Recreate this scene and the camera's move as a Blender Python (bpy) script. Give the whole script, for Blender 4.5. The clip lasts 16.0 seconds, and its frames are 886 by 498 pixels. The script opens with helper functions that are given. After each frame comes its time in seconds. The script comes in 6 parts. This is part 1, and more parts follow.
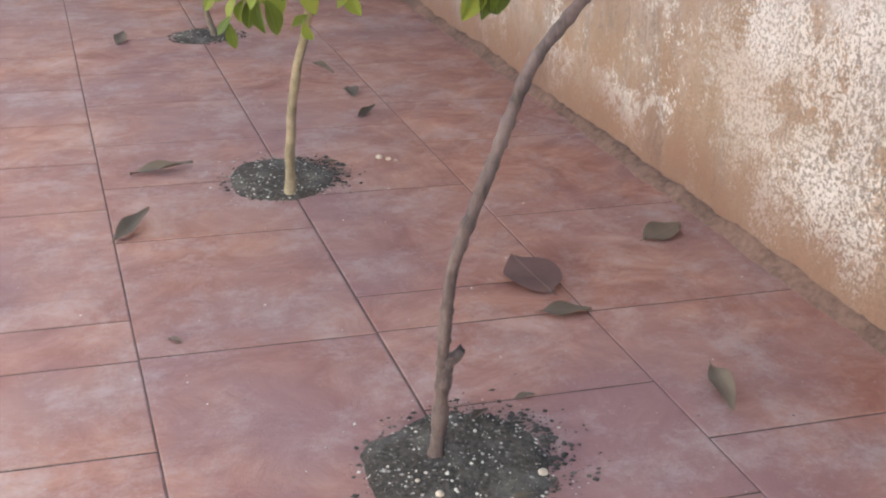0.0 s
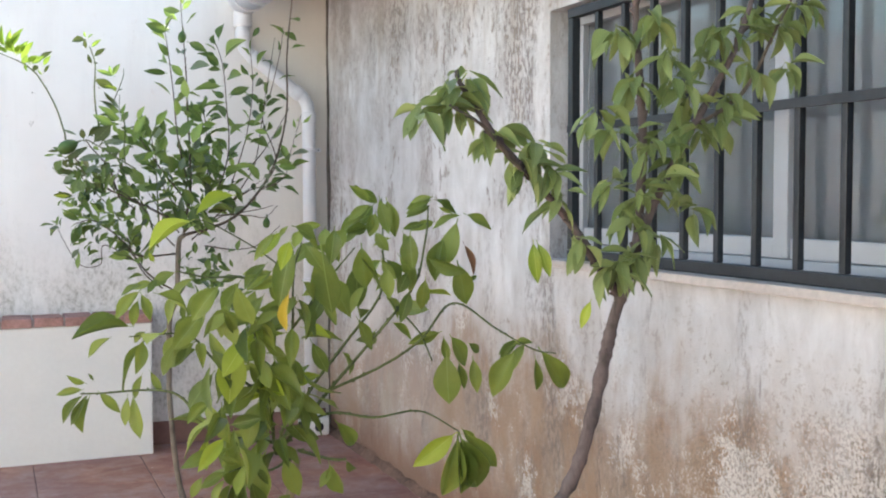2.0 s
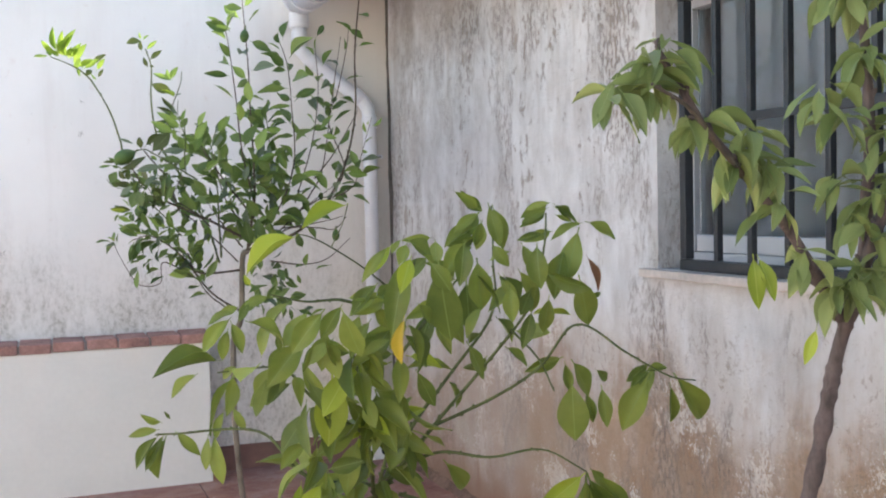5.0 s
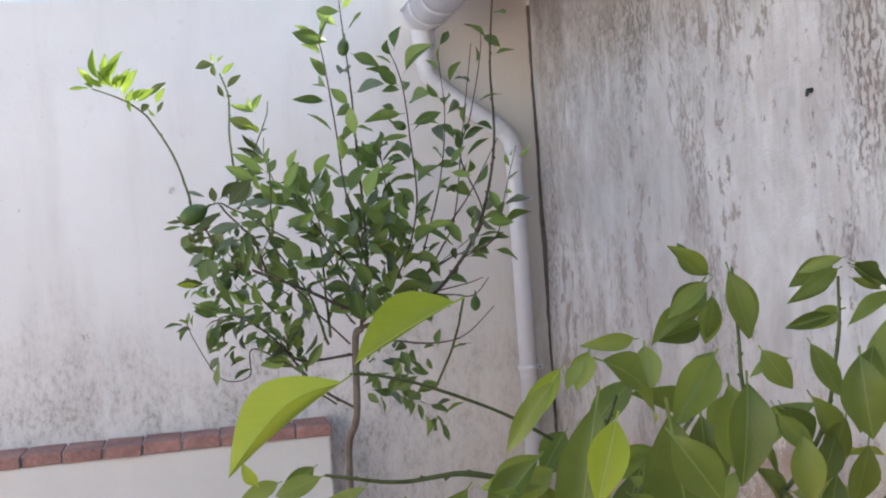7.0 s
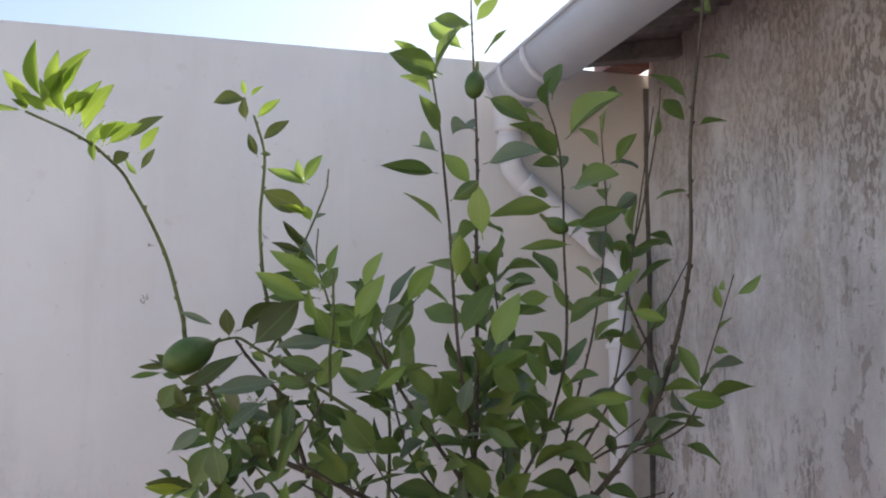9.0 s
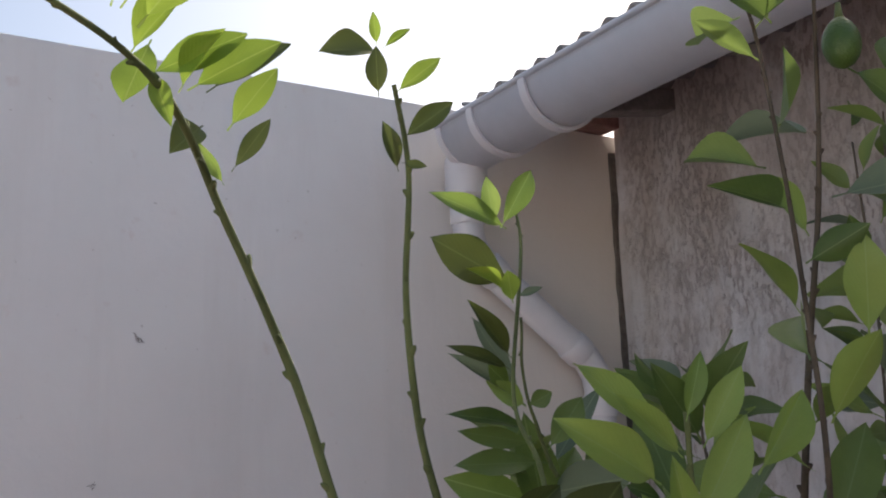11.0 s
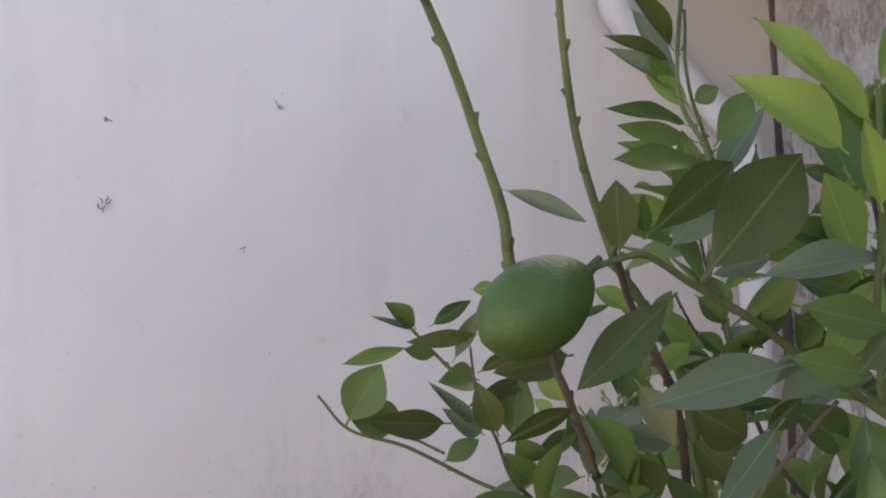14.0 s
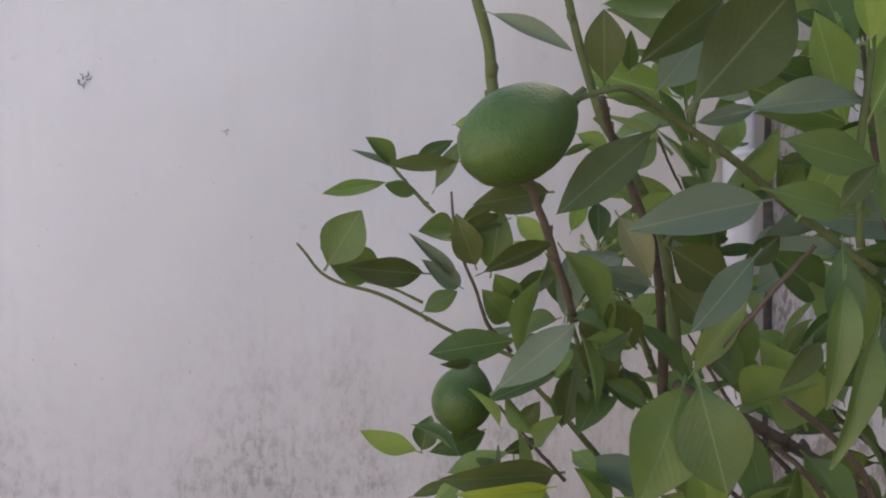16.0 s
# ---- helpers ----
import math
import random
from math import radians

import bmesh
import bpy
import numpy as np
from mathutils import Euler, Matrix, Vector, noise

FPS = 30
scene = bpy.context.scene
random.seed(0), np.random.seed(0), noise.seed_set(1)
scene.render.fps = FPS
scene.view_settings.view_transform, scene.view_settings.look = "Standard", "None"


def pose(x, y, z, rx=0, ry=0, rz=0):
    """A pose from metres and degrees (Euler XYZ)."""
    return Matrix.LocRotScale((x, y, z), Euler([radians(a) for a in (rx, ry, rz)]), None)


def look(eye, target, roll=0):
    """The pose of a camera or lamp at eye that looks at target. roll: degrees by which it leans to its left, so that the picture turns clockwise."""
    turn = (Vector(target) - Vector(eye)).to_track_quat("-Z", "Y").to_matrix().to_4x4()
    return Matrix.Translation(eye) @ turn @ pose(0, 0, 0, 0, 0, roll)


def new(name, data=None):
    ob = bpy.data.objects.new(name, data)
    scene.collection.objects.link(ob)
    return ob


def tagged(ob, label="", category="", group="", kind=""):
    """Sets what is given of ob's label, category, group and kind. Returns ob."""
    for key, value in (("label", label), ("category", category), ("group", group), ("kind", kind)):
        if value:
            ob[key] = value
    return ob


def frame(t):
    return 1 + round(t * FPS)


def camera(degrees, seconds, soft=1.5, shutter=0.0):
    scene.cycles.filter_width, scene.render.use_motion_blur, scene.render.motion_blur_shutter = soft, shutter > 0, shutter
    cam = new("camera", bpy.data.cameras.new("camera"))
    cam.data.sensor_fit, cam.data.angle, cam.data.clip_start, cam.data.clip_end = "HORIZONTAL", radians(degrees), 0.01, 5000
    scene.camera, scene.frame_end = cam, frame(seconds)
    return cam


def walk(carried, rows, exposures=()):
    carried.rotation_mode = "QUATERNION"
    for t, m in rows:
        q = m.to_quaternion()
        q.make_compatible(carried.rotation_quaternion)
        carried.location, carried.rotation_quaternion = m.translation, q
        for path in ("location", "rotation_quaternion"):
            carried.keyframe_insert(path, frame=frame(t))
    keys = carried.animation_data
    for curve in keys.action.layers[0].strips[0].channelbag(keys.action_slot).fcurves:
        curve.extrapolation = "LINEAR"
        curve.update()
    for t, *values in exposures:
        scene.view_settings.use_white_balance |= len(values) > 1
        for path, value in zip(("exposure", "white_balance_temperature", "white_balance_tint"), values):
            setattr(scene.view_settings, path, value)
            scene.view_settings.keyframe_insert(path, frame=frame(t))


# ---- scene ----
import collections

cam = camera(45.2, 16.0, soft=2.0)
PATH = [
    (0, (0.039, 0.030, 1.240), (0.683, 1.702, 0.350), 1.8),
    (0.5, (0.000, 0.070, 1.288), (0.635, 1.825, 0.570), 1.6),
    (1, (0.005, 0.065, 1.332), (0.739, 1.831, 0.747), 0.9),
    (1.5, (-0.013, 0.022, 1.320), (0.790, 1.838, 1.075), -0.6),
    (2, (-0.040, -0.004, 1.339), (0.742, 1.833, 1.238), -0.1),
    (2.5, (-0.056, -0.012, 1.332), (0.679, 1.846, 1.244), 0.8),
    (3, (-0.058, 0.002, 1.340), (0.635, 1.870, 1.166), 1.8),
    (3.5, (-0.077, 0.060, 1.323), (0.625, 1.918, 1.088), 2.0),
    (4, (-0.098, 0.105, 1.322), (0.595, 1.974, 1.154), 1.3),
    (4.2, (-0.097, 0.140, 1.322), (0.608, 2.006, 1.179), 0.4),
    (6.3, (0.055, 1.004, 1.376), (0.638, 2.599, 1.329), -3.1),
    (6.5, (0.116, 1.104, 1.363), (0.632, 2.723, 1.321), -3.9),
    (7, (0.227, 1.374, 1.373), (0.618, 3.029, 1.382), -3.9),
    (7.5, (0.211, 1.688, 1.383), (0.575, 3.345, 1.495), -2.4),
    (8, (0.167, 2.044, 1.440), (0.495, 3.708, 1.571), -3.2),
    (8.5, (0.206, 2.369, 1.469), (0.561, 4.026, 1.614), -1.2),
    (10.8, (-0.041, 3.680, 1.615), (0.950, 5.347, 2.100), -2.2),
    (11, (-0.057, 3.734, 1.615), (0.955, 5.407, 2.034), -1.9),
    (11.5, (-0.095, 3.744, 1.581), (0.694, 5.236, 1.794), -0.5),
    (12, (-0.076, 3.731, 1.538), (0.694, 5.247, 1.586), -1.2),
    (12.5, (-0.055, 3.756, 1.527), (0.664, 5.296, 1.572), -1.5),
    (13, (-0.043, 3.794, 1.526), (0.640, 5.350, 1.538), -2.9),
    (13.5, (-0.042, 3.789, 1.538), (0.644, 5.344, 1.586), -2.6),
    (14, (-0.044, 3.791, 1.540), (0.635, 5.349, 1.596), -1.9),
    (14.5, (-0.056, 3.790, 1.540), (0.609, 5.354, 1.595), -2.0),
    (15, (-0.046, 3.799, 1.517), (0.637, 5.357, 1.516), -1.1),
    (15.5, (-0.037, 3.805, 1.509), (0.657, 5.358, 1.493), -1.0),
    (16, (-0.041, 3.795, 1.490), (0.658, 5.343, 1.410), -0.3),
]
EXPOSURES = [(t, stops, 7150 if t < 1.2 else 6900 if t < 5 else 6800 if t < 9 else 6950, 4 if t < 1.2 else 0 if t < 5 else 6 if t < 9 else 11) for t, stops in ((0, 2.30), (1, 2.38), (1.5, 2.26), (2, 1.84), (4, 1.70), (6.3, 1.52), (7, 1.42), (8.5, 1.08), (9.5, 0.55), (10.8, 0.30), (11.1, 0.40), (11.6, 0.70), (12.2, 1.05), (13.5, 1.20), (14.4, 1.10), (15.2, 1.08), (16, 1.18))]
walk(cam, [(t, look(eye, target, roll)) for t, eye, target, roll in PATH], EXPOSURES)

# ---- daylight: a low sun behind the roof, the patio in open shade
world = bpy.data.worlds.new("sky")
scene.world = world
world.use_nodes = True
wt = world.node_tree
sky = wt.nodes.new("ShaderNodeTexSky")
sky.sky_type = "NISHITA"
sky.sun_disc = False
SUN_AZ, SUN_EL = 62.0, 38.0          # azimuth from +y towards +x, elevation
sky.sun_elevation, sky.sun_rotation = radians(SUN_EL), radians(SUN_AZ)
sky.dust_density = 3.0
wt.links.new(sky.outputs[0], wt.nodes["Background"].inputs[0])
wt.nodes["Background"].inputs[1].default_value = 0.15
sun = new("sun", bpy.data.lights.new("sun", "SUN"))
sun.data.energy, sun.data.angle, sun.data.color = 5.0, radians(0.6), (1.0, 0.94, 0.85)
to_sun = Vector((math.sin(radians(SUN_AZ)) * math.cos(radians(SUN_EL)), math.cos(radians(SUN_AZ)) * math.cos(radians(SUN_EL)), math.sin(radians(SUN_EL))))
sun.matrix_world = look(to_sun * 20, (0, 0, 0))


# ---- materials
def material(name, rough=0.6, metal=0.0):
    mat = bpy.data.materials.new(name)
    mat.use_nodes = True
    nt = mat.node_tree
    bsdf = nt.nodes["Principled BSDF"]
    bsdf.inputs["Roughness"].default_value = rough
    bsdf.inputs["Metallic"].default_value = metal
    return mat, nt, bsdf


def node(nt, kind, **sets):
    n = nt.nodes.new("ShaderNode" + kind)
    for k, v in sets.items():
        n.inputs[k].default_value = v
    return n


def coords(nt, scale=(1, 1, 1), world_space=True):
    """Shared position (or local coordinates) stretched by scale."""
    src = nt.nodes.new("ShaderNodeNewGeometry").outputs["Position"] if world_space else nt.nodes.new("ShaderNodeTexCoord").outputs["Object"]
    mp = nt.nodes.new("ShaderNodeMapping")
    mp.inputs["Scale"].default_value = scale
    nt.links.new(src, mp.inputs["Vector"])
    return mp.outputs[0]


def noise_of(nt, vec, scale, detail=6.0, rough=0.6, distort=0.0):
    n = node(nt, "TexNoise", Scale=scale, Detail=detail, Roughness=rough, Distortion=distort)
    nt.links.new(vec, n.inputs["Vector"])
    return n.outputs["Fac"]


def ramp(nt, fac, *stops):
    """Colour ramp from (position, colour or grey) stops."""
    r = nt.nodes.new("ShaderNodeValToRGB")
    while len(r.color_ramp.elements) < len(stops):
        r.color_ramp.elements.new(0.5)
    for e, (p, c) in zip(r.color_ramp.elements, stops):
        e.position = p
        e.color = (c, c, c, 1) if isinstance(c, (int, float)) else (*c, 1)
    nt.links.new(fac, r.inputs[0])
    return r.outputs[0]


def mix(nt, fac, a, b, mode="MIX"):
    m = nt.nodes.new("ShaderNodeMix")
    m.data_type, m.blend_type = "RGBA", mode
    for sock, v in ((m.inputs[0], fac), (m.inputs[6], a), (m.inputs[7], b)):
        if isinstance(v, bpy.types.NodeSocket):
            nt.links.new(v, sock)
        else:
            sock.default_value = (*v, 1) if isinstance(v, tuple) else v
    return m.outputs[2]


def maths(nt, op, a, b=0.0, c=0.0, clamp=False):
    m = nt.nodes.new("ShaderNodeMath")
    m.operation, m.use_clamp = op, clamp
    for sock, v in zip(m.inputs, (a, b, c)):
        if isinstance(v, bpy.types.NodeSocket):
            nt.links.new(v, sock)
        else:
            sock.default_value = v
    return m.outputs[0]


def relief(nt, bsdf, height, strength=0.3, distance=0.01):
    b = node(nt, "Bump", Strength=strength, Distance=distance)
    nt.links.new(height, b.inputs["Height"])
    nt.links.new(b.outputs[0], bsdf.inputs["Normal"])


def axis(nt, which):
    s = nt.nodes.new("ShaderNodeSeparateXYZ")
    nt.links.new(nt.nodes.new("ShaderNodeNewGeometry").outputs["Position"], s.inputs[0])
    return s.outputs[which]


def band(nt, value, lo, hi):
    m = nt.nodes.new("ShaderNodeMapRange")
    m.interpolation_type = "SMOOTHSTEP"
    m.inputs["From Min"].default_value, m.inputs["From Max"].default_value = lo, hi
    nt.links.new(value, m.inputs["Value"])
    return m.outputs[0]


def simple(name, colour, rough=0.6, metal=0.0, vary=0.12, scale=30.0, bump=0.15, dist=0.003, world_space=True):
    """A surface of one colour with grain at two scales and slight relief."""
    mat, nt, bsdf = material(name, rough, metal)
    v = coords(nt, world_space=world_space)
    big, fine = noise_of(nt, v, scale * 0.12, 4), noise_of(nt, v, scale, 8)
    f = maths(nt, "ADD", maths(nt, "MULTIPLY", big, 0.55), maths(nt, "MULTIPLY", fine, 0.45))
    dark = tuple(c * (1 - vary * 2) for c in colour)
    light = tuple(min(1, c * (1 + vary)) for c in colour)
    nt.links.new(ramp(nt, f, (0.3, dark), (0.7, light)), bsdf.inputs["Base Color"])
    relief(nt, bsdf, fine, bump, dist)
    return mat


# weathered, peeling whitewash with rising damp
old_wall, nt, bsdf = material("weathered_whitewash", 0.9)
v = coords(nt)
vs = coords(nt, (1, 1, 0.5))
height = axis(nt, 2)
along = axis(nt, 1)
big = noise_of(nt, v, 1.5, 5, 0.6)
mid = noise_of(nt, vs, 7.0, 8, 0.65, 0.3)
flake = maths(nt, "ADD", maths(nt, "MULTIPLY", noise_of(nt, coords(nt, (1, 1, 0.8)), 120.0, 6, 0.62, 0.2), 0.45), maths(nt, "MULTIPLY", noise_of(nt, v, 26.0, 9, 0.78, 0.4), 0.6))
fine = noise_of(nt, v, 140.0, 4, 0.6)
streak = noise_of(nt, coords(nt, (1, 1, 0.1)), 10.0, 7, 0.65)
# the damp rises to about 0.65 m, in tongues
rise = maths(nt, "ADD", height, maths(nt, "MULTIPLY", maths(nt, "SUBTRACT", 0.5, streak), 0.45))
rise = maths(nt, "ADD", rise, maths(nt, "MULTIPLY", maths(nt, "SUBTRACT", 0.5, big), 1.3))
rise = maths(nt, "ADD", rise, maths(nt, "MULTIPLY", maths(nt, "SUBTRACT", 0.5, mid), 0.35))
damp = maths(nt, "SUBTRACT", 1.0, band(nt, rise, 0.58, 0.86))
low = maths(nt, "SUBTRACT", 1.0, band(nt, maths(nt, "ADD", height, maths(nt, "MULTIPLY", maths(nt, "SUBTRACT", 0.5, mid), 0.35)), 0.04, 0.32))
paint = ramp(nt, mid, (0.3, (0.44, 0.42, 0.415)), (0.48, (0.60, 0.59, 0.595)), (0.7, (0.76, 0.76, 0.775)))
earth = mix(nt, noise_of(nt, vs, 4.0, 6, 0.6), (0.235, 0.135, 0.08), (0.43, 0.30, 0.205))
earth = mix(nt, ramp(nt, noise_of(nt, v, 3.2, 5), (0.5, 0.0), (0.64, 0.75)), earth, (0.36, 0.31, 0.245))
# flecks of paint left on the damp zone; towards the near end they cover more of it
near_end = maths(nt, "SUBTRACT", 1.0, band(nt, along, 1.6, 2.9))
keep = maths(nt, "ADD", flake, maths(nt, "MULTIPLY", maths(nt, "SUBTRACT", noise_of(nt, v, 3.4, 5, 0.6), 0.5), 0.75))
keep = maths(nt, "ADD", keep, maths(nt, "MULTIPLY", maths(nt, "MULTIPLY", near_end, band(nt, height, 0.02, 0.5)), 0.11))
flecks = ramp(nt, keep, (0.565, 0.0), (0.60, 1.0))
grit = ramp(nt, noise_of(nt, v, 95.0, 6, 0.75), (0.50, 0.0), (0.545, 1.0))
wash = ramp(nt, noise_of(nt, vs, 6.0, 7, 0.7), (0.42, 0.0), (0.62, 0.55))
bare = mix(nt, flecks, mix(nt, wash, earth, (0.49, 0.40, 0.335)), (0.65, 0.605, 0.56))
bare = mix(nt, maths(nt, "MULTIPLY", grit, maths(nt, "ADD", 0.3, maths(nt, "MULTIPLY", near_end, 0.65))), bare, (0.20, 0.165, 0.135))
blot = ramp(nt, noise_of(nt, coords(nt, (1, 1, 0.7)), 2.4, 9, 0.68, 0.4), (0.45, 0.0), (0.55, 0.75))
bare = mix(nt, maths(nt, "MULTIPLY", blot, maths(nt, "SUBTRACT", 1.0, maths(nt, "MULTIPLY", near_end, 0.8))), bare, mix(nt, mid, (0.23, 0.145, 0.085), (0.40, 0.28, 0.195)))
# sooty, sandy grime between the damp and the sill
soil_up = maths(nt, "SUBTRACT", 1.0, band(nt, maths(nt, "ADD", height, maths(nt, "MULTIPLY", maths(nt, "SUBTRACT", 0.5, big), 0.9)), 0.75, 1.3))
soil_up = maths(nt, "MULTIPLY", soil_up, ramp(nt, noise_of(nt, vs, 5.0, 8, 0.72, 0.3), (0.34, 0.25), (0.60, 0.9)))
paint = mix(nt, maths(nt, "MULTIPLY", soil_up, 0.75), paint, (0.50, 0.455, 0.415))
chips = ramp(nt, maths(nt, "ADD", noise_of(nt, v, 34.0, 9, 0.78, 0.3), maths(nt, "MULTIPLY", maths(nt, "SUBTRACT", noise_of(nt, v, 2.6, 4, 0.6), 0.5), 0.5)), (0.585, 0.0), (0.615, 0.8))
paint = mix(nt, maths(nt, "MULTIPLY", chips, soil_up), paint, (0.27, 0.21, 0.165))
col = mix(nt, damp, paint, bare)
# dark pitted patches and mould runs higher up, denser under the eaves and in the corner
far_end = band(nt, along, 3.2, 5.2)
patch = maths(nt, "ADD", noise_of(nt, coords(nt, (1, 1, 0.32)), 3.6, 7, 0.68), maths(nt, "MULTIPLY", far_end, 0.03))
patch = maths(nt, "ADD", patch, maths(nt, "MULTIPLY", band(nt, height, 1.5, 2.4), 0.05))
patch = ramp(nt, patch, (0.52, 0.0), (0.64, 1.0))
pits = ramp(nt, noise_of(nt, coords(nt, (1, 1, 0.45)), 72.0, 6, 0.68, 0.1), (0.50, 0.0), (0.56, 1.0))
pits2 = ramp(nt, noise_of(nt, coords(nt, (1, 1, 0.7)), 120.0, 5, 0.7), (0.66, 0.0), (0.72, 0.6))
spots = maths(nt, "MAXIMUM", maths(nt, "MULTIPLY", patch, pits), maths(nt, "MULTIPLY", pits2, 0.8))
stain = ramp(nt, noise_of(nt, coords(nt, (1, 1, 0.6)), 3.0, 6, 0.7), (0.40, 0.0), (0.58, 1.0))
stain = maths(nt, "MULTIPLY", stain, maths(nt, "MULTIPLY", band(nt, along, 4.3, 5.4), band(nt, height, 1.2, 2.1)))
col = mix(nt, maths(nt, "MULTIPLY", stain, 0.8), col, (0.36, 0.30, 0.255))
spots = maths(nt, "MAXIMUM", spots, maths(nt, "MULTIPLY", stain, pits))
col = mix(nt, maths(nt, "MULTIPLY", patch, 0.3), col, (0.47, 0.42, 0.385))
peel = noise_of(nt, coords(nt, (1, 1, 0.6)), 19.0, 10, 0.74, 0.2)
lanes = maths(nt, "MULTIPLY", maths(nt, "SUBTRACT", noise_of(nt, coords(nt, (1, 1, 0.22)), 2.8, 4, 0.6), 0.5), 0.55)
peel = ramp(nt, maths(nt, "ADD", peel, lanes), (0.61, 0.0), (0.635, 1.0))
peel = maths(nt, "MULTIPLY", peel, maths(nt, "MULTIPLY", band(nt, height, 0.5, 0.9), band(nt, along, 2.9, 3.4)))
col = mix(nt, maths(nt, "MULTIPLY", peel, 0.8), col, (0.33, 0.275, 0.24))
spots = maths(nt, "MAXIMUM", spots, maths(nt, "MULTIPLY", peel, 0.35))
col = mix(nt, maths(nt, "MULTIPLY", spots, 0.85), col, (0.25, 0.20, 0.17))
runs = ramp(nt, noise_of(nt, coords(nt, (1, 1, 0.09)), 6.0, 6, 0.7), (0.50, 0.0), (0.70, 1.0))
col = mix(nt, maths(nt, "MULTIPLY", maths(nt, "MULTIPLY", runs, band(nt, height, 1.1, 2.3)), 0.75), col, (0.34, 0.265, 0.205))
grey = ramp(nt, noise_of(nt, v, 0.9, 5, 0.6), (0.42, 0.1), (0.68, 0.6))
col = mix(nt, maths(nt, "MULTIPLY", grey, far_end), col, (0.52, 0.50, 0.51))
nt.links.new(mix(nt, maths(nt, "MULTIPLY", low, 0.85), col, (0.235, 0.13, 0.088)), bsdf.inputs["Base Color"])
h = maths(nt, "ADD", maths(nt, "MULTIPLY", flake, 0.6), maths(nt, "MULTIPLY", mid, 0.8))
h = maths(nt, "SUBTRACT", h, maths(nt, "MULTIPLY", spots, 0.5))
relief(nt, bsdf, maths(nt, "ADD", h, maths(nt, "MULTIPLY", fine, 0.15)), 0.75, 0.012)

# smooth painted boundary wall, greying near the ledge
new_wall, nt, bsdf = material("painted_render", 0.7)
v = coords(nt)
height, across = axis(nt, 2), axis(nt, 0)
cloud = noise_of(nt, v, 1.3, 6, 0.6)
fine = noise_of(nt, v, 60.0, 6)
runs = noise_of(nt, coords(nt, (1, 1, 0.12)), 5.0, 6, 0.65)
col = ramp(nt, cloud, (0.3, (0.76, 0.745, 0.745)), (0.7, (0.86, 0.85, 0.85)))
col = mix(nt, ramp(nt, runs, (0.5, 0.0), (0.75, 0.35)), col, (0.60, 0.565, 0.55))
mould_h = maths(nt, "SUBTRACT", 1.0, band(nt, maths(nt, "ADD", height, maths(nt, "MULTIPLY", maths(nt, "SUBTRACT", 0.5, runs), 0.8)), 0.84, 1.36))
mould = maths(nt, "MULTIPLY", mould_h, ramp(nt, noise_of(nt, coords(nt, (1, 1, 0.5)), 9.0, 8, 0.75), (0.36, 0.1), (0.62, 1.0)))
grime = ramp(nt, noise_of(nt, coords(nt, (1, 1, 0.6)), 45.0, 8, 0.8), (0.47, 0.0), (0.58, 1.0))
mould = maths(nt, "MULTIPLY", mould, maths(nt, "ADD", 0.35, maths(nt, "MULTIPLY", grime, 0.65)))
col = mix(nt, maths(nt, "MULTIPLY", mould, 0.9), col, (0.30, 0.29, 0.265))
speck = ramp(nt, noise_of(nt, v, 70.0, 2), (0.74, 0.0), (0.78, 0.5))
col = mix(nt, speck, col, (0.45, 0.42, 0.4))
smudge = ramp(nt, noise_of(nt, v, 11.0, 5, 0.6), (0.64, 0.0), (0.74, 0.35))
col = mix(nt, smudge, col, (0.60, 0.47, 0.43))
tan = maths(nt, "MULTIPLY", band(nt, across, 0.75, 1.7), 0.55)
nt.links.new(mix(nt, tan, col, (0.60, 0.52, 0.43)), bsdf.inputs["Base Color"])
relief(nt, bsdf, maths(nt, "ADD", fine, maths(nt, "MULTIPLY", cloud, 2.0)), 0.2, 0.004)

white_render = simple("white_render", (0.76, 0.76, 0.745), 0.75, vary=0.03, scale=40, bump=0.12)
brick_red = simple("fired_brick", (0.40, 0.225, 0.20), 0.85, vary=0.3, scale=60, bump=0.5, dist=0.004)
mortar = simple("mortar", (0.46, 0.40, 0.37), 0.95, vary=0.2, scale=80, bump=0.5, dist=0.004)
base_paint = simple("maroon_base_paint", (0.20, 0.11, 0.095), 0.7, vary=0.15, scale=30)
plastic = simple("grey_white_pvc", (0.70, 0.70, 0.74), 0.35, vary=0.05, scale=20, bump=0.04)
iron = simple("black_painted_iron", (0.022, 0.026, 0.032), 0.45, vary=0.3, scale=60, bump=0.25, dist=0.002)
aluminium = simple("white_lacquered_aluminium", (0.47, 0.49, 0.52), 0.4, vary=0.03, scale=30, bump=0.02)
marble = simple("pale_stone_sill", (0.55, 0.49, 0.45), 0.6, vary=0.18, scale=40, bump=0.25)
fibre = simple("fibre_cement", (0.26, 0.245, 0.245), 0.9, vary=0.35, scale=40, bump=0.5, dist=0.004)
timber = simple("old_timber", (0.22, 0.205, 0.20), 0.85, vary=0.35, scale=50, bump=0.5)
# pale blue-grey: the grey reflection in the panes is put into this cloth
blind_reflection = simple("grey_blind", (0.70, 0.755, 0.82), 0.8, vary=0.06, scale=30, bump=0.05)
dim_room = simple("room_plaster", (0.45, 0.44, 0.43), 0.9, vary=0.08)

pane_mat, nt, bsdf = material("window_glass", 0.03)
bsdf.inputs["Base Color"].default_value = (0.9, 0.93, 0.95, 1)
bsdf.inputs["Transmission Weight"].default_value = 1.0
bsdf.inputs["IOR"].default_value = 1.45

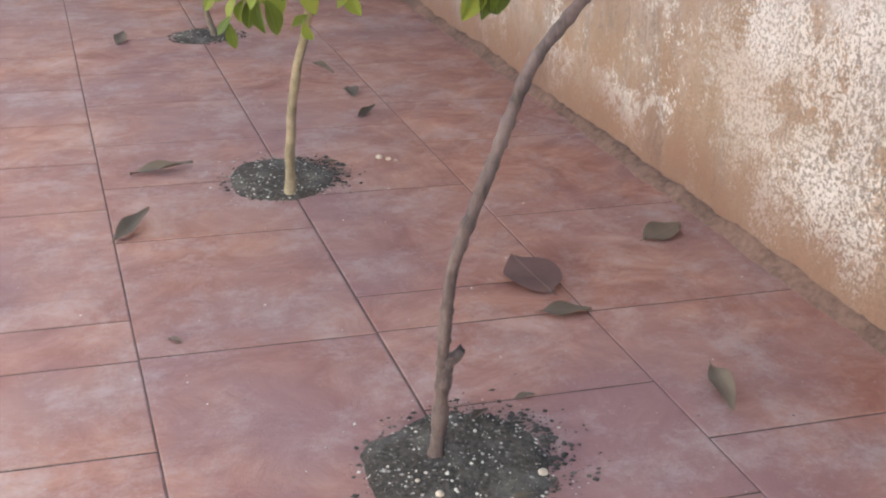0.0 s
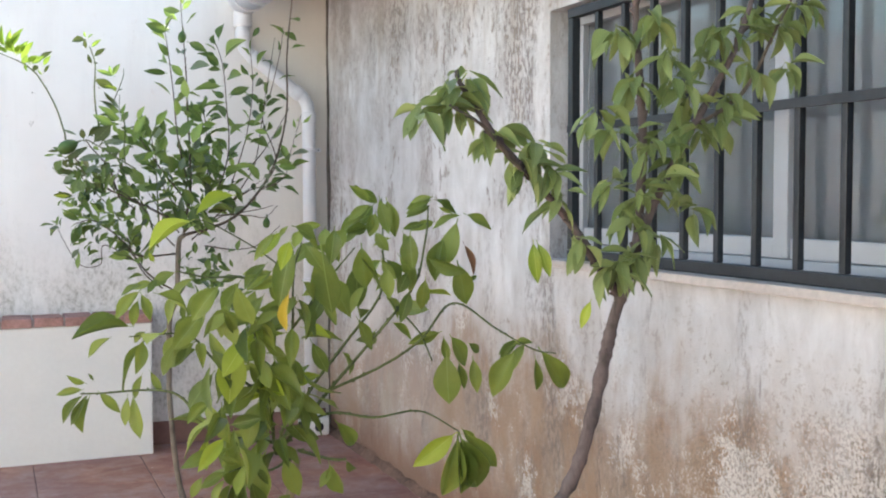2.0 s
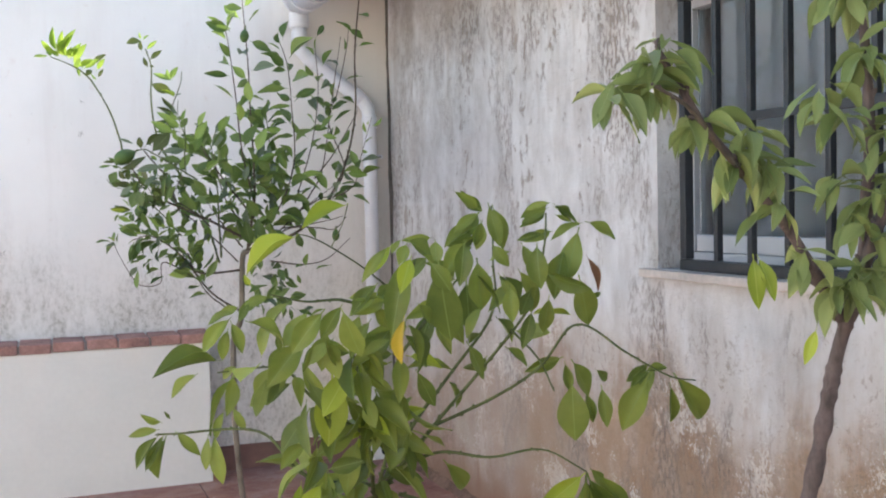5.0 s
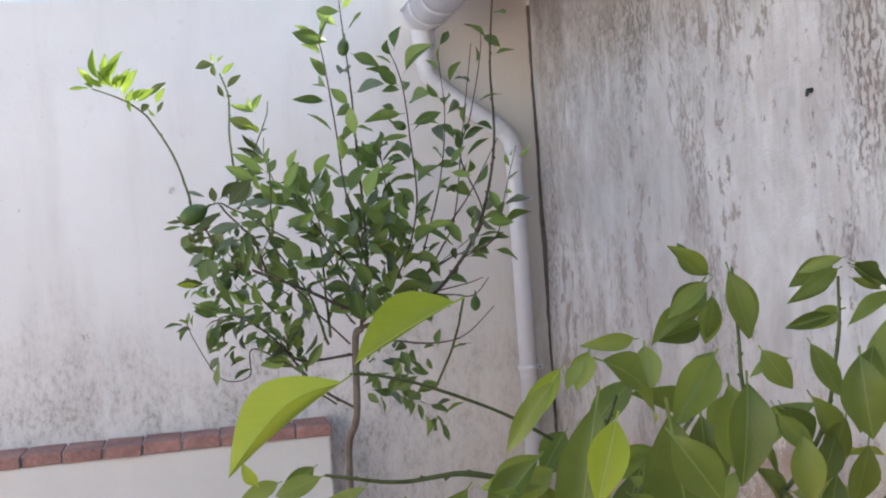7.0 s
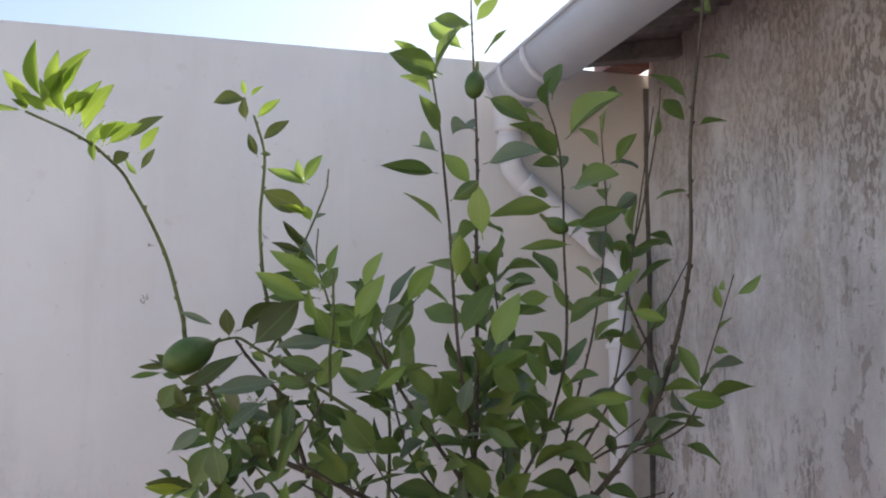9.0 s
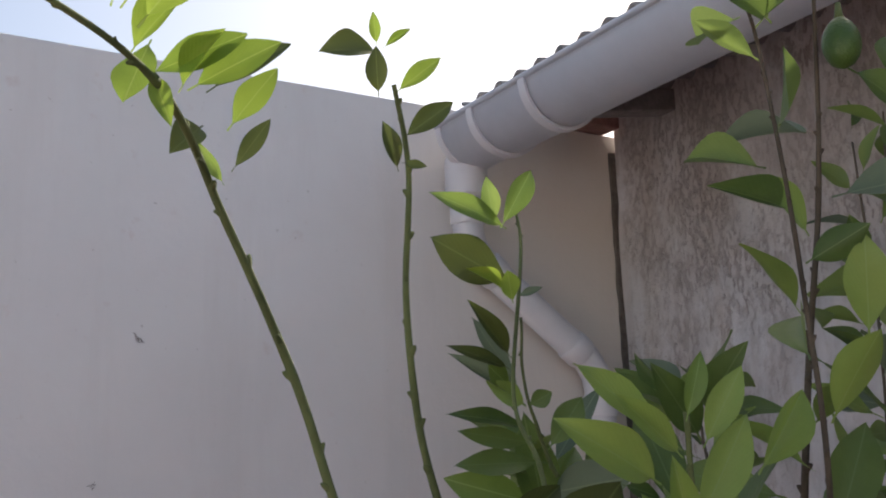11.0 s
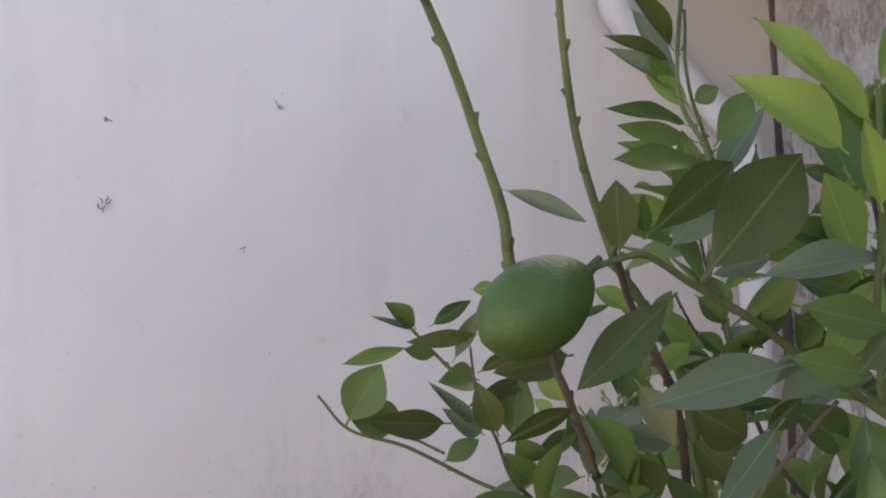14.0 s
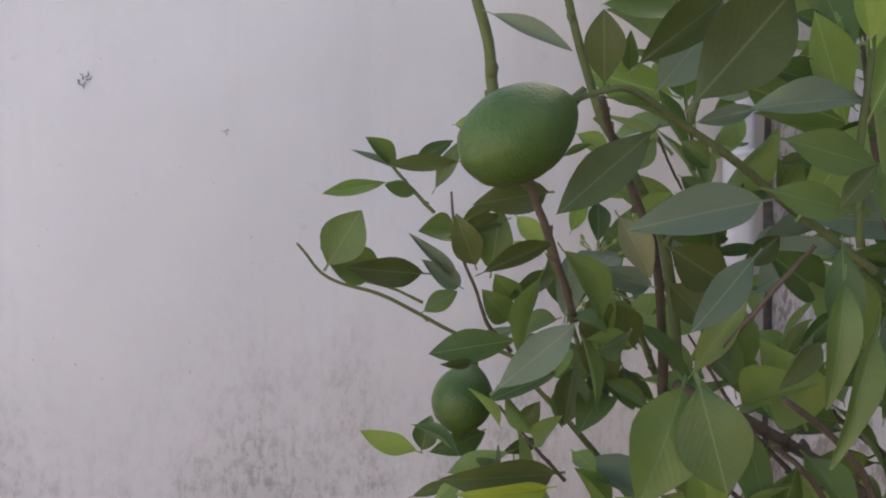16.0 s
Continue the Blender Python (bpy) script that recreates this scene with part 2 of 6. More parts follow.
# stamped, red-coloured concrete
slab_mat, nt, bsdf = material("stamped_concrete", 0.55)
v = coords(nt)
rnd = nt.nodes.new("ShaderNodeObjectInfo").outputs["Random"]
shift = nt.nodes.new("ShaderNodeVectorMath")
shift.operation = "ADD"
comb = nt.nodes.new("ShaderNodeCombineXYZ")
nt.links.new(maths(nt, "MULTIPLY", rnd, 13.0), comb.inputs[0])
nt.links.new(maths(nt, "MULTIPLY", rnd, 7.0), comb.inputs[1])
nt.links.new(coords(nt, (0.85, 1.1, 1)), shift.inputs[0])
nt.links.new(comb.outputs[0], shift.inputs[1])
swirl = noise_of(nt, shift.outputs[0], 5.2, 10, 0.74, 0.7)
cloud = noise_of(nt, v, 1.1, 5, 0.6)
grain = noise_of(nt, v, 110.0, 5, 0.7)
col = ramp(nt, swirl, (0.28, (0.20, 0.078, 0.060)), (0.44, (0.30, 0.132, 0.099)), (0.58, (0.40, 0.208, 0.153)), (0.74, (0.52, 0.34, 0.27)))
col = mix(nt, ramp(nt, cloud, (0.40, 0.7), (0.58, 0.0)), col, (0.24, 0.145, 0.155))
col = mix(nt, maths(nt, "MULTIPLY", rnd, 0.25), col, (0.36, 0.205, 0.155))
dust = ramp(nt, noise_of(nt, v, 4.0, 12, 0.84), (0.49, 0.0), (0.68, 0.75))
col = mix(nt, dust, col, (0.44, 0.355, 0.33))
crumbs = ramp(nt, noise_of(nt, v, 160.0, 2), (0.735, 0.0), (0.765, 0.85))
nt.links.new(mix(nt, crumbs, col, (0.62, 0.56, 0.5)), bsdf.inputs["Base Color"])
nt.links.new(ramp(nt, swirl, (0.3, 0.72), (0.7, 0.52)), bsdf.inputs["Roughness"])
bsdf.inputs["Specular IOR Level"].default_value = 0.3
relief(nt, bsdf, maths(nt, "ADD", maths(nt, "MULTIPLY", swirl, 1.0), maths(nt, "MULTIPLY", grain, 0.12)), 0.38, 0.012)
grout = simple("joint_dirt", (0.15, 0.092, 0.078), 0.95, vary=0.35, scale=60, bump=0.4)

foot_cement = simple("damp_cement", (0.20, 0.122, 0.092), 0.95, vary=0.38, scale=48, bump=0.8, dist=0.006)
# dark tone of the strip added in the wall corner
corner_dark = simple("mouldy_mortar", (0.19, 0.165, 0.145), 0.95, vary=0.35, scale=60, bump=0.6, dist=0.005)

soil_mat, nt, bsdf = material("potting_soil", 0.95)
v = coords(nt)
g = noise_of(nt, v, 90.0, 8, 0.75)
big = noise_of(nt, v, 9.0, 5)
col = ramp(nt, g, (0.35, (0.026, 0.021, 0.017)), (0.58, (0.088, 0.075, 0.061)), (0.70, (0.25, 0.22, 0.185)))
nt.links.new(mix(nt, ramp(nt, big, (0.50, 0.0), (0.70, 0.7)), col, (0.19, 0.17, 0.145)), bsdf.inputs["Base Color"])
relief(nt, bsdf, g, 0.9, 0.012)
pebble_mat, nt, bsdf = material("pale_grit", 0.8)
nt.links.new(ramp(nt, nt.nodes.new("ShaderNodeNewGeometry").outputs["Random Per Island"], (0.0, (0.10, 0.095, 0.09)), (0.5, (0.32, 0.30, 0.27)), (1.0, (0.68, 0.64, 0.55))), bsdf.inputs["Base Color"])


def bark(name, a, b, scale=60.0):
    mat, nt, bsdf = material(name, 0.85)
    v = coords(nt, (1, 1, 0.35))
    f = noise_of(nt, v, scale, 8, 0.7, 0.4)
    patches = noise_of(nt, coords(nt), 14.0, 5)
    nt.links.new(mix(nt, ramp(nt, patches, (0.4, 0.0), (0.65, 0.6)), ramp(nt, f, (0.3, a), (0.7, b)), tuple(min(1, c * 1.35) for c in b)), bsdf.inputs["Base Color"])
    relief(nt, bsdf, f, 0.6, 0.004)
    return mat


bark_plum = bark("smooth_plum_bark", (0.022, 0.016, 0.014), (0.145, 0.108, 0.10))
bark_citrus = bark("citrus_bark", (0.14, 0.115, 0.07), (0.30, 0.25, 0.17))
bark_lemon = bark("grey_citrus_bark", (0.085, 0.07, 0.052), (0.20, 0.17, 0.135))
twig_green = bark("green_twig", (0.052, 0.070, 0.022), (0.125, 0.15, 0.052))
twig_brown = bark("brown_twig", (0.045, 0.034, 0.024), (0.12, 0.094, 0.066))


def leaf_material(name, dark, light, vein, rough=0.46, glow=0.36):
    """Leaf blade: paler midrib, faint side veins, mottling, some light passing through."""
    mat, nt, bsdf = material(name, rough)
    blade = nt.nodes.new("ShaderNodeUVMap")
    blade.uv_map = "blade"
    tc = blade.outputs[0]
    sep = nt.nodes.new("ShaderNodeSeparateXYZ")
    nt.links.new(tc, sep.inputs[0])
    x = maths(nt, "ABSOLUTE", sep.outputs[0])
    rnd = maths(nt, "FRACT", maths(nt, "ADD", nt.nodes.new("ShaderNodeObjectInfo").outputs["Random"], nt.nodes.new("ShaderNodeNewGeometry").outputs["Random Per Island"]))
    mott = noise_of(nt, coords(nt), 28.0, 6, 0.65)
    f = maths(nt, "ADD", maths(nt, "MULTIPLY", rnd, 0.75), maths(nt, "MULTIPLY", mott, 0.5))
    col = ramp(nt, f, (0.25, dark), (0.95, light))
    rib = ramp(nt, x, (0.006, 0.8), (0.022, 0.0))
    ang = maths(nt, "SUBTRACT", sep.outputs[1], maths(nt, "MULTIPLY", x, 0.9))
    veins = maths(nt, "SINE", maths(nt, "MULTIPLY", ang, 75.0))
    col = mix(nt, ramp(nt, veins, (0.88, 0.0), (1.0, 0.07)), col, vein)
    col = mix(nt, rib, col, vein)
    nt.links.new(col, bsdf.inputs["Base Color"])
    relief(nt, bsdf, maths(nt, "ADD", maths(nt, "MULTIPLY", veins, 0.03), mott), 0.3, 0.004)
    tl = nt.nodes.new("ShaderNodeBsdfTranslucent")
    nt.links.new(mix(nt, 0.5, col, light), tl.inputs[0])
    ms = nt.nodes.new("ShaderNodeMixShader")
    ms.inputs[0].default_value = glow
    nt.links.new(bsdf.outputs[0], ms.inputs[1])
    nt.links.new(tl.outputs[0], ms.inputs[2])
    nt.links.new(ms.outputs[0], nt.nodes["Material Output"].inputs[0])
    return mat


leaf_narrow = leaf_material("plum_leaf", (0.14, 0.19, 0.055), (0.32, 0.385, 0.135), (0.36, 0.43, 0.18), 0.5)
leaf_broad = leaf_material("citrus_leaf", (0.09, 0.135, 0.022), (0.28, 0.34, 0.065), (0.26, 0.36, 0.10), 0.42)
leaf_lime = leaf_material("yellowing_leaf", (0.22, 0.30, 0.03), (0.44, 0.52, 0.06), (0.50, 0.55, 0.14), 0.45)
leaf_yellow = leaf_material("yellow_leaf", (0.50, 0.36, 0.03), (0.68, 0.52, 0.07), (0.6, 0.55, 0.2), 0.5)
leaf_dry = leaf_material("withered_leaf", (0.13, 0.065, 0.035), (0.34, 0.17, 0.08), (0.3, 0.2, 0.12), 0.7, 0.12)
leaf_lemon = leaf_material("lemon_leaf", (0.060, 0.112, 0.026), (0.21, 0.295, 0.075), (0.20, 0.28, 0.10), 0.42, 0.38)
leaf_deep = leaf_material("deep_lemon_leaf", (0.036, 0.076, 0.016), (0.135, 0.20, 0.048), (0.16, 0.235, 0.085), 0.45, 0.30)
leaf_pale = leaf_material("leaf_underside", (0.12, 0.165, 0.10), (0.20, 0.255, 0.165), (0.29, 0.36, 0.22), 0.6)
leaf_young = leaf_material("young_lemon_leaf", (0.13, 0.22, 0.042), (0.29, 0.405, 0.098), (0.3, 0.42, 0.14), 0.38, 0.35)
# brighter copy for shoot leaves in the sun: part of the sunlight is colour
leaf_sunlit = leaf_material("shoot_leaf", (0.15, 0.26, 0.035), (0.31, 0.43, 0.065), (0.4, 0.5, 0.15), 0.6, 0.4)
leaf_olive = leaf_material("olive_lemon_leaf", (0.042, 0.060, 0.013), (0.11, 0.138, 0.037), (0.15, 0.19, 0.07), 0.5, 0.30)
leaf_blotched = leaf_material("faded_lemon_leaf", (0.15, 0.16, 0.07), (0.24, 0.25, 0.13), (0.27, 0.3, 0.16), 0.6)
leaf_purple = leaf_material("purple_fallen_leaf", (0.075, 0.036, 0.034), (0.17, 0.092, 0.08), (0.2, 0.13, 0.1), 0.7, 0.05)
leaf_litter = leaf_material("fallen_leaf", (0.062, 0.045, 0.032), (0.18, 0.135, 0.095), (0.2, 0.13, 0.09), 0.75, 0.05)

bud_green = simple("bud_green", (0.30, 0.36, 0.12), 0.6, vary=0.25, scale=90)

fruit_mat, nt, bsdf = material("green_lemon_peel", 0.5)
v = coords(nt)
dim = nt.nodes.new("ShaderNodeTexVoronoi")
dim.inputs["Scale"].default_value = 420.0
nt.links.new(v, dim.inputs["Vector"])
nt.links.new(ramp(nt, noise_of(nt, v, 22.0, 5), (0.3, (0.036, 0.080, 0.013)), (0.7, (0.074, 0.136, 0.022))), bsdf.inputs["Base Color"])
relief(nt, bsdf, dim.outputs["Distance"], 0.35, 0.0015)


# ---- building helpers
def mesh_of(name, bm, mat, smooth=False):
    me = bpy.data.meshes.new(name)
    bmesh.ops.recalc_face_normals(bm, faces=bm.faces[:])
    if smooth:
        for f in bm.faces:
            f.smooth = True
    bm.to_mesh(me)
    bm.free()
    me.materials.append(mat)
    return me


def part(name, bm, mat, parent=None, label="", smooth=False):
    ob = new(name, mesh_of(name, bm, mat, smooth))
    ob.parent = parent
    return tagged(ob, label)


def thing(name, label, category, at=(0, 0, 0), group="", kind=""):
    ob = new(name)
    ob.empty_display_size = 0.1
    ob.location = at
    return tagged(ob, label, category, group, kind)


def box_bm(x0, x1, y0, y1, z0, z1, bevel=0.0, bm=None):
    bm = bm or bmesh.new()
    made = bmesh.ops.create_cube(bm, size=1.0)["verts"]
    for vert in made:
        vert.co = ((x0 + x1) / 2 + vert.co.x * (x1 - x0), (y0 + y1) / 2 + vert.co.y * (y1 - y0), (z0 + z1) / 2 + vert.co.z * (z1 - z0))
    if bevel:
        edges = list({e for vert in made for e in vert.link_edges})
        bmesh.ops.bevel(bm, geom=edges, offset=bevel, segments=2, affect="EDGES", profile=0.6)
    return bm


def tube_bm(points, radii, sides=8, bm=None, caps=True):
    """A tube along points with a radius at each."""
    bm = bm or bmesh.new()
    pts = [Vector(p) for p in points]
    rings, side = [], None
    for i, p in enumerate(pts):
        d = (pts[min(i + 1, len(pts) - 1)] - pts[max(i - 1, 0)]).normalized()
        side = d.orthogonal().normalized() if side is None else (side - d * side.dot(d)).normalized()
        other = d.cross(side)
        rings.append([bm.verts.new(p + (side * math.cos(a) + other * math.sin(a)) * radii[i]) for a in [2 * math.pi * k / sides for k in range(sides)]])
    for a, b in zip(rings, rings[1:]):
        for k in range(sides):
            bm.faces.new((a[k], a[(k + 1) % sides], b[(k + 1) % sides], b[k]))
    if caps:
        bm.faces.new(rings[0][::-1])
        bm.faces.new(rings[-1])
    return bm


def smooth_line(points, steps):
    """Catmull-Rom through the points."""
    p = [Vector(q) for q in points]
    p = [p[0] * 2 - p[1], *p, p[-1] * 2 - p[-2]]
    line = []
    for i in range(1, len(p) - 2):
        for k in range(steps):
            t = k / steps
            a, b, c, d = p[i - 1:i + 3]
            line.append(0.5 * (2 * b + (c - a) * t + (2 * a - 5 * b + 4 * c - d) * t * t + (3 * b - a - 3 * c + d) * t ** 3))
    return line + [p[-2]]


# ---- patio: walls
WX, BY, LY, LX = 1.734, 5.822, 5.625, 0.718      # window wall, back wall, low wall front and end
TOP = 2.487
W0, W1, WZ0, WZ1 = 1.695, 3.225, 1.122, 1.965     # window opening


def rough_wall(name, label, cells, origin, u, vdir, normal, depth, mat, hump=0.006, hole=None, ragged=False):
    """A wall face with uneven plaster, thick behind, with an optional opening cut through."""
    bm = bmesh.new()
    o, u, w, n = Vector(origin), Vector(u), Vector(vdir), Vector(normal)
    us, ws = cells
    grid = {}
    for i, a in enumerate(us):
        for j, b in enumerate(ws):
            p = o + u * a + w * b
            k = noise.noise(p * 1.7) * hump * 1.6 + noise.noise(p * 7.0) * hump * 0.5
            if hole and hole[0] - 1e-6 <= a <= hole[1] + 1e-6 and hole[2] - 1e-6 <= b <= hole[3] + 1e-6:
                k = 0.0
            if ragged and i == len(us) - 1:
                p = p + u * (0.008 * noise.noise(p * 9.0) + 0.004 * noise.noise(p * 31.0))
            grid[i, j] = bm.verts.new(p + n * k)
    back = {(i, j): bm.verts.new(o + u * us[i] + w * ws[j] - n * depth) for i in range(len(us)) for j in range(len(ws))}
    def open_cell(i, j):
        return bool(hole) and hole[0] - 1e-6 <= us[i] and us[i + 1] <= hole[1] + 1e-6 and hole[2] - 1e-6 <= ws[j] and ws[j + 1] <= hole[3] + 1e-6
    nu, nw = len(us) - 1, len(ws) - 1
    for i in range(nu):
        for j in range(nw):
            if open_cell(i, j):
                continue
            bm.faces.new((grid[i, j], grid[i + 1, j], grid[i + 1, j + 1], grid[i, j + 1]))
            bm.faces.new((back[i, j], back[i, j + 1], back[i + 1, j + 1], back[i + 1, j]))
            for di, dj, a, b in ((-1, 0, (i, j + 1), (i, j)), (1, 0, (i + 1, j), (i + 1, j + 1)), (0, -1, (i, j), (i + 1, j)), (0, 1, (i + 1, j + 1), (i, j + 1))):
                ii, jj = i + di, j + dj
                if not (0 <= ii < nu and 0 <= jj < nw) or open_cell(ii, jj):
                    bm.faces.new((grid[a], back[a], back[b], grid[b]))
    ob = part(name, bm, mat, smooth=False)
    return tagged(ob, label, "wall", kind="structure")


def cuts(lo, hi, step, *extra):
    n = max(1, round((hi - lo) / step))
    vals = [lo + (hi - lo) * i / n for i in range(n + 1)]
    for e in extra:
        vals = [q for q in vals if abs(q - e) > step * 0.35 or q in (lo, hi)] + [e]
    return sorted(set(vals))


rough_wall("wall_east", "old whitewashed wall with brown damp stains and peeling paint", (cuts(-3.0, BY - 0.016, 0.06, W0, W1), cuts(-0.1, 2.60, 0.06, WZ0, WZ1)), (WX, 0, 0), (0, 1, 0), (0, 0, 1), (-1, 0, 0), 0.26, old_wall, 0.007, (W0, W1, WZ0, WZ1), True)
rough_wall("wall_north", "plain off-white boundary wall, greyish above the ledge", (cuts(-3.6, WX + 0.26, 0.25), cuts(-0.1, TOP, 0.2)), (0, BY, 0), (1, 0, 0), (0, 0, 1), (0, -1, 0), 0.15, new_wall, 0.003)
# two unseen walls, added; the sunlit west one bounces light onto the north wall
rough_wall("wall_west", "unseen light wall added to close the patio", (cuts(-3.2, BY, 0.5), cuts(-0.1, 2.2, 0.5)), (-3.6, 0, 0), (0, 1, 0), (0, 0, 1), (1, 0, 0), 0.15, new_wall, 0.003)
rough_wall("wall_south", "unseen light wall added to close the patio", (cuts(-3.6, WX, 0.5), cuts(-0.1, 2.2, 0.5)), (0, -3.0, 0), (1, 0, 0), (0, 0, 1), (0, 1, 0), 0.15, new_wall, 0.003)

# low wall with a brick-on-edge coping
low_wall = tagged(part("wall_low", box_bm(-3.6, LX, LY, BY - 0.004, -0.05, 0.684, 0.008), white_render), "low white rendered wall topped with red bricks", "wall", kind="structure")
# maroon base band in the recess beside it
tagged(part("baseboard", box_bm(LX + 0.002, WX - 0.03, BY - 0.014, BY - 0.003, 0.0, 0.125, 0.003), base_paint), "maroon painted base band", "baseboard", kind="structure")

# irregular strip, added to draw the dark line where the two walls meet
bm = bmesh.new()
rows = []
for i in range(120):
    z = 0.02 + 2.42 * i / 119
    w = 0.009 + 0.006 * noise.noise((z * 3, 2, 0)) + 0.005 * noise.noise((z * 17, 4, 0))
    rows.append([bm.verts.new(q) for q in ((WX - w, BY - 0.001, z), (WX - w * 0.5, BY - 0.006 - 0.004 * noise.noise((z * 25, 8, 0)), z), (WX - 0.008, BY - w * 0.7, z), (WX + 0.02, BY - w * 0.9, z))])
for a, b in zip(rows, rows[1:]):
    for k in range(3):
        bm.faces.new((a[k], b[k], b[k + 1], a[k + 1]))
tagged(part("trim", bm, corner_dark), "dark irregular strip added in the wall corner", "trim", kind="structure")

# irregular cement skirting along the foot of the old wall
bm = bmesh.new()
rows = []
for i in range(420):
    y = -3.0 + (BY + 3.0) * i / 419
    w = 0.046 + 0.018 * noise.noise((y * 1.7, 3, 0)) + 0.014 * noise.noise((y * 7, 1, 0)) + 0.010 * noise.noise((y * 23, 5, 0)) + 0.006 * noise.noise((y * 51, 5, 0))
    hgt = 0.026 + 0.012 * noise.noise((y * 2.1, 7, 0)) + 0.012 * noise.noise((y * 9, 2, 0)) + 0.007 * noise.noise((y * 31, 2, 0))
    rows.append([bm.verts.new(q) for q in ((WX - w, y, -0.006), (WX - w * 0.85, y, 0.006 + 0.003 * noise.noise((y * 12, 0, 0))), (WX - w * 0.45, y, hgt * 0.6 + 0.003 * noise.noise((y * 15, 4, 0))), (WX - 0.016, y, hgt), (WX + 0.02, y, hgt * 1.05))])
for a, b in zip(rows, rows[1:]):
    for k in range(4):
        bm.faces.new((a[k], b[k], b[k + 1], a[k + 1]))
tagged(part("trim", bm, foot_cement, smooth=True), "crumbling cement fillet at the wall foot", "trim", kind="structure")

# ---- window with its iron grille
window = thing("window_1", "white aluminium sliding window behind glass panes", "window", (WX + 0.12, (W0 + W1) / 2, WZ0), kind="structure")


def local(parent, x0, x1, y0, y1, z0, z1, bevel=0.0):
    o = parent.location
    return box_bm(x0 - o.x, x1 - o.x, y0 - o.y, y1 - o.y, z0 - o.z, z1 - o.z, bevel)


FX0, FX1 = WX + 0.105, WX + 0.155
part("window_frame", local(window, FX0, FX1, W0 + 0.002, W1 - 0.002, WZ0 + 0.002, WZ0 + 0.05, 0.004), aluminium, window)
part("window_frame", local(window, FX0, FX1, W0 + 0.002, W1 - 0.002, WZ1 - 0.045, WZ1 - 0.002, 0.004), aluminium, window)
for y in (W0 + 0.002, W1 - 0.042):
    part("window_frame", local(window, FX0, FX1, y, y + 0.04, WZ0 + 0.052, WZ1 - 0.047, 0.004), aluminium, window)
mull = 2.155
part("mullion", local(window, FX0 - 0.004, FX1 - 0.01, mull, mull + 0.055, WZ0 + 0.052, WZ1 - 0.047, 0.004), aluminium, window)
for a, b in ((W0 + 0.042, mull), (mull + 0.055, W1 - 0.044)):
    part("bottom_rail", local(window, FX0 + 0.004, FX1 - 0.012, a + 0.002, b - 0.002, WZ0 + 0.052, WZ0 + 0.105, 0.004), aluminium, window)
    pane = part("pane", local(window, FX0 + 0.02, FX0 + 0.026, a + 0.001, b - 0.001, WZ0 + 0.105, WZ1 - 0.046), pane_mat, window)
    pane.visible_shadow = False
sill = tagged(part("window_sill", box_bm(WX - 0.035, WX + 0.10, W0 - 0.02, W1 + 0.06, WZ0 - 0.026, WZ0 - 0.001, 0.004), marble), "chipped pale stone window sill", "sill", kind="structure")
# the dim room behind, with its blind drawn; the blind's tint includes the panes' reflection
room = bmesh.new()
X0 = WX + 0.262
for b in ((X0, X0 + 1.6, W0 - 0.5, W0 - 0.45, 0.3, 2.5), (X0, X0 + 1.6, W1 + 0.45, W1 + 0.5, 0.3, 2.5), (X0 + 1.6, X0 + 1.65, W0 - 0.5, W1 + 0.5, 0.3, 2.5), (X0, X0 + 1.6, W0 - 0.45, W1 + 0.45, 0.25, 0.3), (X0, X0 + 1.6, W0 - 0.45, W1 + 0.45, 2.5, 2.55)):
    box_bm(*b, bm=room)
tagged(part("wall_room", room, dim_room), "plain walls of the room behind the window", "wall", kind="structure")
bm = bmesh.new()
cols = 60
line = [(WX + 0.185 + 0.0015 * math.sin(i * 0.5), W0 + 0.03 + (W1 - W0 - 0.06) * i / cols) for i in range(cols + 1)]
for z0, z1 in ((WZ0 + 0.01, WZ1 - 0.02),):
    lo = [bm.verts.new((x, y, z0)) for x, y in line]
    hi = [bm.verts.new((x, y, z1)) for x, y in line]
    for i in range(cols):
        bm.faces.new((lo[i], lo[i + 1], hi[i + 1], hi[i]))
bmesh.ops.solidify(bm, geom=bm.faces[:], thickness=0.002)
tagged(part("curtain", bm, blind_reflection, smooth=True), "grey cloth blind behind the window, tinted for the panes' reflection", "curtain")

GX = WX + 0.012
grille = thing("window_grille", "black painted iron window grille with square bars", "window grille", (GX, (W0 + W1) / 2, WZ0))
GT = WZ1 - 0.012
GL, GR = 3.085, W0 + 0.006
part("frame_bar", local(grille, GX - 0.008, GX + 0.026, GR, GL + 0.03, WZ0 + 0.002, WZ0 + 0.034, 0.003), iron, grille)
part("frame_bar", local(grille, GX - 0.008, GX + 0.026, GR, GL + 0.03, GT - 0.03, GT, 0.003), iron, grille)
for y in (GR, GL):
    part("frame_post", local(grille, GX - 0.006, GX + 0.024, y, y + 0.03, WZ0 + 0.035, GT - 0.031, 0.003), iron, grille)
part("cross_rail", local(grille, GX - 0.010, GX - 0.002, GR + 0.001, GL + 0.029, 1.545, 1.570, 0.002), iron, grille)
for k in range(8):
    y = GR + 0.015 + (GL - GR) * (k + 1) / 9
    part("bar", local(grille, GX, GX + 0.02, y - 0.010, y + 0.010, WZ0 + 0.035, GT - 0.031, 0.003), iron, grille)

# a brick end and mortar left on the wall head in the corner
tagged(part("brick_end", box_bm(1.585, WX - 0.012, BY - 0.06, BY + 0.08, TOP + 0.003, TOP + 0.055, 0.006), brick_red), "dark broken brick bedded on the wall head", "brick")

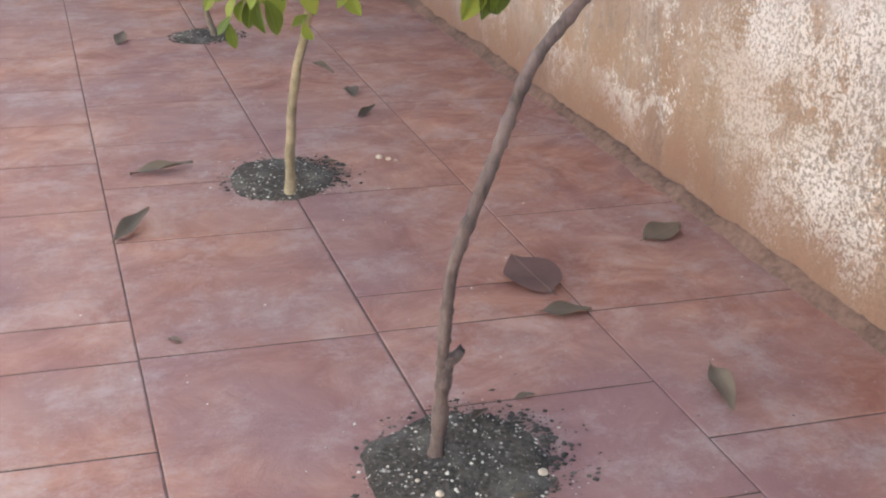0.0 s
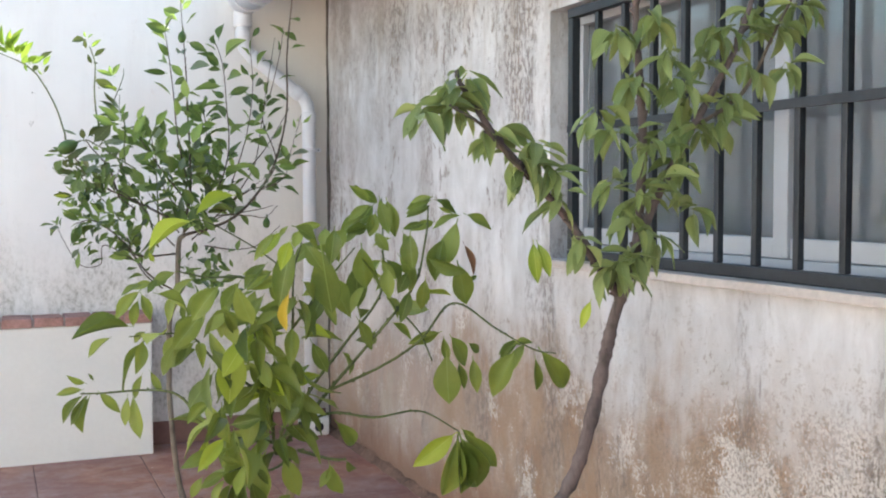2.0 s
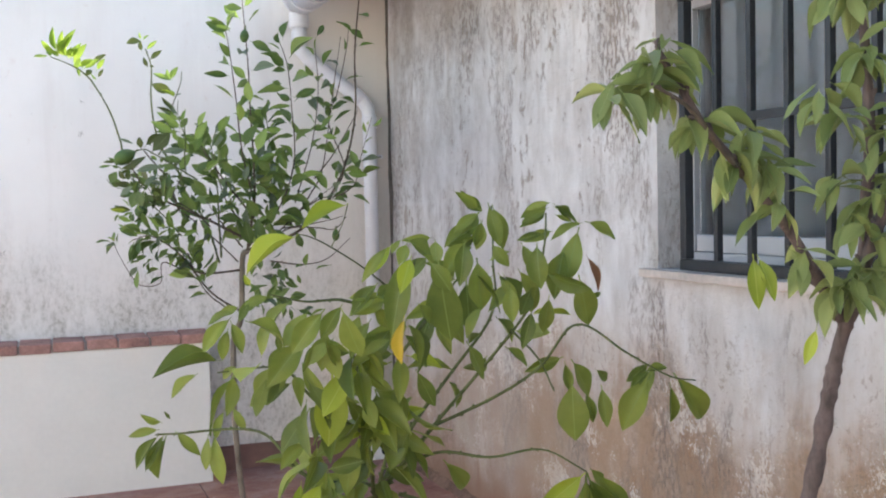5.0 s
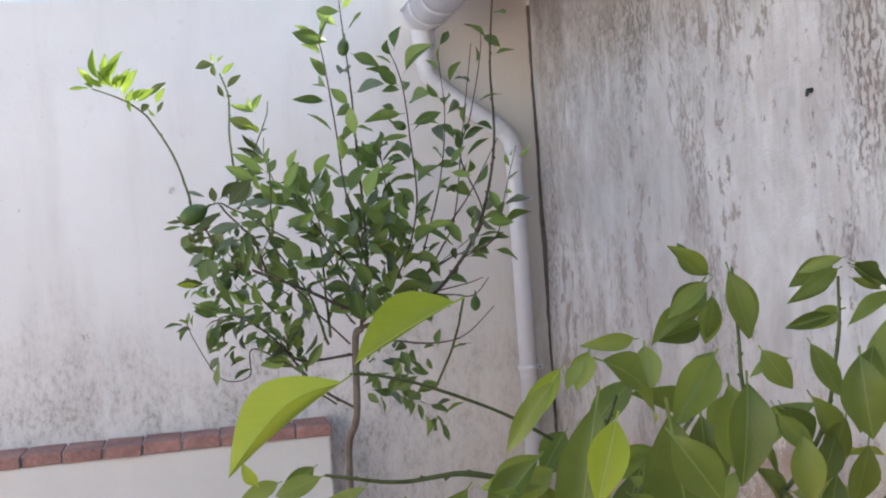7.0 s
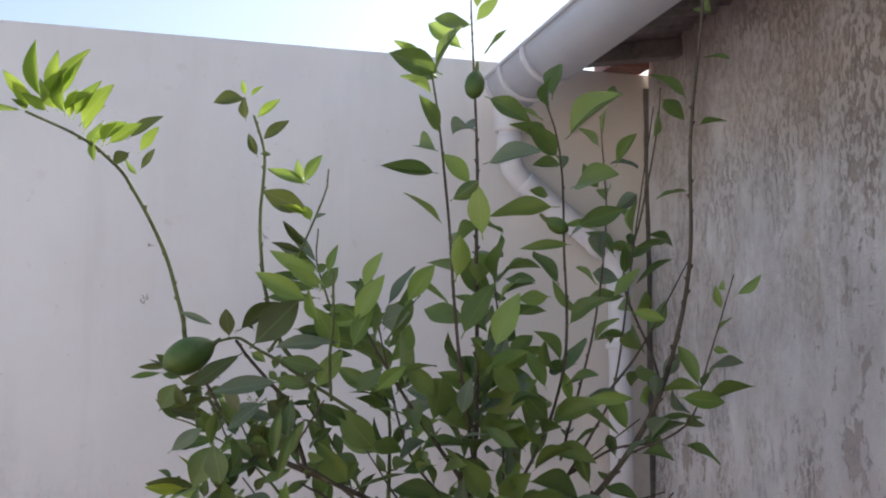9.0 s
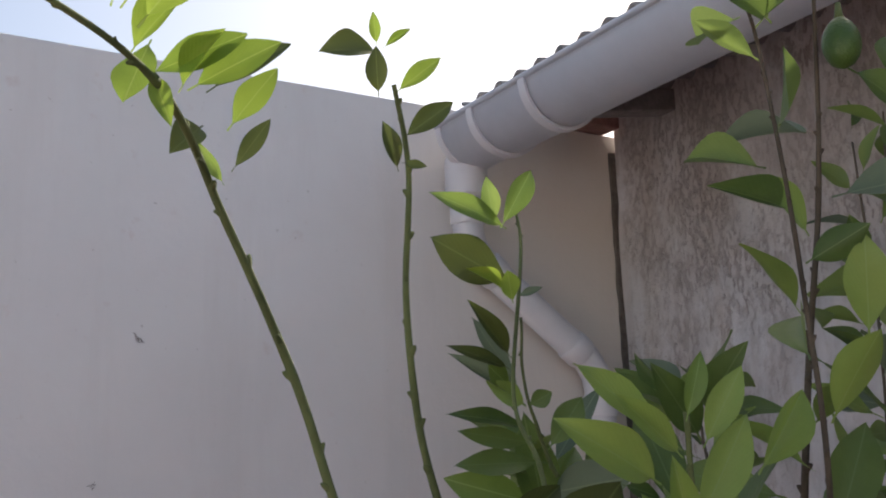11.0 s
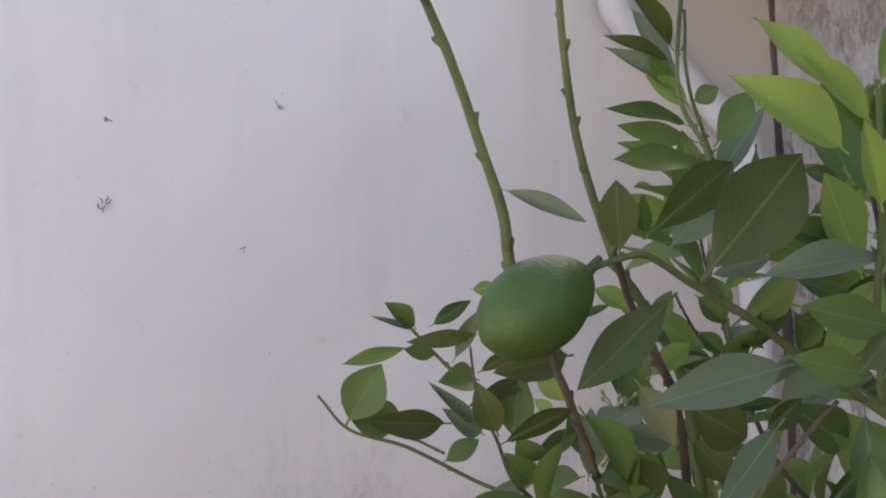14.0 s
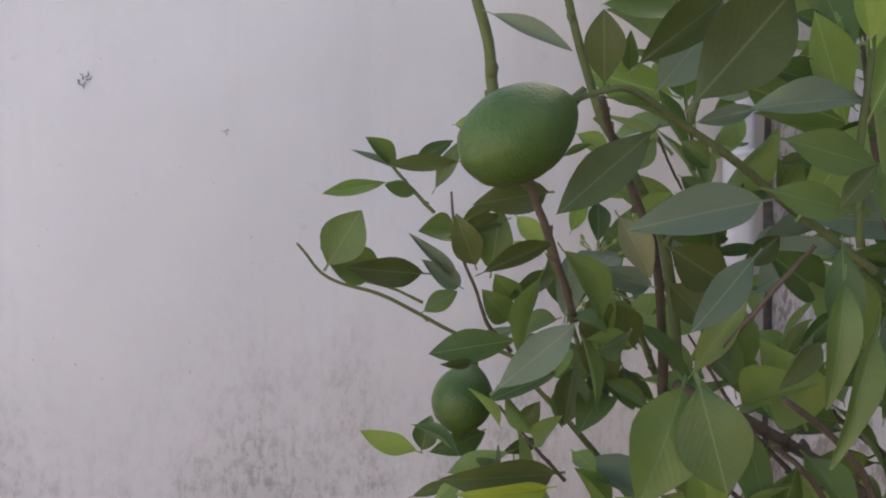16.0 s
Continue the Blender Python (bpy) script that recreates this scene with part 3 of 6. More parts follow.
# ---- eaves: corrugated roof, gutter, downpipe
EX, EZ = 1.245, 2.475
PITCH, AMP = 0.077, 0.013
bm = bmesh.new()
ny = int((BY - 0.04 + 3.0) / (PITCH / 8))
upper, lower = [], []
for j in range(ny + 1):
    y = -3.0 + j * PITCH / 8
    wave = AMP * math.cos(2 * math.pi * y / PITCH)
    for store, off in ((upper, 0.004), (lower, -0.004)):
        store.append([bm.verts.new((x, y, EZ + (x - EX) * 0.17 + wave + off)) for x in (EX, EX + 0.35, EX + 0.7, EX + 1.1)])
for store, flip in ((upper, 1), (lower, -1)):
    for a, b in zip(store, store[1:]):
        for k in range(3):
            bm.faces.new((a[k], b[k], b[k + 1], a[k + 1])[::flip])
for a, b, c, d in zip(upper, upper[1:], lower, lower[1:]):
    bm.faces.new((a[0], c[0], d[0], b[0]))
for a, c in ((upper[0], lower[0]), (upper[-1], lower[-1])):
    for k in range(3):
        bm.faces.new((a[k], a[k + 1], c[k + 1], c[k]))
roof = tagged(part("roof", bm, fibre, smooth=True), "grey corrugated fibre-cement eaves roof", "roof", kind="structure")
for i, y in enumerate([5.60, 4.75, 3.9, 3.05, 2.2, 1.35, 0.5, -0.35, -1.2, -2.05]):
    bm = box_bm(0, 0.56, -0.03, 0.03, -0.034, 0.022, 0.004)
    for vert in bm.verts:
        vert.co.z += vert.co.x * 0.17
    tagged(part("rafter", bm, timber), "weathered timber rafter under the eaves", "rafter", group="eaves rafters").location = (1.40, y, EZ + 0.155 * 0.17 - 0.042)
tagged(part("wall_plate", box_bm(1.355, 1.385, -3.0, BY - 0.075, EZ - 0.045, EZ - 0.004, 0.003), timber), "dark timber batten carrying the gutter", "batten")

GCX, GCZ, GR_ = 1.246, 2.405, 0.091
gutter = thing("gutter", "white half-round plastic gutter below the eaves", "gutter", (GCX, 2.0, GCZ))


def half_round(y0, y1, r0, r1, a0=180, a1=360, n=20, lip=True):
    bm = bmesh.new()
    prof = [(r1 * math.cos(radians(a0 + (a1 - a0) * k / n)), r1 * math.sin(radians(a0 + (a1 - a0) * k / n))) for k in range(n + 1)]
    prof += [(r0 * math.cos(radians(a1 - (a1 - a0) * k / n)), r0 * math.sin(radians(a1 - (a1 - a0) * k / n))) for k in range(n + 1)]
    ends = [[bm.verts.new((x, y, z)) for x, z in prof] for y in (y0, y1)]
    m = len(prof)
    for k in range(m):
        bm.faces.new((ends[0][k], ends[0][(k + 1) % m], ends[1][(k + 1) % m], ends[1][k]))
    for i in range(n):
        for e in ends:
            bm.faces.new((e[i], e[i + 1], e[m - 2 - i], e[m - 1 - i]))
    return bm


part("trough", half_round(-5.0, BY - 2.0 - 0.075, GR_ - 0.004, GR_), plastic, gutter, smooth=True)
part("end_cap", half_round(BY - 2.0 - 0.092, BY - 2.0 - 0.072, 0.001, GR_ + 0.003), plastic, gutter)
part("rim", tube_bm([(-GR_ - 0.003, -5.0, 0.004), (-GR_ - 0.003, BY - 2.0 - 0.072, 0.004)], [0.007, 0.007], 8), plastic, gutter, smooth=True)
part("rim", tube_bm([(GR_ + 0.003, -5.0, 0.002), (GR_ + 0.003, BY - 2.0 - 0.072, 0.002)], [0.006, 0.006], 8), plastic, gutter, smooth=True)
for y in (5.60, 5.40, 4.55, 3.65, 2.75, 1.85, 0.95, 0.05):
    part("bracket", half_round(y - 2.0 - 0.011, y - 2.0 + 0.011, GR_ + 0.001, GR_ + 0.008), plastic, gutter, smooth=False)

PX, PY, PR = 1.607, 5.772, 0.0365
pipe = thing("downpipe", "light grey plastic rainwater downpipe with offset bends", "downpipe", (PX, PY, 0))
run = [(0, 0, 0.10), (0, 0, 1.80), (-0.008, 0, 1.845), (-0.035, 0, 1.885), (-0.325, -0.004, 2.100), (-0.356, -0.005, 2.135), (-0.366, -0.006, 2.18), (-0.366, -0.008, 2.335)]
part("pipe", tube_bm(run, [PR] * len(run), 20), plastic, pipe, smooth=True)


def collar(a, b, r, label=""):
    part("collar", tube_bm([a, Vector(a).lerp(Vector(b), 0.08), Vector(a).lerp(Vector(b), 0.92), b], [r - 0.002, r, r, r - 0.002], 20), plastic, pipe, label, True)


collar((0, 0, 1.745), (0, 0, 1.80), PR + 0.004)
collar((-0.047, 0, 1.894), (-0.085, -0.001, 1.922), PR + 0.004)
collar((-0.285, -0.003, 2.070), (-0.32, -0.004, 2.096), PR + 0.004)
collar((-0.366, -0.006, 2.185), (-0.366, -0.006, 2.235), PR + 0.004)
collar((-0.366, -0.008, 2.25), (-0.366, -0.008, 2.345), PR + 0.014)
for z in (1.592, 0.863):
    clip = part("pipe_clip", tube_bm([(0, 0, z - 0.009), (0, 0, z + 0.009)], [PR + 0.008] * 2, 20), plastic, pipe, "pipe clip", True)
    part("clip_lug", box_bm(PR + 0.004, PR + 0.030, -0.014, 0.008, z - 0.010, z + 0.010, 0.002), plastic, clip)
    part("clip_screw", tube_bm([(PR + 0.014, -0.012, z), (PR + 0.014, -0.016, z)], [0.004] * 2, 8), iron, clip)
    part("clip_post", box_bm(-0.005, 0.005, PR, BY - PY - 0.003, z - 0.005, z + 0.005), plastic, clip)
# outlet shoe at the foot, in a small white rendered gully
gully = thing("drain_gully", "small white rendered gully with a black outlet below the downpipe", "drain", (1.61, 5.74, 0))
bm = box_bm(-0.075, 0.075, -0.075, 0.065, 0.0, 0.105, 0.018)
part("gully_block", bm, white_render, gully, smooth=False)
part("outlet_ring", tube_bm([(0.012, -0.074, 0.052), (0.012, -0.080, 0.052)], [0.032, 0.030], 18), white_render, gully, smooth=False)
# no hole is cut: a black disc paints the darkness inside the outlet
part("outlet_hole", tube_bm([(0.012, -0.079, 0.052), (0.012, -0.083, 0.052)], [0.026, 0.025], 18), iron, gully, "black disc for the dark inside of the outlet")

# ---- plants
rng = random.Random(7)
BARKS = {}
LEAF_COUNT = collections.Counter()
FRUIT = []
REST = collections.defaultdict(list)


def leaf_mesh(name, mat, fold, curl, wave, tip=0.85):
    """A blade one unit long and one unit wide on a short stalk, folded along its midrib."""
    bm = bmesh.new()
    rows = []
    for i in range(10):
        t = i / 9
        half = 0.5 * math.sin(math.pi * t ** tip) ** 0.92 if 0 < t < 1 else 0.008
        row = []
        for s in (-1, -0.55, 0, 0.55, 1):
            z = fold * abs(s) * half * 0.58 - curl * t * t + wave * math.sin(t * 9 + s * 2) * abs(s) * 0.4
            row.append(bm.verts.new((s * half, 0.10 + 0.90 * t, z)))
        rows.append(row)
    for a, b in zip(rows, rows[1:]):
        for k in range(4):
            bm.faces.new((a[k], a[k + 1], b[k + 1], b[k]))
    s0 = [bm.verts.new(q) for q in ((-0.03, 0, 0), (0.03, 0, 0), (0.025, 0.12, 0.002), (-0.025, 0.12, 0.002))]
    bm.faces.new(s0)
    uv = bm.loops.layers.uv.new("blade")
    for f in bm.faces:
        f.smooth = True
        for corner in f.loops:
            corner[uv].uv = corner.vert.co.xy
    me = bpy.data.meshes.new(name)
    bm.to_mesh(me)
    bm.free()
    me.materials.append(mat)
    return me


SHAPES = {}


def shapes(mat):
    if mat.name not in SHAPES:
        droop = 1.6 if mat in (leaf_narrow, leaf_broad) else 1.0
        SHAPES[mat.name] = [leaf_mesh("leaf", mat, f, c * droop, w, tip) for f, c, w, tip in ((0.35, 0.08, 0.03, 0.95), (0.6, 0.15, 0.05, 1.0), (0.15, 0.04, 0.05, 1.05), (0.85, 0.12, 0.02, 1.0), (0.3, 0.20, 0.06, 0.92))]
    return SHAPES[mat.name]


def leaf(tree, mat, base, tip, width, facing=None, spread=0.5):
    """One leaf from its stalk to its tip; its face looks out into the open patio and up."""
    base, tip = Vector(base), Vector(tip)
    d = tip - base
    size = d.length
    d.normalize()
    n = Vector(facing or (-0.35, -0.8, 0.5)) + Vector((rng.uniform(-1, 1), rng.uniform(-1, 1), rng.uniform(-1, 1))) * spread
    n -= d * n.dot(d)
    if n.length < 0.05:
        n = d.orthogonal()
    n.normalize()
    x = d.cross(n)
    LEAF_COUNT[tree.name] += 1
    m = Matrix(((x.x, d.x, n.x, base.x), (x.y, d.y, n.y, base.y), (x.z, d.z, n.z, base.z), (0, 0, 0, 1))) @ Matrix.Diagonal((size * width, size, size, 1))
    if LEAF_COUNT[tree.name] > 300:
        REST[tree.name, mat.name].append((m, rng.choice(shapes(mat))))
        return
    ob = new("leaf", rng.choice(shapes(mat)))
    ob.parent = tree
    ob.matrix_basis = Matrix.Translation(-tree.location) @ m


def leaves(tree, mat, rows):
    for bx, by, bz, tx, ty, tz, width in rows:
        leaf(tree, mat, (bx, by, bz), (tx, ty, tz), width, spread=0.35)


def near_leaves(tree, mat, rows):
    """Leaves of the outermost branches, turned to the open patio."""
    for bx, by, bz, tx, ty, tz, width in rows:
        leaf(tree, mat, (bx, by, bz), (tx, ty, tz), width, (-0.42, -0.9, 0.12), 0.22)


def whorls(tree, mat, spots, size):
    """Drooping tufts of narrow leaves: each spot is a place and a number of leaves."""
    for x, y, z, n in spots:
        turn = rng.uniform(0, 6.28)
        for k in range(n):
            a = turn + k * 2.4
            s = size * rng.uniform(0.65, 1.2)
            out = Vector((math.cos(a), math.sin(a), rng.uniform(-1.7, 0.2))).normalized()
            base = Vector((x, y, z)) + Vector((rng.uniform(-1, 1), rng.uniform(-1, 1), rng.uniform(-1, 1))) * 0.012
            leaf(tree, mat, base, base + out * s, rng.uniform(0.25, 0.33), (out.x * 0.7, out.y * 0.7 - 0.3, 0.9), 0.5)


def sprigs(tree, mat, points, n, size, hang=0.0):
    """Leaves set spirally along a twig."""
    line = smooth_line(points, 8)
    turn = rng.uniform(0, 6.28)
    for k in range(n):
        t = (k + rng.uniform(0.0, 0.9)) / n * (len(line) - 1)
        i = min(int(t), len(line) - 2)
        p = line[i].lerp(line[i + 1], t - i)
        along = (line[i + 1] - line[i]).normalized()
        a = turn + k * 2.4
        side = along.orthogonal().normalized()
        side = Matrix.Rotation(a, 3, along) @ side
        out = (side * rng.uniform(0.6, 1.0) + along * rng.uniform(0.2, 1.0) + Vector((0, 0, rng.uniform(-0.5, 0.35) + hang * 1.6))).normalized()
        p = p + side * rng.uniform(0.0, 0.022)
        s = size * rng.uniform(0.6, 1.2)
        if any((p + out * s * k - c).length < 0.062 for c in FRUIT for k in (0.2, 0.6, 1.0)):
            continue
        skin = leaf_pale if mat == leaf_lemon and rng.random() < 0.14 else leaf_young if mat == leaf_lemon and rng.random() < 0.12 else leaf_lime if mat == leaf_broad and rng.random() < 0.07 else mat
        leaf(tree, skin, p, p + out * s, rng.uniform(0.30, 0.46), (out.x * 0.3 - 0.2, out.y * 0.3 - 0.4, 0.8), 0.85)


def limb(tree, name, points, r0, r1, wood=None):
    """Trunk or branch: tapered, slightly crooked, with knots and short spurs."""
    line = smooth_line(points, 9)
    n = len(line)
    total = sum((b - a).length for a, b in zip(line, line[1:]))
    seed = rng.uniform(0, 50)
    radii, out = [], []
    for i, p in enumerate(line):
        t = i / (n - 1)
        r = r0 + (r1 - r0) * t
        if name == "trunk" and t < 0.12:
            r *= 1.35 - 0.35 * t / 0.12
        knot = 1 + (0.42 if tree.name == "plum_tree" else 0.16) * max(0, noise.noise((seed, t * total * 22, 0))) + 0.06 * noise.noise((seed, t * total * 60, 3))
        if name == "trunk" and tree.name == "plum_tree":
            knot *= rng.choice((0.95, 0.95, 1.0, 1.22))
        radii.append(r * knot)
        k = min(r * 0.5, 0.004) * (0 if i in (0, n - 1) else 1)
        out.append(p + Vector((noise.noise((seed, t * 9, 1)), noise.noise((seed, t * 9, 2)), 0)) * k - tree.location)
    mats = BARKS[tree.name]
    mat = wood or (mats[0] if name == "trunk" or r0 > 0.0055 else mats[1])
    bm = tube_bm(out, radii, 10 if name == "trunk" else 7)
    spurs = int(total / 0.025) if name == "branch" and r0 > 0.002 else 3
    turn = rng.uniform(0, 6.28)
    for k in range(spurs):
        i = max(1, min(n - 2, round((k + 0.5 + rng.uniform(-0.2, 0.2)) / spurs * (n - 1))))
        turn += 2.6 + rng.uniform(-0.5, 0.5)
        d = (out[min(i + 1, n - 1)] - out[i - 1]).normalized()
        s = (Matrix.Rotation(turn, 3, d) @ d.orthogonal().normalized() + d * 0.7).normalized()
        q = radii[i]
        big = min(q, 0.005) * rng.uniform(0.7, 1.2)
        tube_bm([out[i] - d * big, out[i] + s * q * 0.9, out[i] + s * (q + big * 0.8), out[i] + s * (q + big * 1.3)], [q * 0.9, big * 0.95, big * 0.6, big * 0.2], 6, bm)
    part(name, bm, mat, tree, smooth=True)


def lemon(tree, stalk, nipple, girth=0.33):
    """An oval fruit, blunt at the stalk, with a small nipple."""
    a, b = Vector(stalk) - tree.location, Vector(nipple) - tree.location
    d = (b - a)
    size = d.length
    d.normalize()
    side = d.orthogonal().normalized()
    other = d.cross(side)
    bm = bmesh.new()
    rings = []
    n, sides = 16, 22
    for i in range(n + 1):
        t = i / n
        r = girth * math.sin(math.pi * min(0.93, t * 0.93 + 0.03) ** 1.04) ** 0.60
        if t > 0.93:
            r = min(r, girth * (0.10 + 0.34 * (1 - t) / 0.07))
        r = max(r, 0.012) * size
        c = a + d * size * t
        rings.append([bm.verts.new(c + (side * math.cos(q) + other * math.sin(q)) * r * (1 + 0.03 * noise.noise((q, t * 3, size * 40)))) for q in [2 * math.pi * k / sides for k in range(sides)]])
    for p, q in zip(rings, rings[1:]):
        for k in range(sides):
            bm.faces.new((p[k], p[(k + 1) % sides], q[(k + 1) % sides], q[k]))
    bm.faces.new(rings[0][::-1])
    bm.faces.new(rings[-1])
    FRUIT.append((Vector(stalk) + Vector(nipple)) / 2)
    fruit = part("fruit", bm, fruit_mat, tree, "unripe green lemon", True)
    part("stalk", tube_bm([a + d * 0.003, a - d * 0.004, a - d * 0.012 + Vector((0, 0, 0.003))], [0.0055, 0.0035, 0.0022], 8), twig_green, fruit, smooth=True)


def close_tree(tree):
    """The leaves past the first three hundred, in one mesh for each material."""
    for (owner, mat_name), rows in list(REST.items()):
        if owner != tree.name:
            continue
        verts, faces, flat = [], [], []
        for m, me in rows:
            base = len(verts)
            verts += [(m @ q.co - tree.location)[:] for q in me.vertices]
            faces += [[base + k for k in p.vertices] for p in me.polygons]
            flat += [c for d in me.uv_layers["blade"].data for c in d.uv]
        me = bpy.data.meshes.new("foliage")
        me.from_pydata(verts, [], faces)
        me.polygons.foreach_set("use_smooth", [True] * len(faces))
        me.uv_layers.new(name="blade").data.foreach_set("uv", flat)
        me.materials.append(bpy.data.materials[mat_name])
        ob = new("foliage", me)
        ob.parent = tree
        tagged(ob, kind="stuff")


tree_a = thing("plum_tree", "young tree with a leaning brown trunk and narrow drooping leaves", "tree", (0.616, 1.536, 0))
tree_b = thing("citrus_tree", "small citrus tree with large yellow-green leaves in a soil hole", "tree", (0.634, 2.825, 0))
tree_c = thing("lemon_tree", "young lemon tree with green fruit near the corner", "tree", (0.678, 4.548, 0))
BARKS.update({"plum_tree": (bark_plum, twig_brown), "citrus_tree": (bark_citrus, twig_green), "lemon_tree": (bark_lemon, twig_green)})
# narrow-leaved young tree under the window
limb(tree_a, "trunk", [(0.616, 1.536, -0.010), (0.624, 1.533, 0.142), (0.624, 1.533, 0.238), (0.631, 1.533, 0.329), (0.643, 1.533, 0.421), (0.672, 1.533, 0.512), (0.708, 1.533, 0.603), (0.732, 1.533, 0.676), (0.769, 1.530, 0.761), (0.841, 1.530, 0.855), (0.879, 1.530, 0.948), (0.907, 1.530, 1.060), (0.929, 1.530, 1.134), (0.947, 1.530, 1.185)], 0.0112, 0.0098)
limb(tree_a, "branch", [(0.940, 1.530, 1.164), (0.864, 1.513, 1.253), (0.762, 1.496, 1.355), (0.691, 1.488, 1.421), (0.627, 1.479, 1.497), (0.612, 1.479, 1.527)], 0.0080, 0.0030)
limb(tree_a, "branch", [(0.762, 1.496, 1.355), (0.697, 1.470, 1.398), (0.648, 1.462, 1.445), (0.595, 1.462, 1.473)], 0.0035, 0.0020)
limb(tree_a, "branch", [(0.943, 1.530, 1.169), (0.972, 1.530, 1.261), (0.981, 1.530, 1.435), (0.969, 1.530, 1.598), (0.960, 1.530, 1.731), (0.952, 1.530, 1.863)], 0.0100, 0.0040)
limb(tree_a, "branch", [(0.946, 1.530, 1.173), (0.980, 1.513, 1.295), (1.057, 1.496, 1.450), (1.130, 1.488, 1.573), (1.176, 1.488, 1.683), (1.203, 1.488, 1.793)], 0.0090, 0.0030)
limb(tree_a, "branch", [(1.057, 1.496, 1.450), (1.149, 1.479, 1.515), (1.212, 1.470, 1.625), (1.252, 1.462, 1.704)], 0.0040, 0.0020)
whorls(tree_a, leaf_narrow, [(0.610, 1.496, 1.511, 12), (0.620, 1.496, 1.476, 14), (0.568, 1.496, 1.474, 10), (0.639, 1.496, 1.521, 9), (0.680, 1.496, 1.434, 14), (0.731, 1.496, 1.395, 14), (0.782, 1.496, 1.383, 12), (0.804, 1.496, 1.337, 9), (0.761, 1.496, 1.419, 9), (0.837, 1.496, 1.272, 7), (0.903, 1.496, 1.225, 16), (0.936, 1.496, 1.234, 14), (0.929, 1.496, 1.310, 10), (0.956, 1.496, 1.348, 10), (0.915, 1.496, 1.441, 10), (0.966, 1.496, 1.424, 10), (0.942, 1.496, 1.527, 12), (0.907, 1.496, 1.609, 12), (0.984, 1.496, 1.633, 14), (0.966, 1.496, 1.706, 12)], 0.064)
whorls(tree_a, leaf_narrow, [(0.926, 1.496, 1.777, 14), (1.001, 1.496, 1.358, 12), (0.986, 1.496, 1.271, 10), (1.035, 1.496, 1.397, 12), (1.069, 1.496, 1.451, 16), (1.044, 1.496, 1.503, 10), (1.116, 1.496, 1.467, 10), (1.078, 1.496, 1.562, 7), (1.148, 1.496, 1.624, 10), (1.184, 1.496, 1.656, 14), (1.234, 1.496, 1.630, 14), (1.261, 1.496, 1.572, 10), (1.283, 1.496, 1.673, 14), (1.206, 1.496, 1.746, 16), (0.877, 1.496, 1.477, 7), (1.008, 1.496, 1.577, 9), (1.100, 1.496, 1.621, 9), (1.174, 1.496, 1.567, 9), (1.127, 1.496, 1.516, 7), (1.021, 1.496, 1.530, 9)], 0.064)
whorls(tree_a, leaf_narrow, [(0.890, 1.496, 1.356, 7), (1.060, 1.496, 1.320, 7), (1.011, 1.496, 1.444, 9)], 0.064)
leaves(tree_a, leaf_lime, [
    (0.736, 1.462, 1.270, 0.740, 1.455, 1.201, 0.31),
    (0.742, 1.462, 1.269, 0.761, 1.449, 1.212, 0.31),
    (0.862, 1.496, 1.169, 0.842, 1.496, 1.121, 0.31)])
limb(tree_a, "pruned_stub", [(0.627, 1.530, 0.166), (0.632, 1.530, 0.208), (0.646, 1.526, 0.226), (0.654, 1.524, 0.235)], 0.0150, 0.0090)
# broad-leaved citrus in the middle
limb(tree_b, "trunk", [(0.634, 2.825, -0.010), (0.642, 2.813, 0.190), (0.659, 2.796, 0.363), (0.693, 2.780, 0.527), (0.708, 2.762, 0.631)], 0.0140, 0.0110)
limb(tree_b, "branch", [(0.652, 2.762, 0.648), (0.722, 2.720, 0.806), (0.804, 2.677, 0.930), (0.905, 2.635, 1.082), (0.910, 2.635, 1.203), (0.908, 2.635, 1.331)], 0.0052, 0.0018)
limb(tree_b, "branch", [(0.652, 2.762, 0.648), (0.780, 2.703, 0.820), (0.884, 2.635, 0.962), (0.973, 2.575, 1.101), (0.997, 2.550, 1.221), (1.006, 2.550, 1.313)], 0.0052, 0.0018)
limb(tree_b, "branch", [(0.780, 2.703, 0.820), (0.901, 2.635, 0.885), (0.980, 2.550, 0.961), (1.057, 2.508, 1.060), (1.160, 2.465, 0.994), (1.260, 2.448, 0.936), (1.319, 2.431, 0.924)], 0.0040, 0.0015)
limb(tree_b, "branch", [(0.932, 2.592, 1.048), (0.980, 2.550, 0.983), (0.998, 2.508, 0.914)], 0.0030, 0.0015)
limb(tree_b, "branch", [(0.664, 2.737, 0.699), (0.759, 2.635, 0.773), (0.855, 2.550, 0.771), (0.953, 2.482, 0.792), (1.054, 2.465, 0.735)], 0.0045, 0.0015)
limb(tree_b, "branch", [(0.652, 2.762, 0.648), (0.599, 2.635, 0.828), (0.546, 2.508, 0.978), (0.504, 2.422, 1.057)], 0.0050, 0.0020)
limb(tree_b, "branch", [(0.562, 2.380, 1.183), (0.497, 2.312, 1.223), (0.410, 2.210, 1.266), (0.360, 2.150, 1.286), (0.331, 2.125, 1.293)], 0.0018, 0.0009)
limb(tree_b, "branch", [(0.410, 2.210, 1.266), (0.411, 2.142, 1.305), (0.413, 2.108, 1.341)], 0.0010, 0.0008)
limb(tree_b, "branch", [(0.648, 2.762, 0.680), (0.478, 2.720, 0.732), (0.383, 2.762, 0.834), (0.202, 2.805, 0.838), (0.160, 2.805, 0.840)], 0.0050, 0.0015)
limb(tree_b, "branch", [(0.652, 2.762, 0.648), (0.671, 2.677, 0.831), (0.631, 2.508, 1.016), (0.590, 2.337, 1.167), (0.592, 2.278, 1.235)], 0.0046, 0.0016)
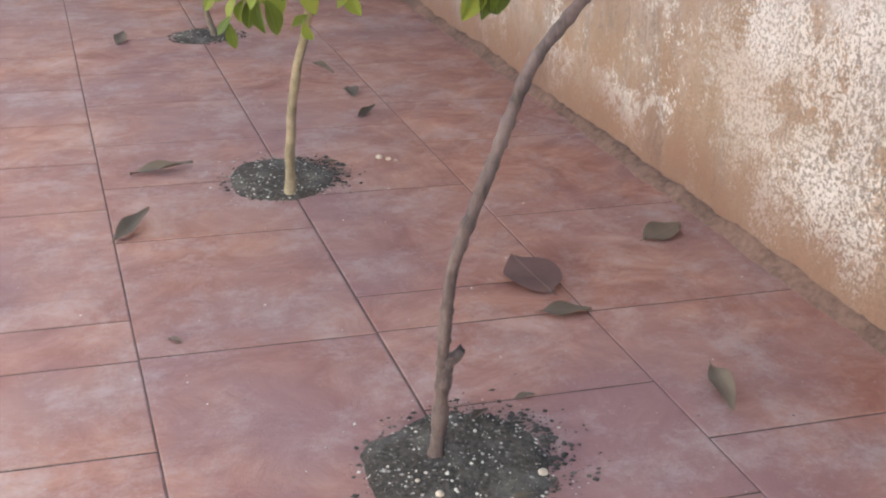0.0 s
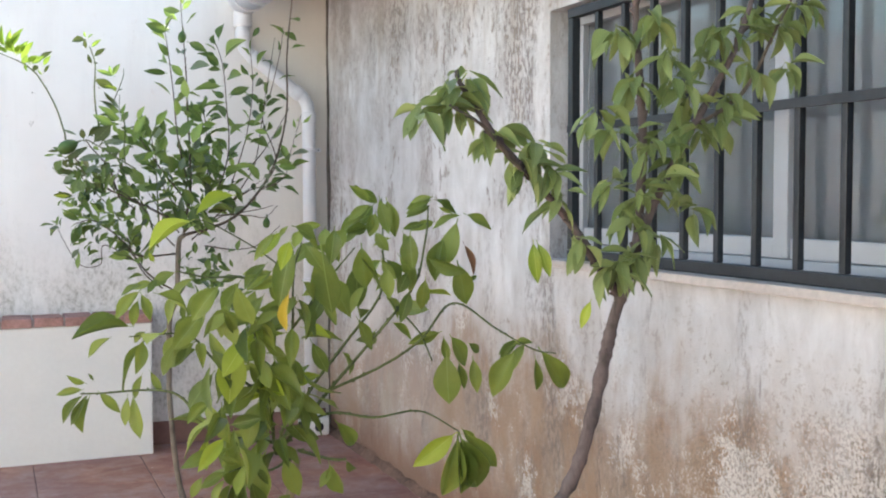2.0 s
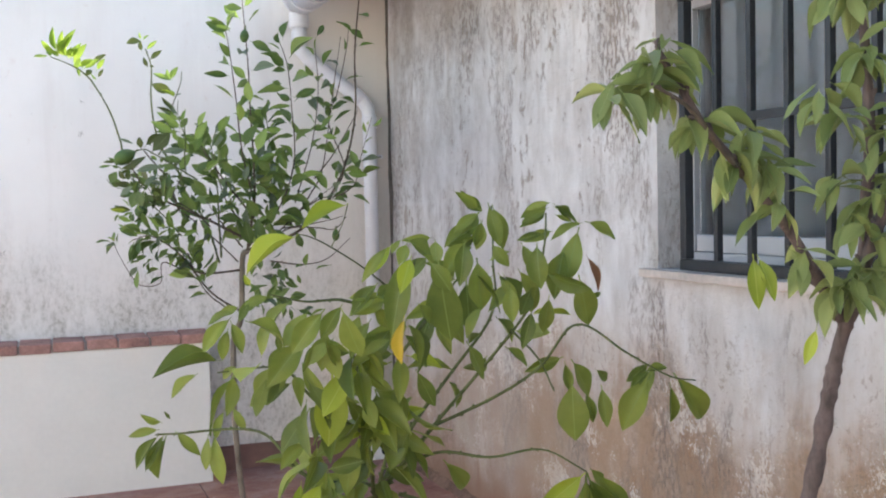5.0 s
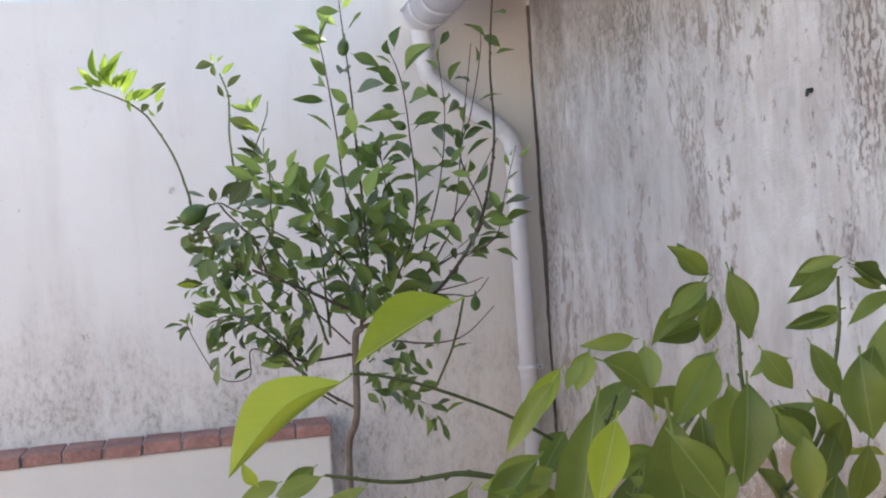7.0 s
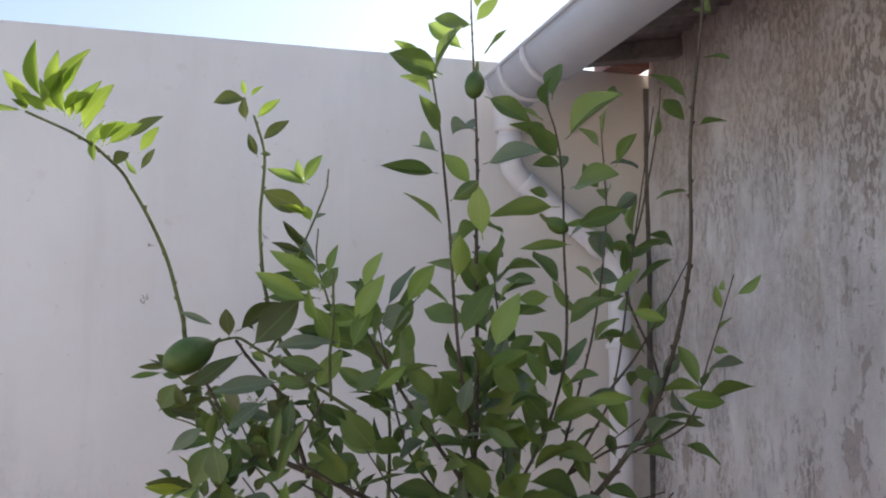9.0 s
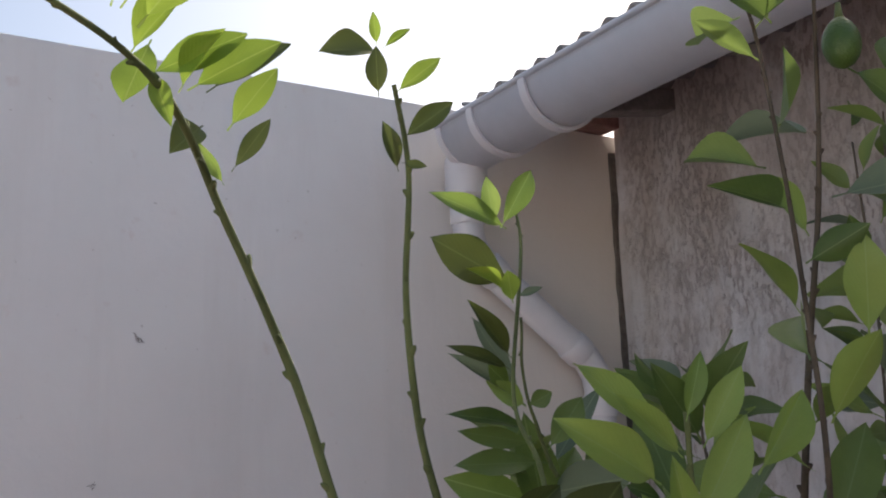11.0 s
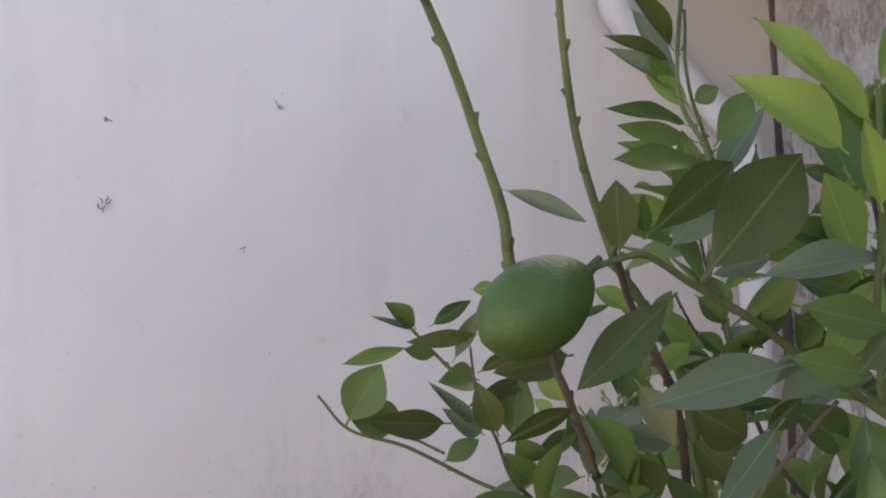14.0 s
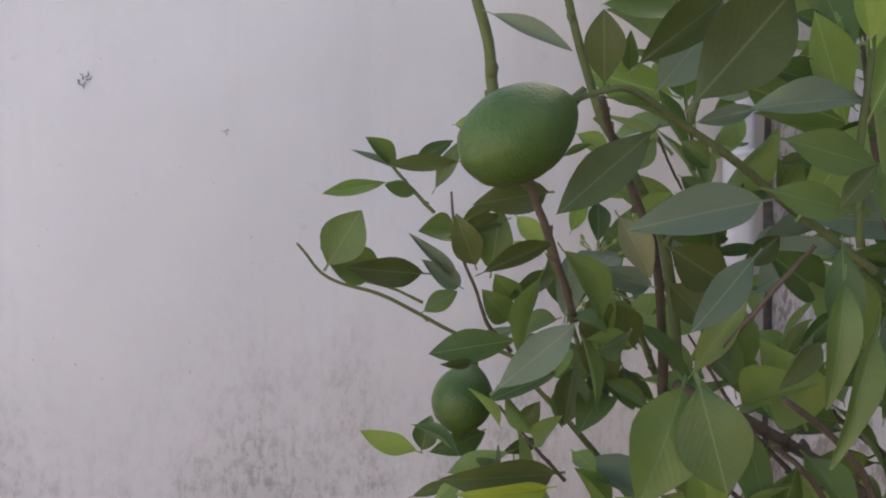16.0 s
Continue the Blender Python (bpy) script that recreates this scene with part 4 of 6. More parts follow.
limb(tree_b, "branch", [(0.631, 2.508, 1.016), (0.691, 2.422, 1.133), (0.763, 2.422, 1.214)], 0.0040, 0.0015)
limb(tree_b, "branch", [(0.696, 2.737, 0.644), (0.613, 2.677, 0.629), (0.547, 2.635, 0.655), (0.494, 2.618, 0.650)], 0.0040, 0.0015)
limb(tree_b, "branch", [(0.704, 2.737, 0.659), (0.772, 2.677, 0.643), (0.805, 2.635, 0.647)], 0.0050, 0.0030)
limb(tree_b, "branch", [(0.599, 2.635, 0.828), (0.458, 2.550, 0.935), (0.373, 2.465, 1.018), (0.233, 2.380, 1.033)], 0.0040, 0.0015)
leaves(tree_b, leaf_broad, [
    (0.879, 2.635, 1.322, 0.821, 2.625, 1.363, 0.34),
    (0.900, 2.635, 1.339, 0.923, 2.621, 1.238, 0.34),
    (0.879, 2.635, 1.318, 0.814, 2.635, 1.275, 0.34),
    (0.882, 2.635, 1.300, 0.879, 2.657, 1.236, 0.34),
    (0.873, 2.635, 1.285, 0.793, 2.652, 1.246, 0.34)])
leaves(tree_b, leaf_broad, [
    (1.019, 2.550, 1.336, 0.964, 2.566, 1.326, 0.31),
    (1.013, 2.550, 1.325, 0.943, 2.542, 1.294, 0.31),
    (1.023, 2.550, 1.334, 1.091, 2.556, 1.293, 0.31),
    (1.100, 2.550, 1.288, 1.017, 2.545, 1.271, 0.31),
    (1.106, 2.550, 1.291, 1.196, 2.540, 1.257, 0.31),
    (1.090, 2.550, 1.278, 1.044, 2.538, 1.152, 0.40),
    (1.052, 2.550, 1.234, 1.015, 2.542, 1.119, 0.43),
    (1.087, 2.550, 1.169, 1.127, 2.572, 1.042, 0.43),
    (1.002, 2.550, 1.267, 0.942, 2.568, 1.254, 0.31),
    (1.021, 2.550, 1.329, 1.092, 2.567, 1.298, 0.31),
    (1.119, 2.550, 1.107, 1.154, 2.567, 1.128, 0.31)])
leaves(tree_b, leaf_dry, [
    (1.097, 2.533, 1.218, 1.130, 2.524, 1.131, 0.21)])
leaves(tree_b, leaf_broad, [
    (0.779, 2.422, 1.225, 0.788, 2.419, 1.113, 0.47),
    (0.873, 2.422, 1.198, 0.921, 2.432, 1.128, 0.36),
    (0.837, 2.422, 1.190, 0.896, 2.437, 1.117, 0.36),
    (0.921, 2.422, 1.170, 0.907, 2.442, 1.100, 0.43),
    (0.946, 2.422, 1.139, 0.941, 2.443, 1.046, 0.36),
    (0.905, 2.422, 1.111, 0.876, 2.409, 1.029, 0.36),
    (0.828, 2.422, 1.191, 0.865, 2.431, 1.138, 0.36),
    (0.858, 2.422, 1.235, 0.811, 2.434, 1.227, 0.36),
    (0.727, 2.422, 1.223, 0.770, 2.427, 1.250, 0.36),
    (0.789, 2.422, 1.124, 0.741, 2.413, 1.069, 0.36),
    (0.715, 2.422, 1.163, 0.675, 2.426, 1.121, 0.36)])
leaves(tree_b, leaf_broad, [
    (0.566, 2.252, 1.249, 0.526, 2.239, 1.098, 0.31),
    (0.628, 2.252, 1.233, 0.657, 2.275, 1.071, 0.43),
    (0.438, 2.252, 1.153, 0.477, 2.272, 1.055, 0.47),
    (0.407, 2.252, 1.153, 0.343, 2.259, 1.077, 0.43),
    (0.530, 2.252, 1.262, 0.474, 2.248, 1.205, 0.26),
    (0.563, 2.252, 1.274, 0.644, 2.274, 1.239, 0.39),
    (0.535, 2.252, 1.245, 0.555, 2.260, 1.275, 0.39),
    (0.595, 2.252, 1.246, 0.643, 2.273, 1.213, 0.39),
    (0.584, 2.252, 1.155, 0.633, 2.272, 1.106, 0.39),
    (0.515, 2.252, 1.169, 0.456, 2.257, 1.175, 0.39),
    (0.510, 2.252, 1.196, 0.453, 2.253, 1.144, 0.39)])
leaves(tree_b, leaf_yellow, [
    (0.550, 2.227, 1.135, 0.538, 2.235, 1.043, 0.29)])
leaves(tree_b, leaf_broad, [
    (0.264, 2.363, 1.148, 0.212, 2.364, 1.135, 0.36),
    (0.258, 2.363, 1.137, 0.198, 2.353, 1.080, 0.36),
    (0.252, 2.363, 1.118, 0.236, 2.359, 1.058, 0.36),
    (0.283, 2.363, 1.129, 0.373, 2.381, 1.091, 0.36),
    (0.293, 2.363, 1.163, 0.269, 2.348, 1.130, 0.36),
    (0.256, 2.363, 1.131, 0.276, 2.348, 1.071, 0.36),
    (0.529, 2.363, 1.118, 0.482, 2.373, 1.044, 0.36),
    (0.571, 2.363, 1.077, 0.507, 2.358, 1.051, 0.36),
    (0.453, 2.363, 1.085, 0.394, 2.369, 1.036, 0.36),
    (0.432, 2.363, 1.088, 0.464, 2.366, 1.027, 0.36),
    (0.341, 2.363, 1.100, 0.349, 2.361, 1.065, 0.36)])
leaves(tree_b, leaf_broad, [
    (0.380, 2.397, 1.159, 0.324, 2.422, 1.098, 0.40),
    (0.415, 2.397, 1.140, 0.358, 2.388, 1.072, 0.40),
    (0.350, 2.397, 1.134, 0.303, 2.398, 1.063, 0.40),
    (0.405, 2.397, 1.099, 0.369, 2.389, 1.028, 0.40),
    (0.482, 2.397, 1.147, 0.435, 2.407, 1.079, 0.40),
    (0.518, 2.397, 1.128, 0.489, 2.392, 1.060, 0.40),
    (0.449, 2.397, 1.101, 0.435, 2.395, 1.017, 0.40),
    (0.507, 2.397, 1.072, 0.552, 2.412, 0.996, 0.40),
    (0.339, 2.397, 1.170, 0.289, 2.394, 1.156, 0.40),
    (0.543, 2.397, 1.147, 0.580, 2.404, 1.090, 0.40),
    (0.374, 2.397, 1.075, 0.332, 2.418, 1.027, 0.40)])
limb(tree_b, "branch", [(0.573, 2.422, 1.118), (0.485, 2.405, 1.153), (0.409, 2.397, 1.155), (0.336, 2.380, 1.173)], 0.0035, 0.0015)
leaves(tree_b, leaf_lime, [
    (0.333, 2.125, 1.293, 0.237, 2.112, 1.241, 0.34),
    (0.414, 2.108, 1.342, 0.330, 2.094, 1.309, 0.34),
    (0.266, 2.210, 1.203, 0.254, 2.203, 1.223, 0.43)])
leaves(tree_b, leaf_broad, [
    (1.045, 2.550, 0.983, 0.957, 2.566, 0.953, 0.34),
    (1.065, 2.550, 0.975, 1.123, 2.559, 0.883, 0.43),
    (1.047, 2.550, 0.972, 1.058, 2.543, 0.901, 0.34),
    (1.275, 2.550, 0.952, 1.208, 2.547, 0.913, 0.34),
    (1.291, 2.550, 0.940, 1.229, 2.541, 0.868, 0.34)])
leaves(tree_b, leaf_broad, [
    (1.020, 2.465, 0.945, 1.026, 2.468, 0.804, 0.52),
    (1.093, 2.465, 0.927, 1.101, 2.450, 0.832, 0.34),
    (1.222, 2.465, 0.939, 1.147, 2.478, 0.818, 0.43),
    (1.222, 2.465, 0.951, 1.177, 2.486, 0.908, 0.34),
    (1.273, 2.465, 0.919, 1.301, 2.489, 0.807, 0.21),
    (1.283, 2.465, 0.939, 1.386, 2.479, 0.811, 0.34),
    (1.079, 2.465, 0.963, 1.128, 2.489, 0.928, 0.34),
    (1.053, 2.465, 0.917, 1.065, 2.449, 0.846, 0.34),
    (1.202, 2.465, 0.947, 1.267, 2.460, 0.960, 0.34)])
leaves(tree_b, leaf_broad, [
    (1.054, 2.465, 0.733, 1.025, 2.489, 0.552, 0.34),
    (1.054, 2.465, 0.733, 1.124, 2.481, 0.564, 0.43),
    (1.074, 2.465, 0.732, 1.168, 2.465, 0.624, 0.34),
    (1.061, 2.465, 0.743, 1.114, 2.488, 0.687, 0.34),
    (1.051, 2.465, 0.726, 1.080, 2.474, 0.558, 0.34)])
leaves(tree_b, leaf_lime, [
    (1.051, 2.465, 0.734, 0.936, 2.483, 0.649, 0.36),
    (0.446, 2.635, 0.744, 0.437, 2.630, 0.655, 0.36),
    (0.487, 2.508, 0.994, 0.474, 2.499, 0.843, 0.47)])
leaves(tree_b, leaf_broad, [
    (0.171, 2.805, 0.851, 0.102, 2.807, 0.843, 0.31),
    (0.177, 2.805, 0.865, 0.129, 2.794, 0.887, 0.31),
    (0.195, 2.805, 0.870, 0.181, 2.804, 0.890, 0.31),
    (0.185, 2.805, 0.839, 0.155, 2.829, 0.730, 0.31),
    (0.169, 2.805, 0.840, 0.108, 2.802, 0.774, 0.31),
    (0.202, 2.805, 0.845, 0.257, 2.788, 0.787, 0.31),
    (0.288, 2.805, 0.833, 0.300, 2.790, 0.713, 0.31),
    (0.276, 2.805, 0.830, 0.265, 2.795, 0.750, 0.31),
    (0.314, 2.805, 0.883, 0.290, 2.821, 0.812, 0.31),
    (0.181, 2.805, 0.842, 0.132, 2.803, 0.762, 0.31),
    (0.331, 2.805, 0.890, 0.360, 2.800, 0.829, 0.31)])
leaves(tree_b, leaf_broad, [
    (0.482, 2.635, 0.824, 0.490, 2.622, 0.719, 0.43),
    (0.521, 2.635, 0.709, 0.533, 2.660, 0.581, 0.52),
    (0.599, 2.635, 0.835, 0.592, 2.636, 0.733, 0.39),
    (0.577, 2.635, 0.690, 0.575, 2.627, 0.553, 0.43),
    (0.637, 2.635, 0.678, 0.679, 2.621, 0.559, 0.39),
    (0.399, 2.380, 1.085, 0.323, 2.365, 1.003, 0.43),
    (0.443, 2.380, 1.083, 0.462, 2.370, 1.003, 0.43),
    (0.552, 2.380, 1.047, 0.490, 2.392, 1.024, 0.39),
    (0.731, 2.550, 1.116, 0.684, 2.539, 1.022, 0.39),
    (0.807, 2.550, 1.172, 0.808, 2.535, 1.057, 0.47),
    (0.851, 2.635, 1.338, 0.836, 2.639, 1.368, 0.39)])
leaves(tree_b, leaf_broad, [
    (0.197, 2.380, 1.035, 0.142, 2.374, 1.000, 0.36),
    (0.270, 2.380, 1.044, 0.237, 2.405, 1.017, 0.36),
    (0.609, 2.380, 1.111, 0.565, 2.368, 1.061, 0.36),
    (0.700, 2.592, 0.975, 0.747, 2.598, 0.884, 0.36),
    (0.822, 2.592, 1.029, 0.875, 2.608, 0.936, 0.36),
    (0.916, 2.592, 1.011, 0.981, 2.593, 0.963, 0.36),
    (0.761, 2.592, 0.766, 0.832, 2.617, 0.681, 0.36),
    (0.685, 2.592, 0.845, 0.641, 2.596, 0.759, 0.36),
    (0.625, 2.592, 0.949, 0.683, 2.586, 0.860, 0.36),
    (0.538, 2.592, 0.925, 0.596, 2.593, 0.850, 0.36),
    (0.775, 2.592, 1.119, 0.680, 2.577, 1.093, 0.36)])
leaves(tree_b, leaf_broad, [
    (0.494, 2.618, 0.654, 0.422, 2.619, 0.618, 0.36),
    (0.486, 2.618, 0.636, 0.441, 2.612, 0.575, 0.36),
    (0.502, 2.618, 0.627, 0.477, 2.639, 0.551, 0.36),
    (0.514, 2.618, 0.640, 0.508, 2.636, 0.530, 0.36),
    (0.545, 2.618, 0.630, 0.586, 2.622, 0.515, 0.36),
    (0.534, 2.618, 0.624, 0.535, 2.602, 0.532, 0.36),
    (0.456, 2.618, 0.574, 0.468, 2.612, 0.493, 0.36),
    (0.468, 2.618, 0.587, 0.424, 2.611, 0.536, 0.36),
    (0.523, 2.618, 0.669, 0.474, 2.610, 0.690, 0.36),
    (0.558, 2.618, 0.658, 0.596, 2.611, 0.611, 0.36),
    (0.431, 2.618, 0.649, 0.402, 2.638, 0.589, 0.36)])
leaves(tree_b, leaf_broad, [
    (0.771, 2.677, 0.636, 0.803, 2.667, 0.542, 0.43),
    (0.786, 2.677, 0.626, 0.741, 2.663, 0.573, 0.39),
    (0.818, 2.677, 0.635, 0.854, 2.700, 0.590, 0.39),
    (0.653, 2.677, 0.549, 0.682, 2.685, 0.481, 0.39),
    (0.622, 2.677, 0.522, 0.675, 2.703, 0.555, 0.39)])
near_leaves(tree_b, leaf_broad, [
    (0.896, 2.780, 1.360, 0.939, 2.760, 1.317, 0.50),
    (0.962, 2.750, 1.334, 0.983, 2.730, 1.226, 0.38),
    (0.929, 2.750, 1.317, 0.863, 2.730, 1.247, 0.45),
    (0.923, 2.720, 1.298, 0.898, 2.700, 1.229, 0.45),
    (0.896, 2.700, 1.258, 0.821, 2.680, 1.241, 0.40),
    (0.692, 2.450, 1.268, 0.630, 2.430, 1.267, 0.30),
    (0.698, 2.450, 1.265, 0.692, 2.430, 1.213, 0.60),
    (0.654, 2.500, 1.257, 0.629, 2.480, 1.218, 0.55),
    (0.664, 2.400, 1.233, 0.601, 2.380, 1.194, 0.42),
    (0.707, 2.300, 1.266, 0.650, 2.280, 1.204, 0.45),
    (0.598, 2.050, 1.278, 0.584, 2.030, 1.204, 0.42),
    (0.534, 2.050, 1.245, 0.565, 2.030, 1.193, 0.50),
    (0.806, 2.400, 1.254, 0.830, 2.380, 1.206, 0.50)])
near_leaves(tree_b, leaf_broad, [
    (0.820, 2.400, 1.183, 0.851, 2.380, 1.138, 0.42),
    (0.895, 2.450, 1.252, 0.922, 2.430, 1.184, 0.35),
    (1.040, 2.600, 1.335, 0.961, 2.580, 1.307, 0.36),
    (1.033, 2.600, 1.311, 0.963, 2.580, 1.288, 0.30),
    (1.056, 2.600, 1.323, 1.096, 2.580, 1.297, 0.34),
    (1.053, 2.600, 1.309, 1.089, 2.580, 1.290, 0.26),
    (1.047, 2.600, 1.269, 0.977, 2.580, 1.255, 0.36),
    (0.858, 2.300, 1.256, 0.851, 2.280, 1.168, 0.50),
    (0.893, 2.400, 1.157, 0.859, 2.380, 1.105, 0.50),
    (0.820, 2.350, 1.172, 0.815, 2.330, 1.099, 0.46),
    (0.559, 2.400, 1.168, 0.492, 2.380, 1.132, 0.40),
    (0.574, 2.400, 1.151, 0.507, 2.380, 1.130, 0.42),
    (0.604, 2.450, 1.180, 0.565, 2.430, 1.142, 0.50)])
near_leaves(tree_b, leaf_broad, [
    (0.666, 2.450, 1.123, 0.698, 2.430, 1.104, 0.40),
    (0.347, 2.550, 1.152, 0.304, 2.530, 1.130, 0.42),
    (0.307, 2.550, 1.138, 0.263, 2.530, 1.128, 0.40)])
near_leaves(tree_b, leaf_lime, [
    (0.571, 2.350, 1.262, 0.512, 2.330, 1.203, 0.28),
    (0.521, 2.100, 1.251, 0.493, 2.080, 1.191, 0.42)])
sprigs(tree_b, leaf_broad, [(0.599, 2.635, 0.828), (0.546, 2.508, 0.978), (0.494, 2.380, 1.075)], 20, 0.110, -0.55)
sprigs(tree_b, leaf_broad, [(0.671, 2.677, 0.831), (0.631, 2.508, 1.016), (0.590, 2.337, 1.167)], 14, 0.110, -0.55)
sprigs(tree_b, leaf_broad, [(0.631, 2.508, 1.016), (0.691, 2.422, 1.133), (0.763, 2.422, 1.214)], 6, 0.110, -0.55)
sprigs(tree_b, leaf_broad, [(0.804, 2.677, 0.930), (0.905, 2.635, 1.082), (0.910, 2.635, 1.203)], 5, 0.110, -0.55)
sprigs(tree_b, leaf_broad, [(0.884, 2.635, 0.962), (0.973, 2.575, 1.101), (0.997, 2.550, 1.221)], 5, 0.110, -0.55)
sprigs(tree_b, leaf_broad, [(0.599, 2.635, 0.828), (0.458, 2.550, 0.935), (0.373, 2.465, 1.018), (0.233, 2.380, 1.033)], 18, 0.115, -0.55)
sprigs(tree_b, leaf_broad, [(0.648, 2.762, 0.680), (0.478, 2.720, 0.732)], 14, 0.110, -0.55)
sprigs(tree_b, leaf_broad, [(0.660, 2.720, 0.809), (0.596, 2.592, 0.951)], 14, 0.125, -0.55)
sprigs(tree_b, leaf_broad, [(0.652, 2.762, 0.648), (0.648, 2.677, 0.758), (0.697, 2.635, 0.837)], 14, 0.120, -0.55)
sprigs(tree_b, leaf_broad, [(0.548, 2.635, 0.656), (0.495, 2.592, 0.756), (0.444, 2.550, 0.852)], 12, 0.120, -0.55)
# lemon tree in the corner
limb(tree_c, "trunk", [(0.708, 4.548, -0.010), (0.677, 4.548, 0.130), (0.653, 4.548, 0.329), (0.641, 4.548, 0.574), (0.646, 4.548, 0.814), (0.673, 4.505, 0.920), (0.682, 4.505, 1.134), (0.699, 4.488, 1.174)], 0.0122, 0.0104)
limb(tree_c, "branch", [(0.699, 4.488, 1.174), (0.890, 4.488, 1.235), (1.017, 4.471, 1.359), (1.091, 4.454, 1.510), (1.129, 4.437, 1.697), (1.129, 4.420, 1.934), (1.149, 4.403, 2.172), (1.161, 4.403, 2.283)], 0.0065, 0.0018, twig_brown)
limb(tree_c, "branch", [(1.017, 4.471, 1.359), (1.099, 4.505, 1.487), (1.051, 4.547, 1.672), (1.099, 4.573, 1.800), (1.147, 4.590, 1.984), (1.157, 4.590, 2.075)], 0.0029, 0.0012, twig_brown)
limb(tree_c, "branch", [(1.017, 4.471, 1.359), (1.110, 4.420, 1.416), (1.132, 4.378, 1.530), (1.170, 4.352, 1.677)], 0.0022, 0.0010, twig_brown)
limb(tree_c, "branch", [(0.699, 4.488, 1.174), (0.723, 4.454, 1.357), (0.718, 4.420, 1.515), (0.704, 4.378, 1.690), (0.692, 4.335, 1.849), (0.678, 4.309, 1.987), (0.668, 4.292, 2.102)], 0.0050, 0.0012, twig_brown)
limb(tree_c, "branch", [(0.723, 4.454, 1.357), (0.659, 4.334, 1.556), (0.638, 4.317, 1.759), (0.615, 4.317, 1.954), (0.596, 4.317, 2.013)], 0.0032, 0.0012, twig_brown)
limb(tree_c, "branch", [(0.704, 4.488, 1.187), (0.819, 4.462, 1.331), (0.876, 4.420, 1.512), (0.861, 4.378, 1.724), (0.837, 4.335, 1.875), (0.800, 4.318, 1.970)], 0.0033, 0.0013, twig_brown)
limb(tree_c, "branch", [(0.885, 4.462, 1.352), (0.969, 4.505, 1.584), (1.004, 4.522, 1.792), (0.995, 4.522, 1.990)], 0.0025, 0.0012, twig_brown)
limb(tree_c, "branch", [(0.712, 4.462, 1.312), (0.584, 4.378, 1.462), (0.495, 4.318, 1.588)], 0.0040, 0.0016, twig_brown)
limb(tree_c, "branch", [(0.478, 4.488, 1.345), (0.456, 4.479, 1.454), (0.415, 4.471, 1.520), (0.390, 4.471, 1.560), (0.362, 4.473, 1.656), (0.355, 4.474, 1.760), (0.359, 4.473, 1.865), (0.338, 4.456, 1.930)], 0.0045, 0.0021)
limb(tree_c, "branch", [(0.710, 4.488, 1.209), (0.533, 4.420, 1.300), (0.388, 4.369, 1.366)], 0.0050, 0.0042, twig_brown)
limb(tree_c, "branch", [(0.310, 4.369, 1.413), (0.269, 4.344, 1.484), (0.238, 4.335, 1.542)], 0.0024, 0.0028, twig_brown)
limb(tree_c, "branch", [(0.238, 4.335, 1.542), (0.227, 4.335, 1.593), (0.197, 4.345, 1.690), (0.146, 4.330, 1.782), (0.112, 4.290, 1.814), (0.073, 4.260, 1.836), (0.005, 4.240, 1.861)], 0.0035, 0.0018)
limb(tree_c, "branch", [(0.357, 4.318, 1.533), (0.383, 4.335, 1.572), (0.397, 4.361, 1.620), (0.406, 4.403, 1.673), (0.460, 4.460, 1.800), (0.470, 4.481, 1.850)], 0.0023, 0.0013)
limb(tree_c, "branch", [(0.736, 4.505, 1.154), (0.837, 4.488, 1.254), (0.923, 4.505, 1.326), (1.059, 4.505, 1.421)], 0.0030, 0.0011, twig_brown)
limb(tree_c, "branch", [(0.789, 4.505, 1.128), (0.909, 4.488, 1.111), (1.005, 4.462, 1.129), (1.096, 4.437, 1.210)], 0.0030, 0.0011, twig_brown)
limb(tree_c, "branch", [(0.837, 4.488, 1.254), (0.925, 4.462, 1.266), (1.021, 4.437, 1.284), (1.064, 4.420, 1.298)], 0.0030, 0.0011, twig_brown)
limb(tree_c, "branch", [(0.666, 4.505, 1.128), (0.596, 4.522, 1.205), (0.541, 4.547, 1.267), (0.521, 4.547, 1.359)], 0.0030, 0.0011, twig_brown)
limb(tree_c, "branch", [(0.684, 4.505, 1.186), (0.621, 4.573, 1.277), (0.565, 4.590, 1.364)], 0.0030, 0.0011, twig_brown)
limb(tree_c, "branch", [(0.869, 4.488, 1.268), (0.958, 4.505, 1.386), (1.011, 4.505, 1.492), (1.052, 4.505, 1.742), (1.098, 4.505, 2.012)], 0.0030, 0.0011, twig_brown)
limb(tree_c, "branch", [(0.614, 4.505, 0.954), (0.542, 4.505, 1.018), (0.468, 4.462, 1.143), (0.410, 4.420, 1.221)], 0.0030, 0.0011, twig_brown)
limb(tree_c, "branch", [(0.923, 4.505, 1.326), (1.000, 4.488, 1.369), (1.073, 4.462, 1.381), (1.111, 4.437, 1.409)], 0.0030, 0.0011, twig_brown)
limb(tree_c, "branch", [(0.976, 4.505, 1.447), (1.057, 4.488, 1.552), (1.155, 4.488, 1.714)], 0.0030, 0.0011, twig_brown)
limb(tree_c, "branch", [(0.509, 4.462, 1.068), (0.381, 4.462, 1.141), (0.365, 4.462, 1.064), (0.287, 4.462, 1.064), (0.226, 4.462, 1.165), (0.200, 4.462, 1.230)], 0.0022, 0.0010, twig_brown)
limb(tree_c, "branch", [(0.680, 4.505, 1.097), (0.512, 4.479, 1.095), (0.469, 4.462, 1.172)], 0.0043, 0.0024, twig_brown)
limb(tree_c, "branch", [(0.674, 4.505, 0.934), (0.555, 4.488, 1.019), (0.445, 4.437, 1.161), (0.339, 4.420, 1.239), (0.269, 4.420, 1.229)], 0.0043, 0.0016, twig_brown)
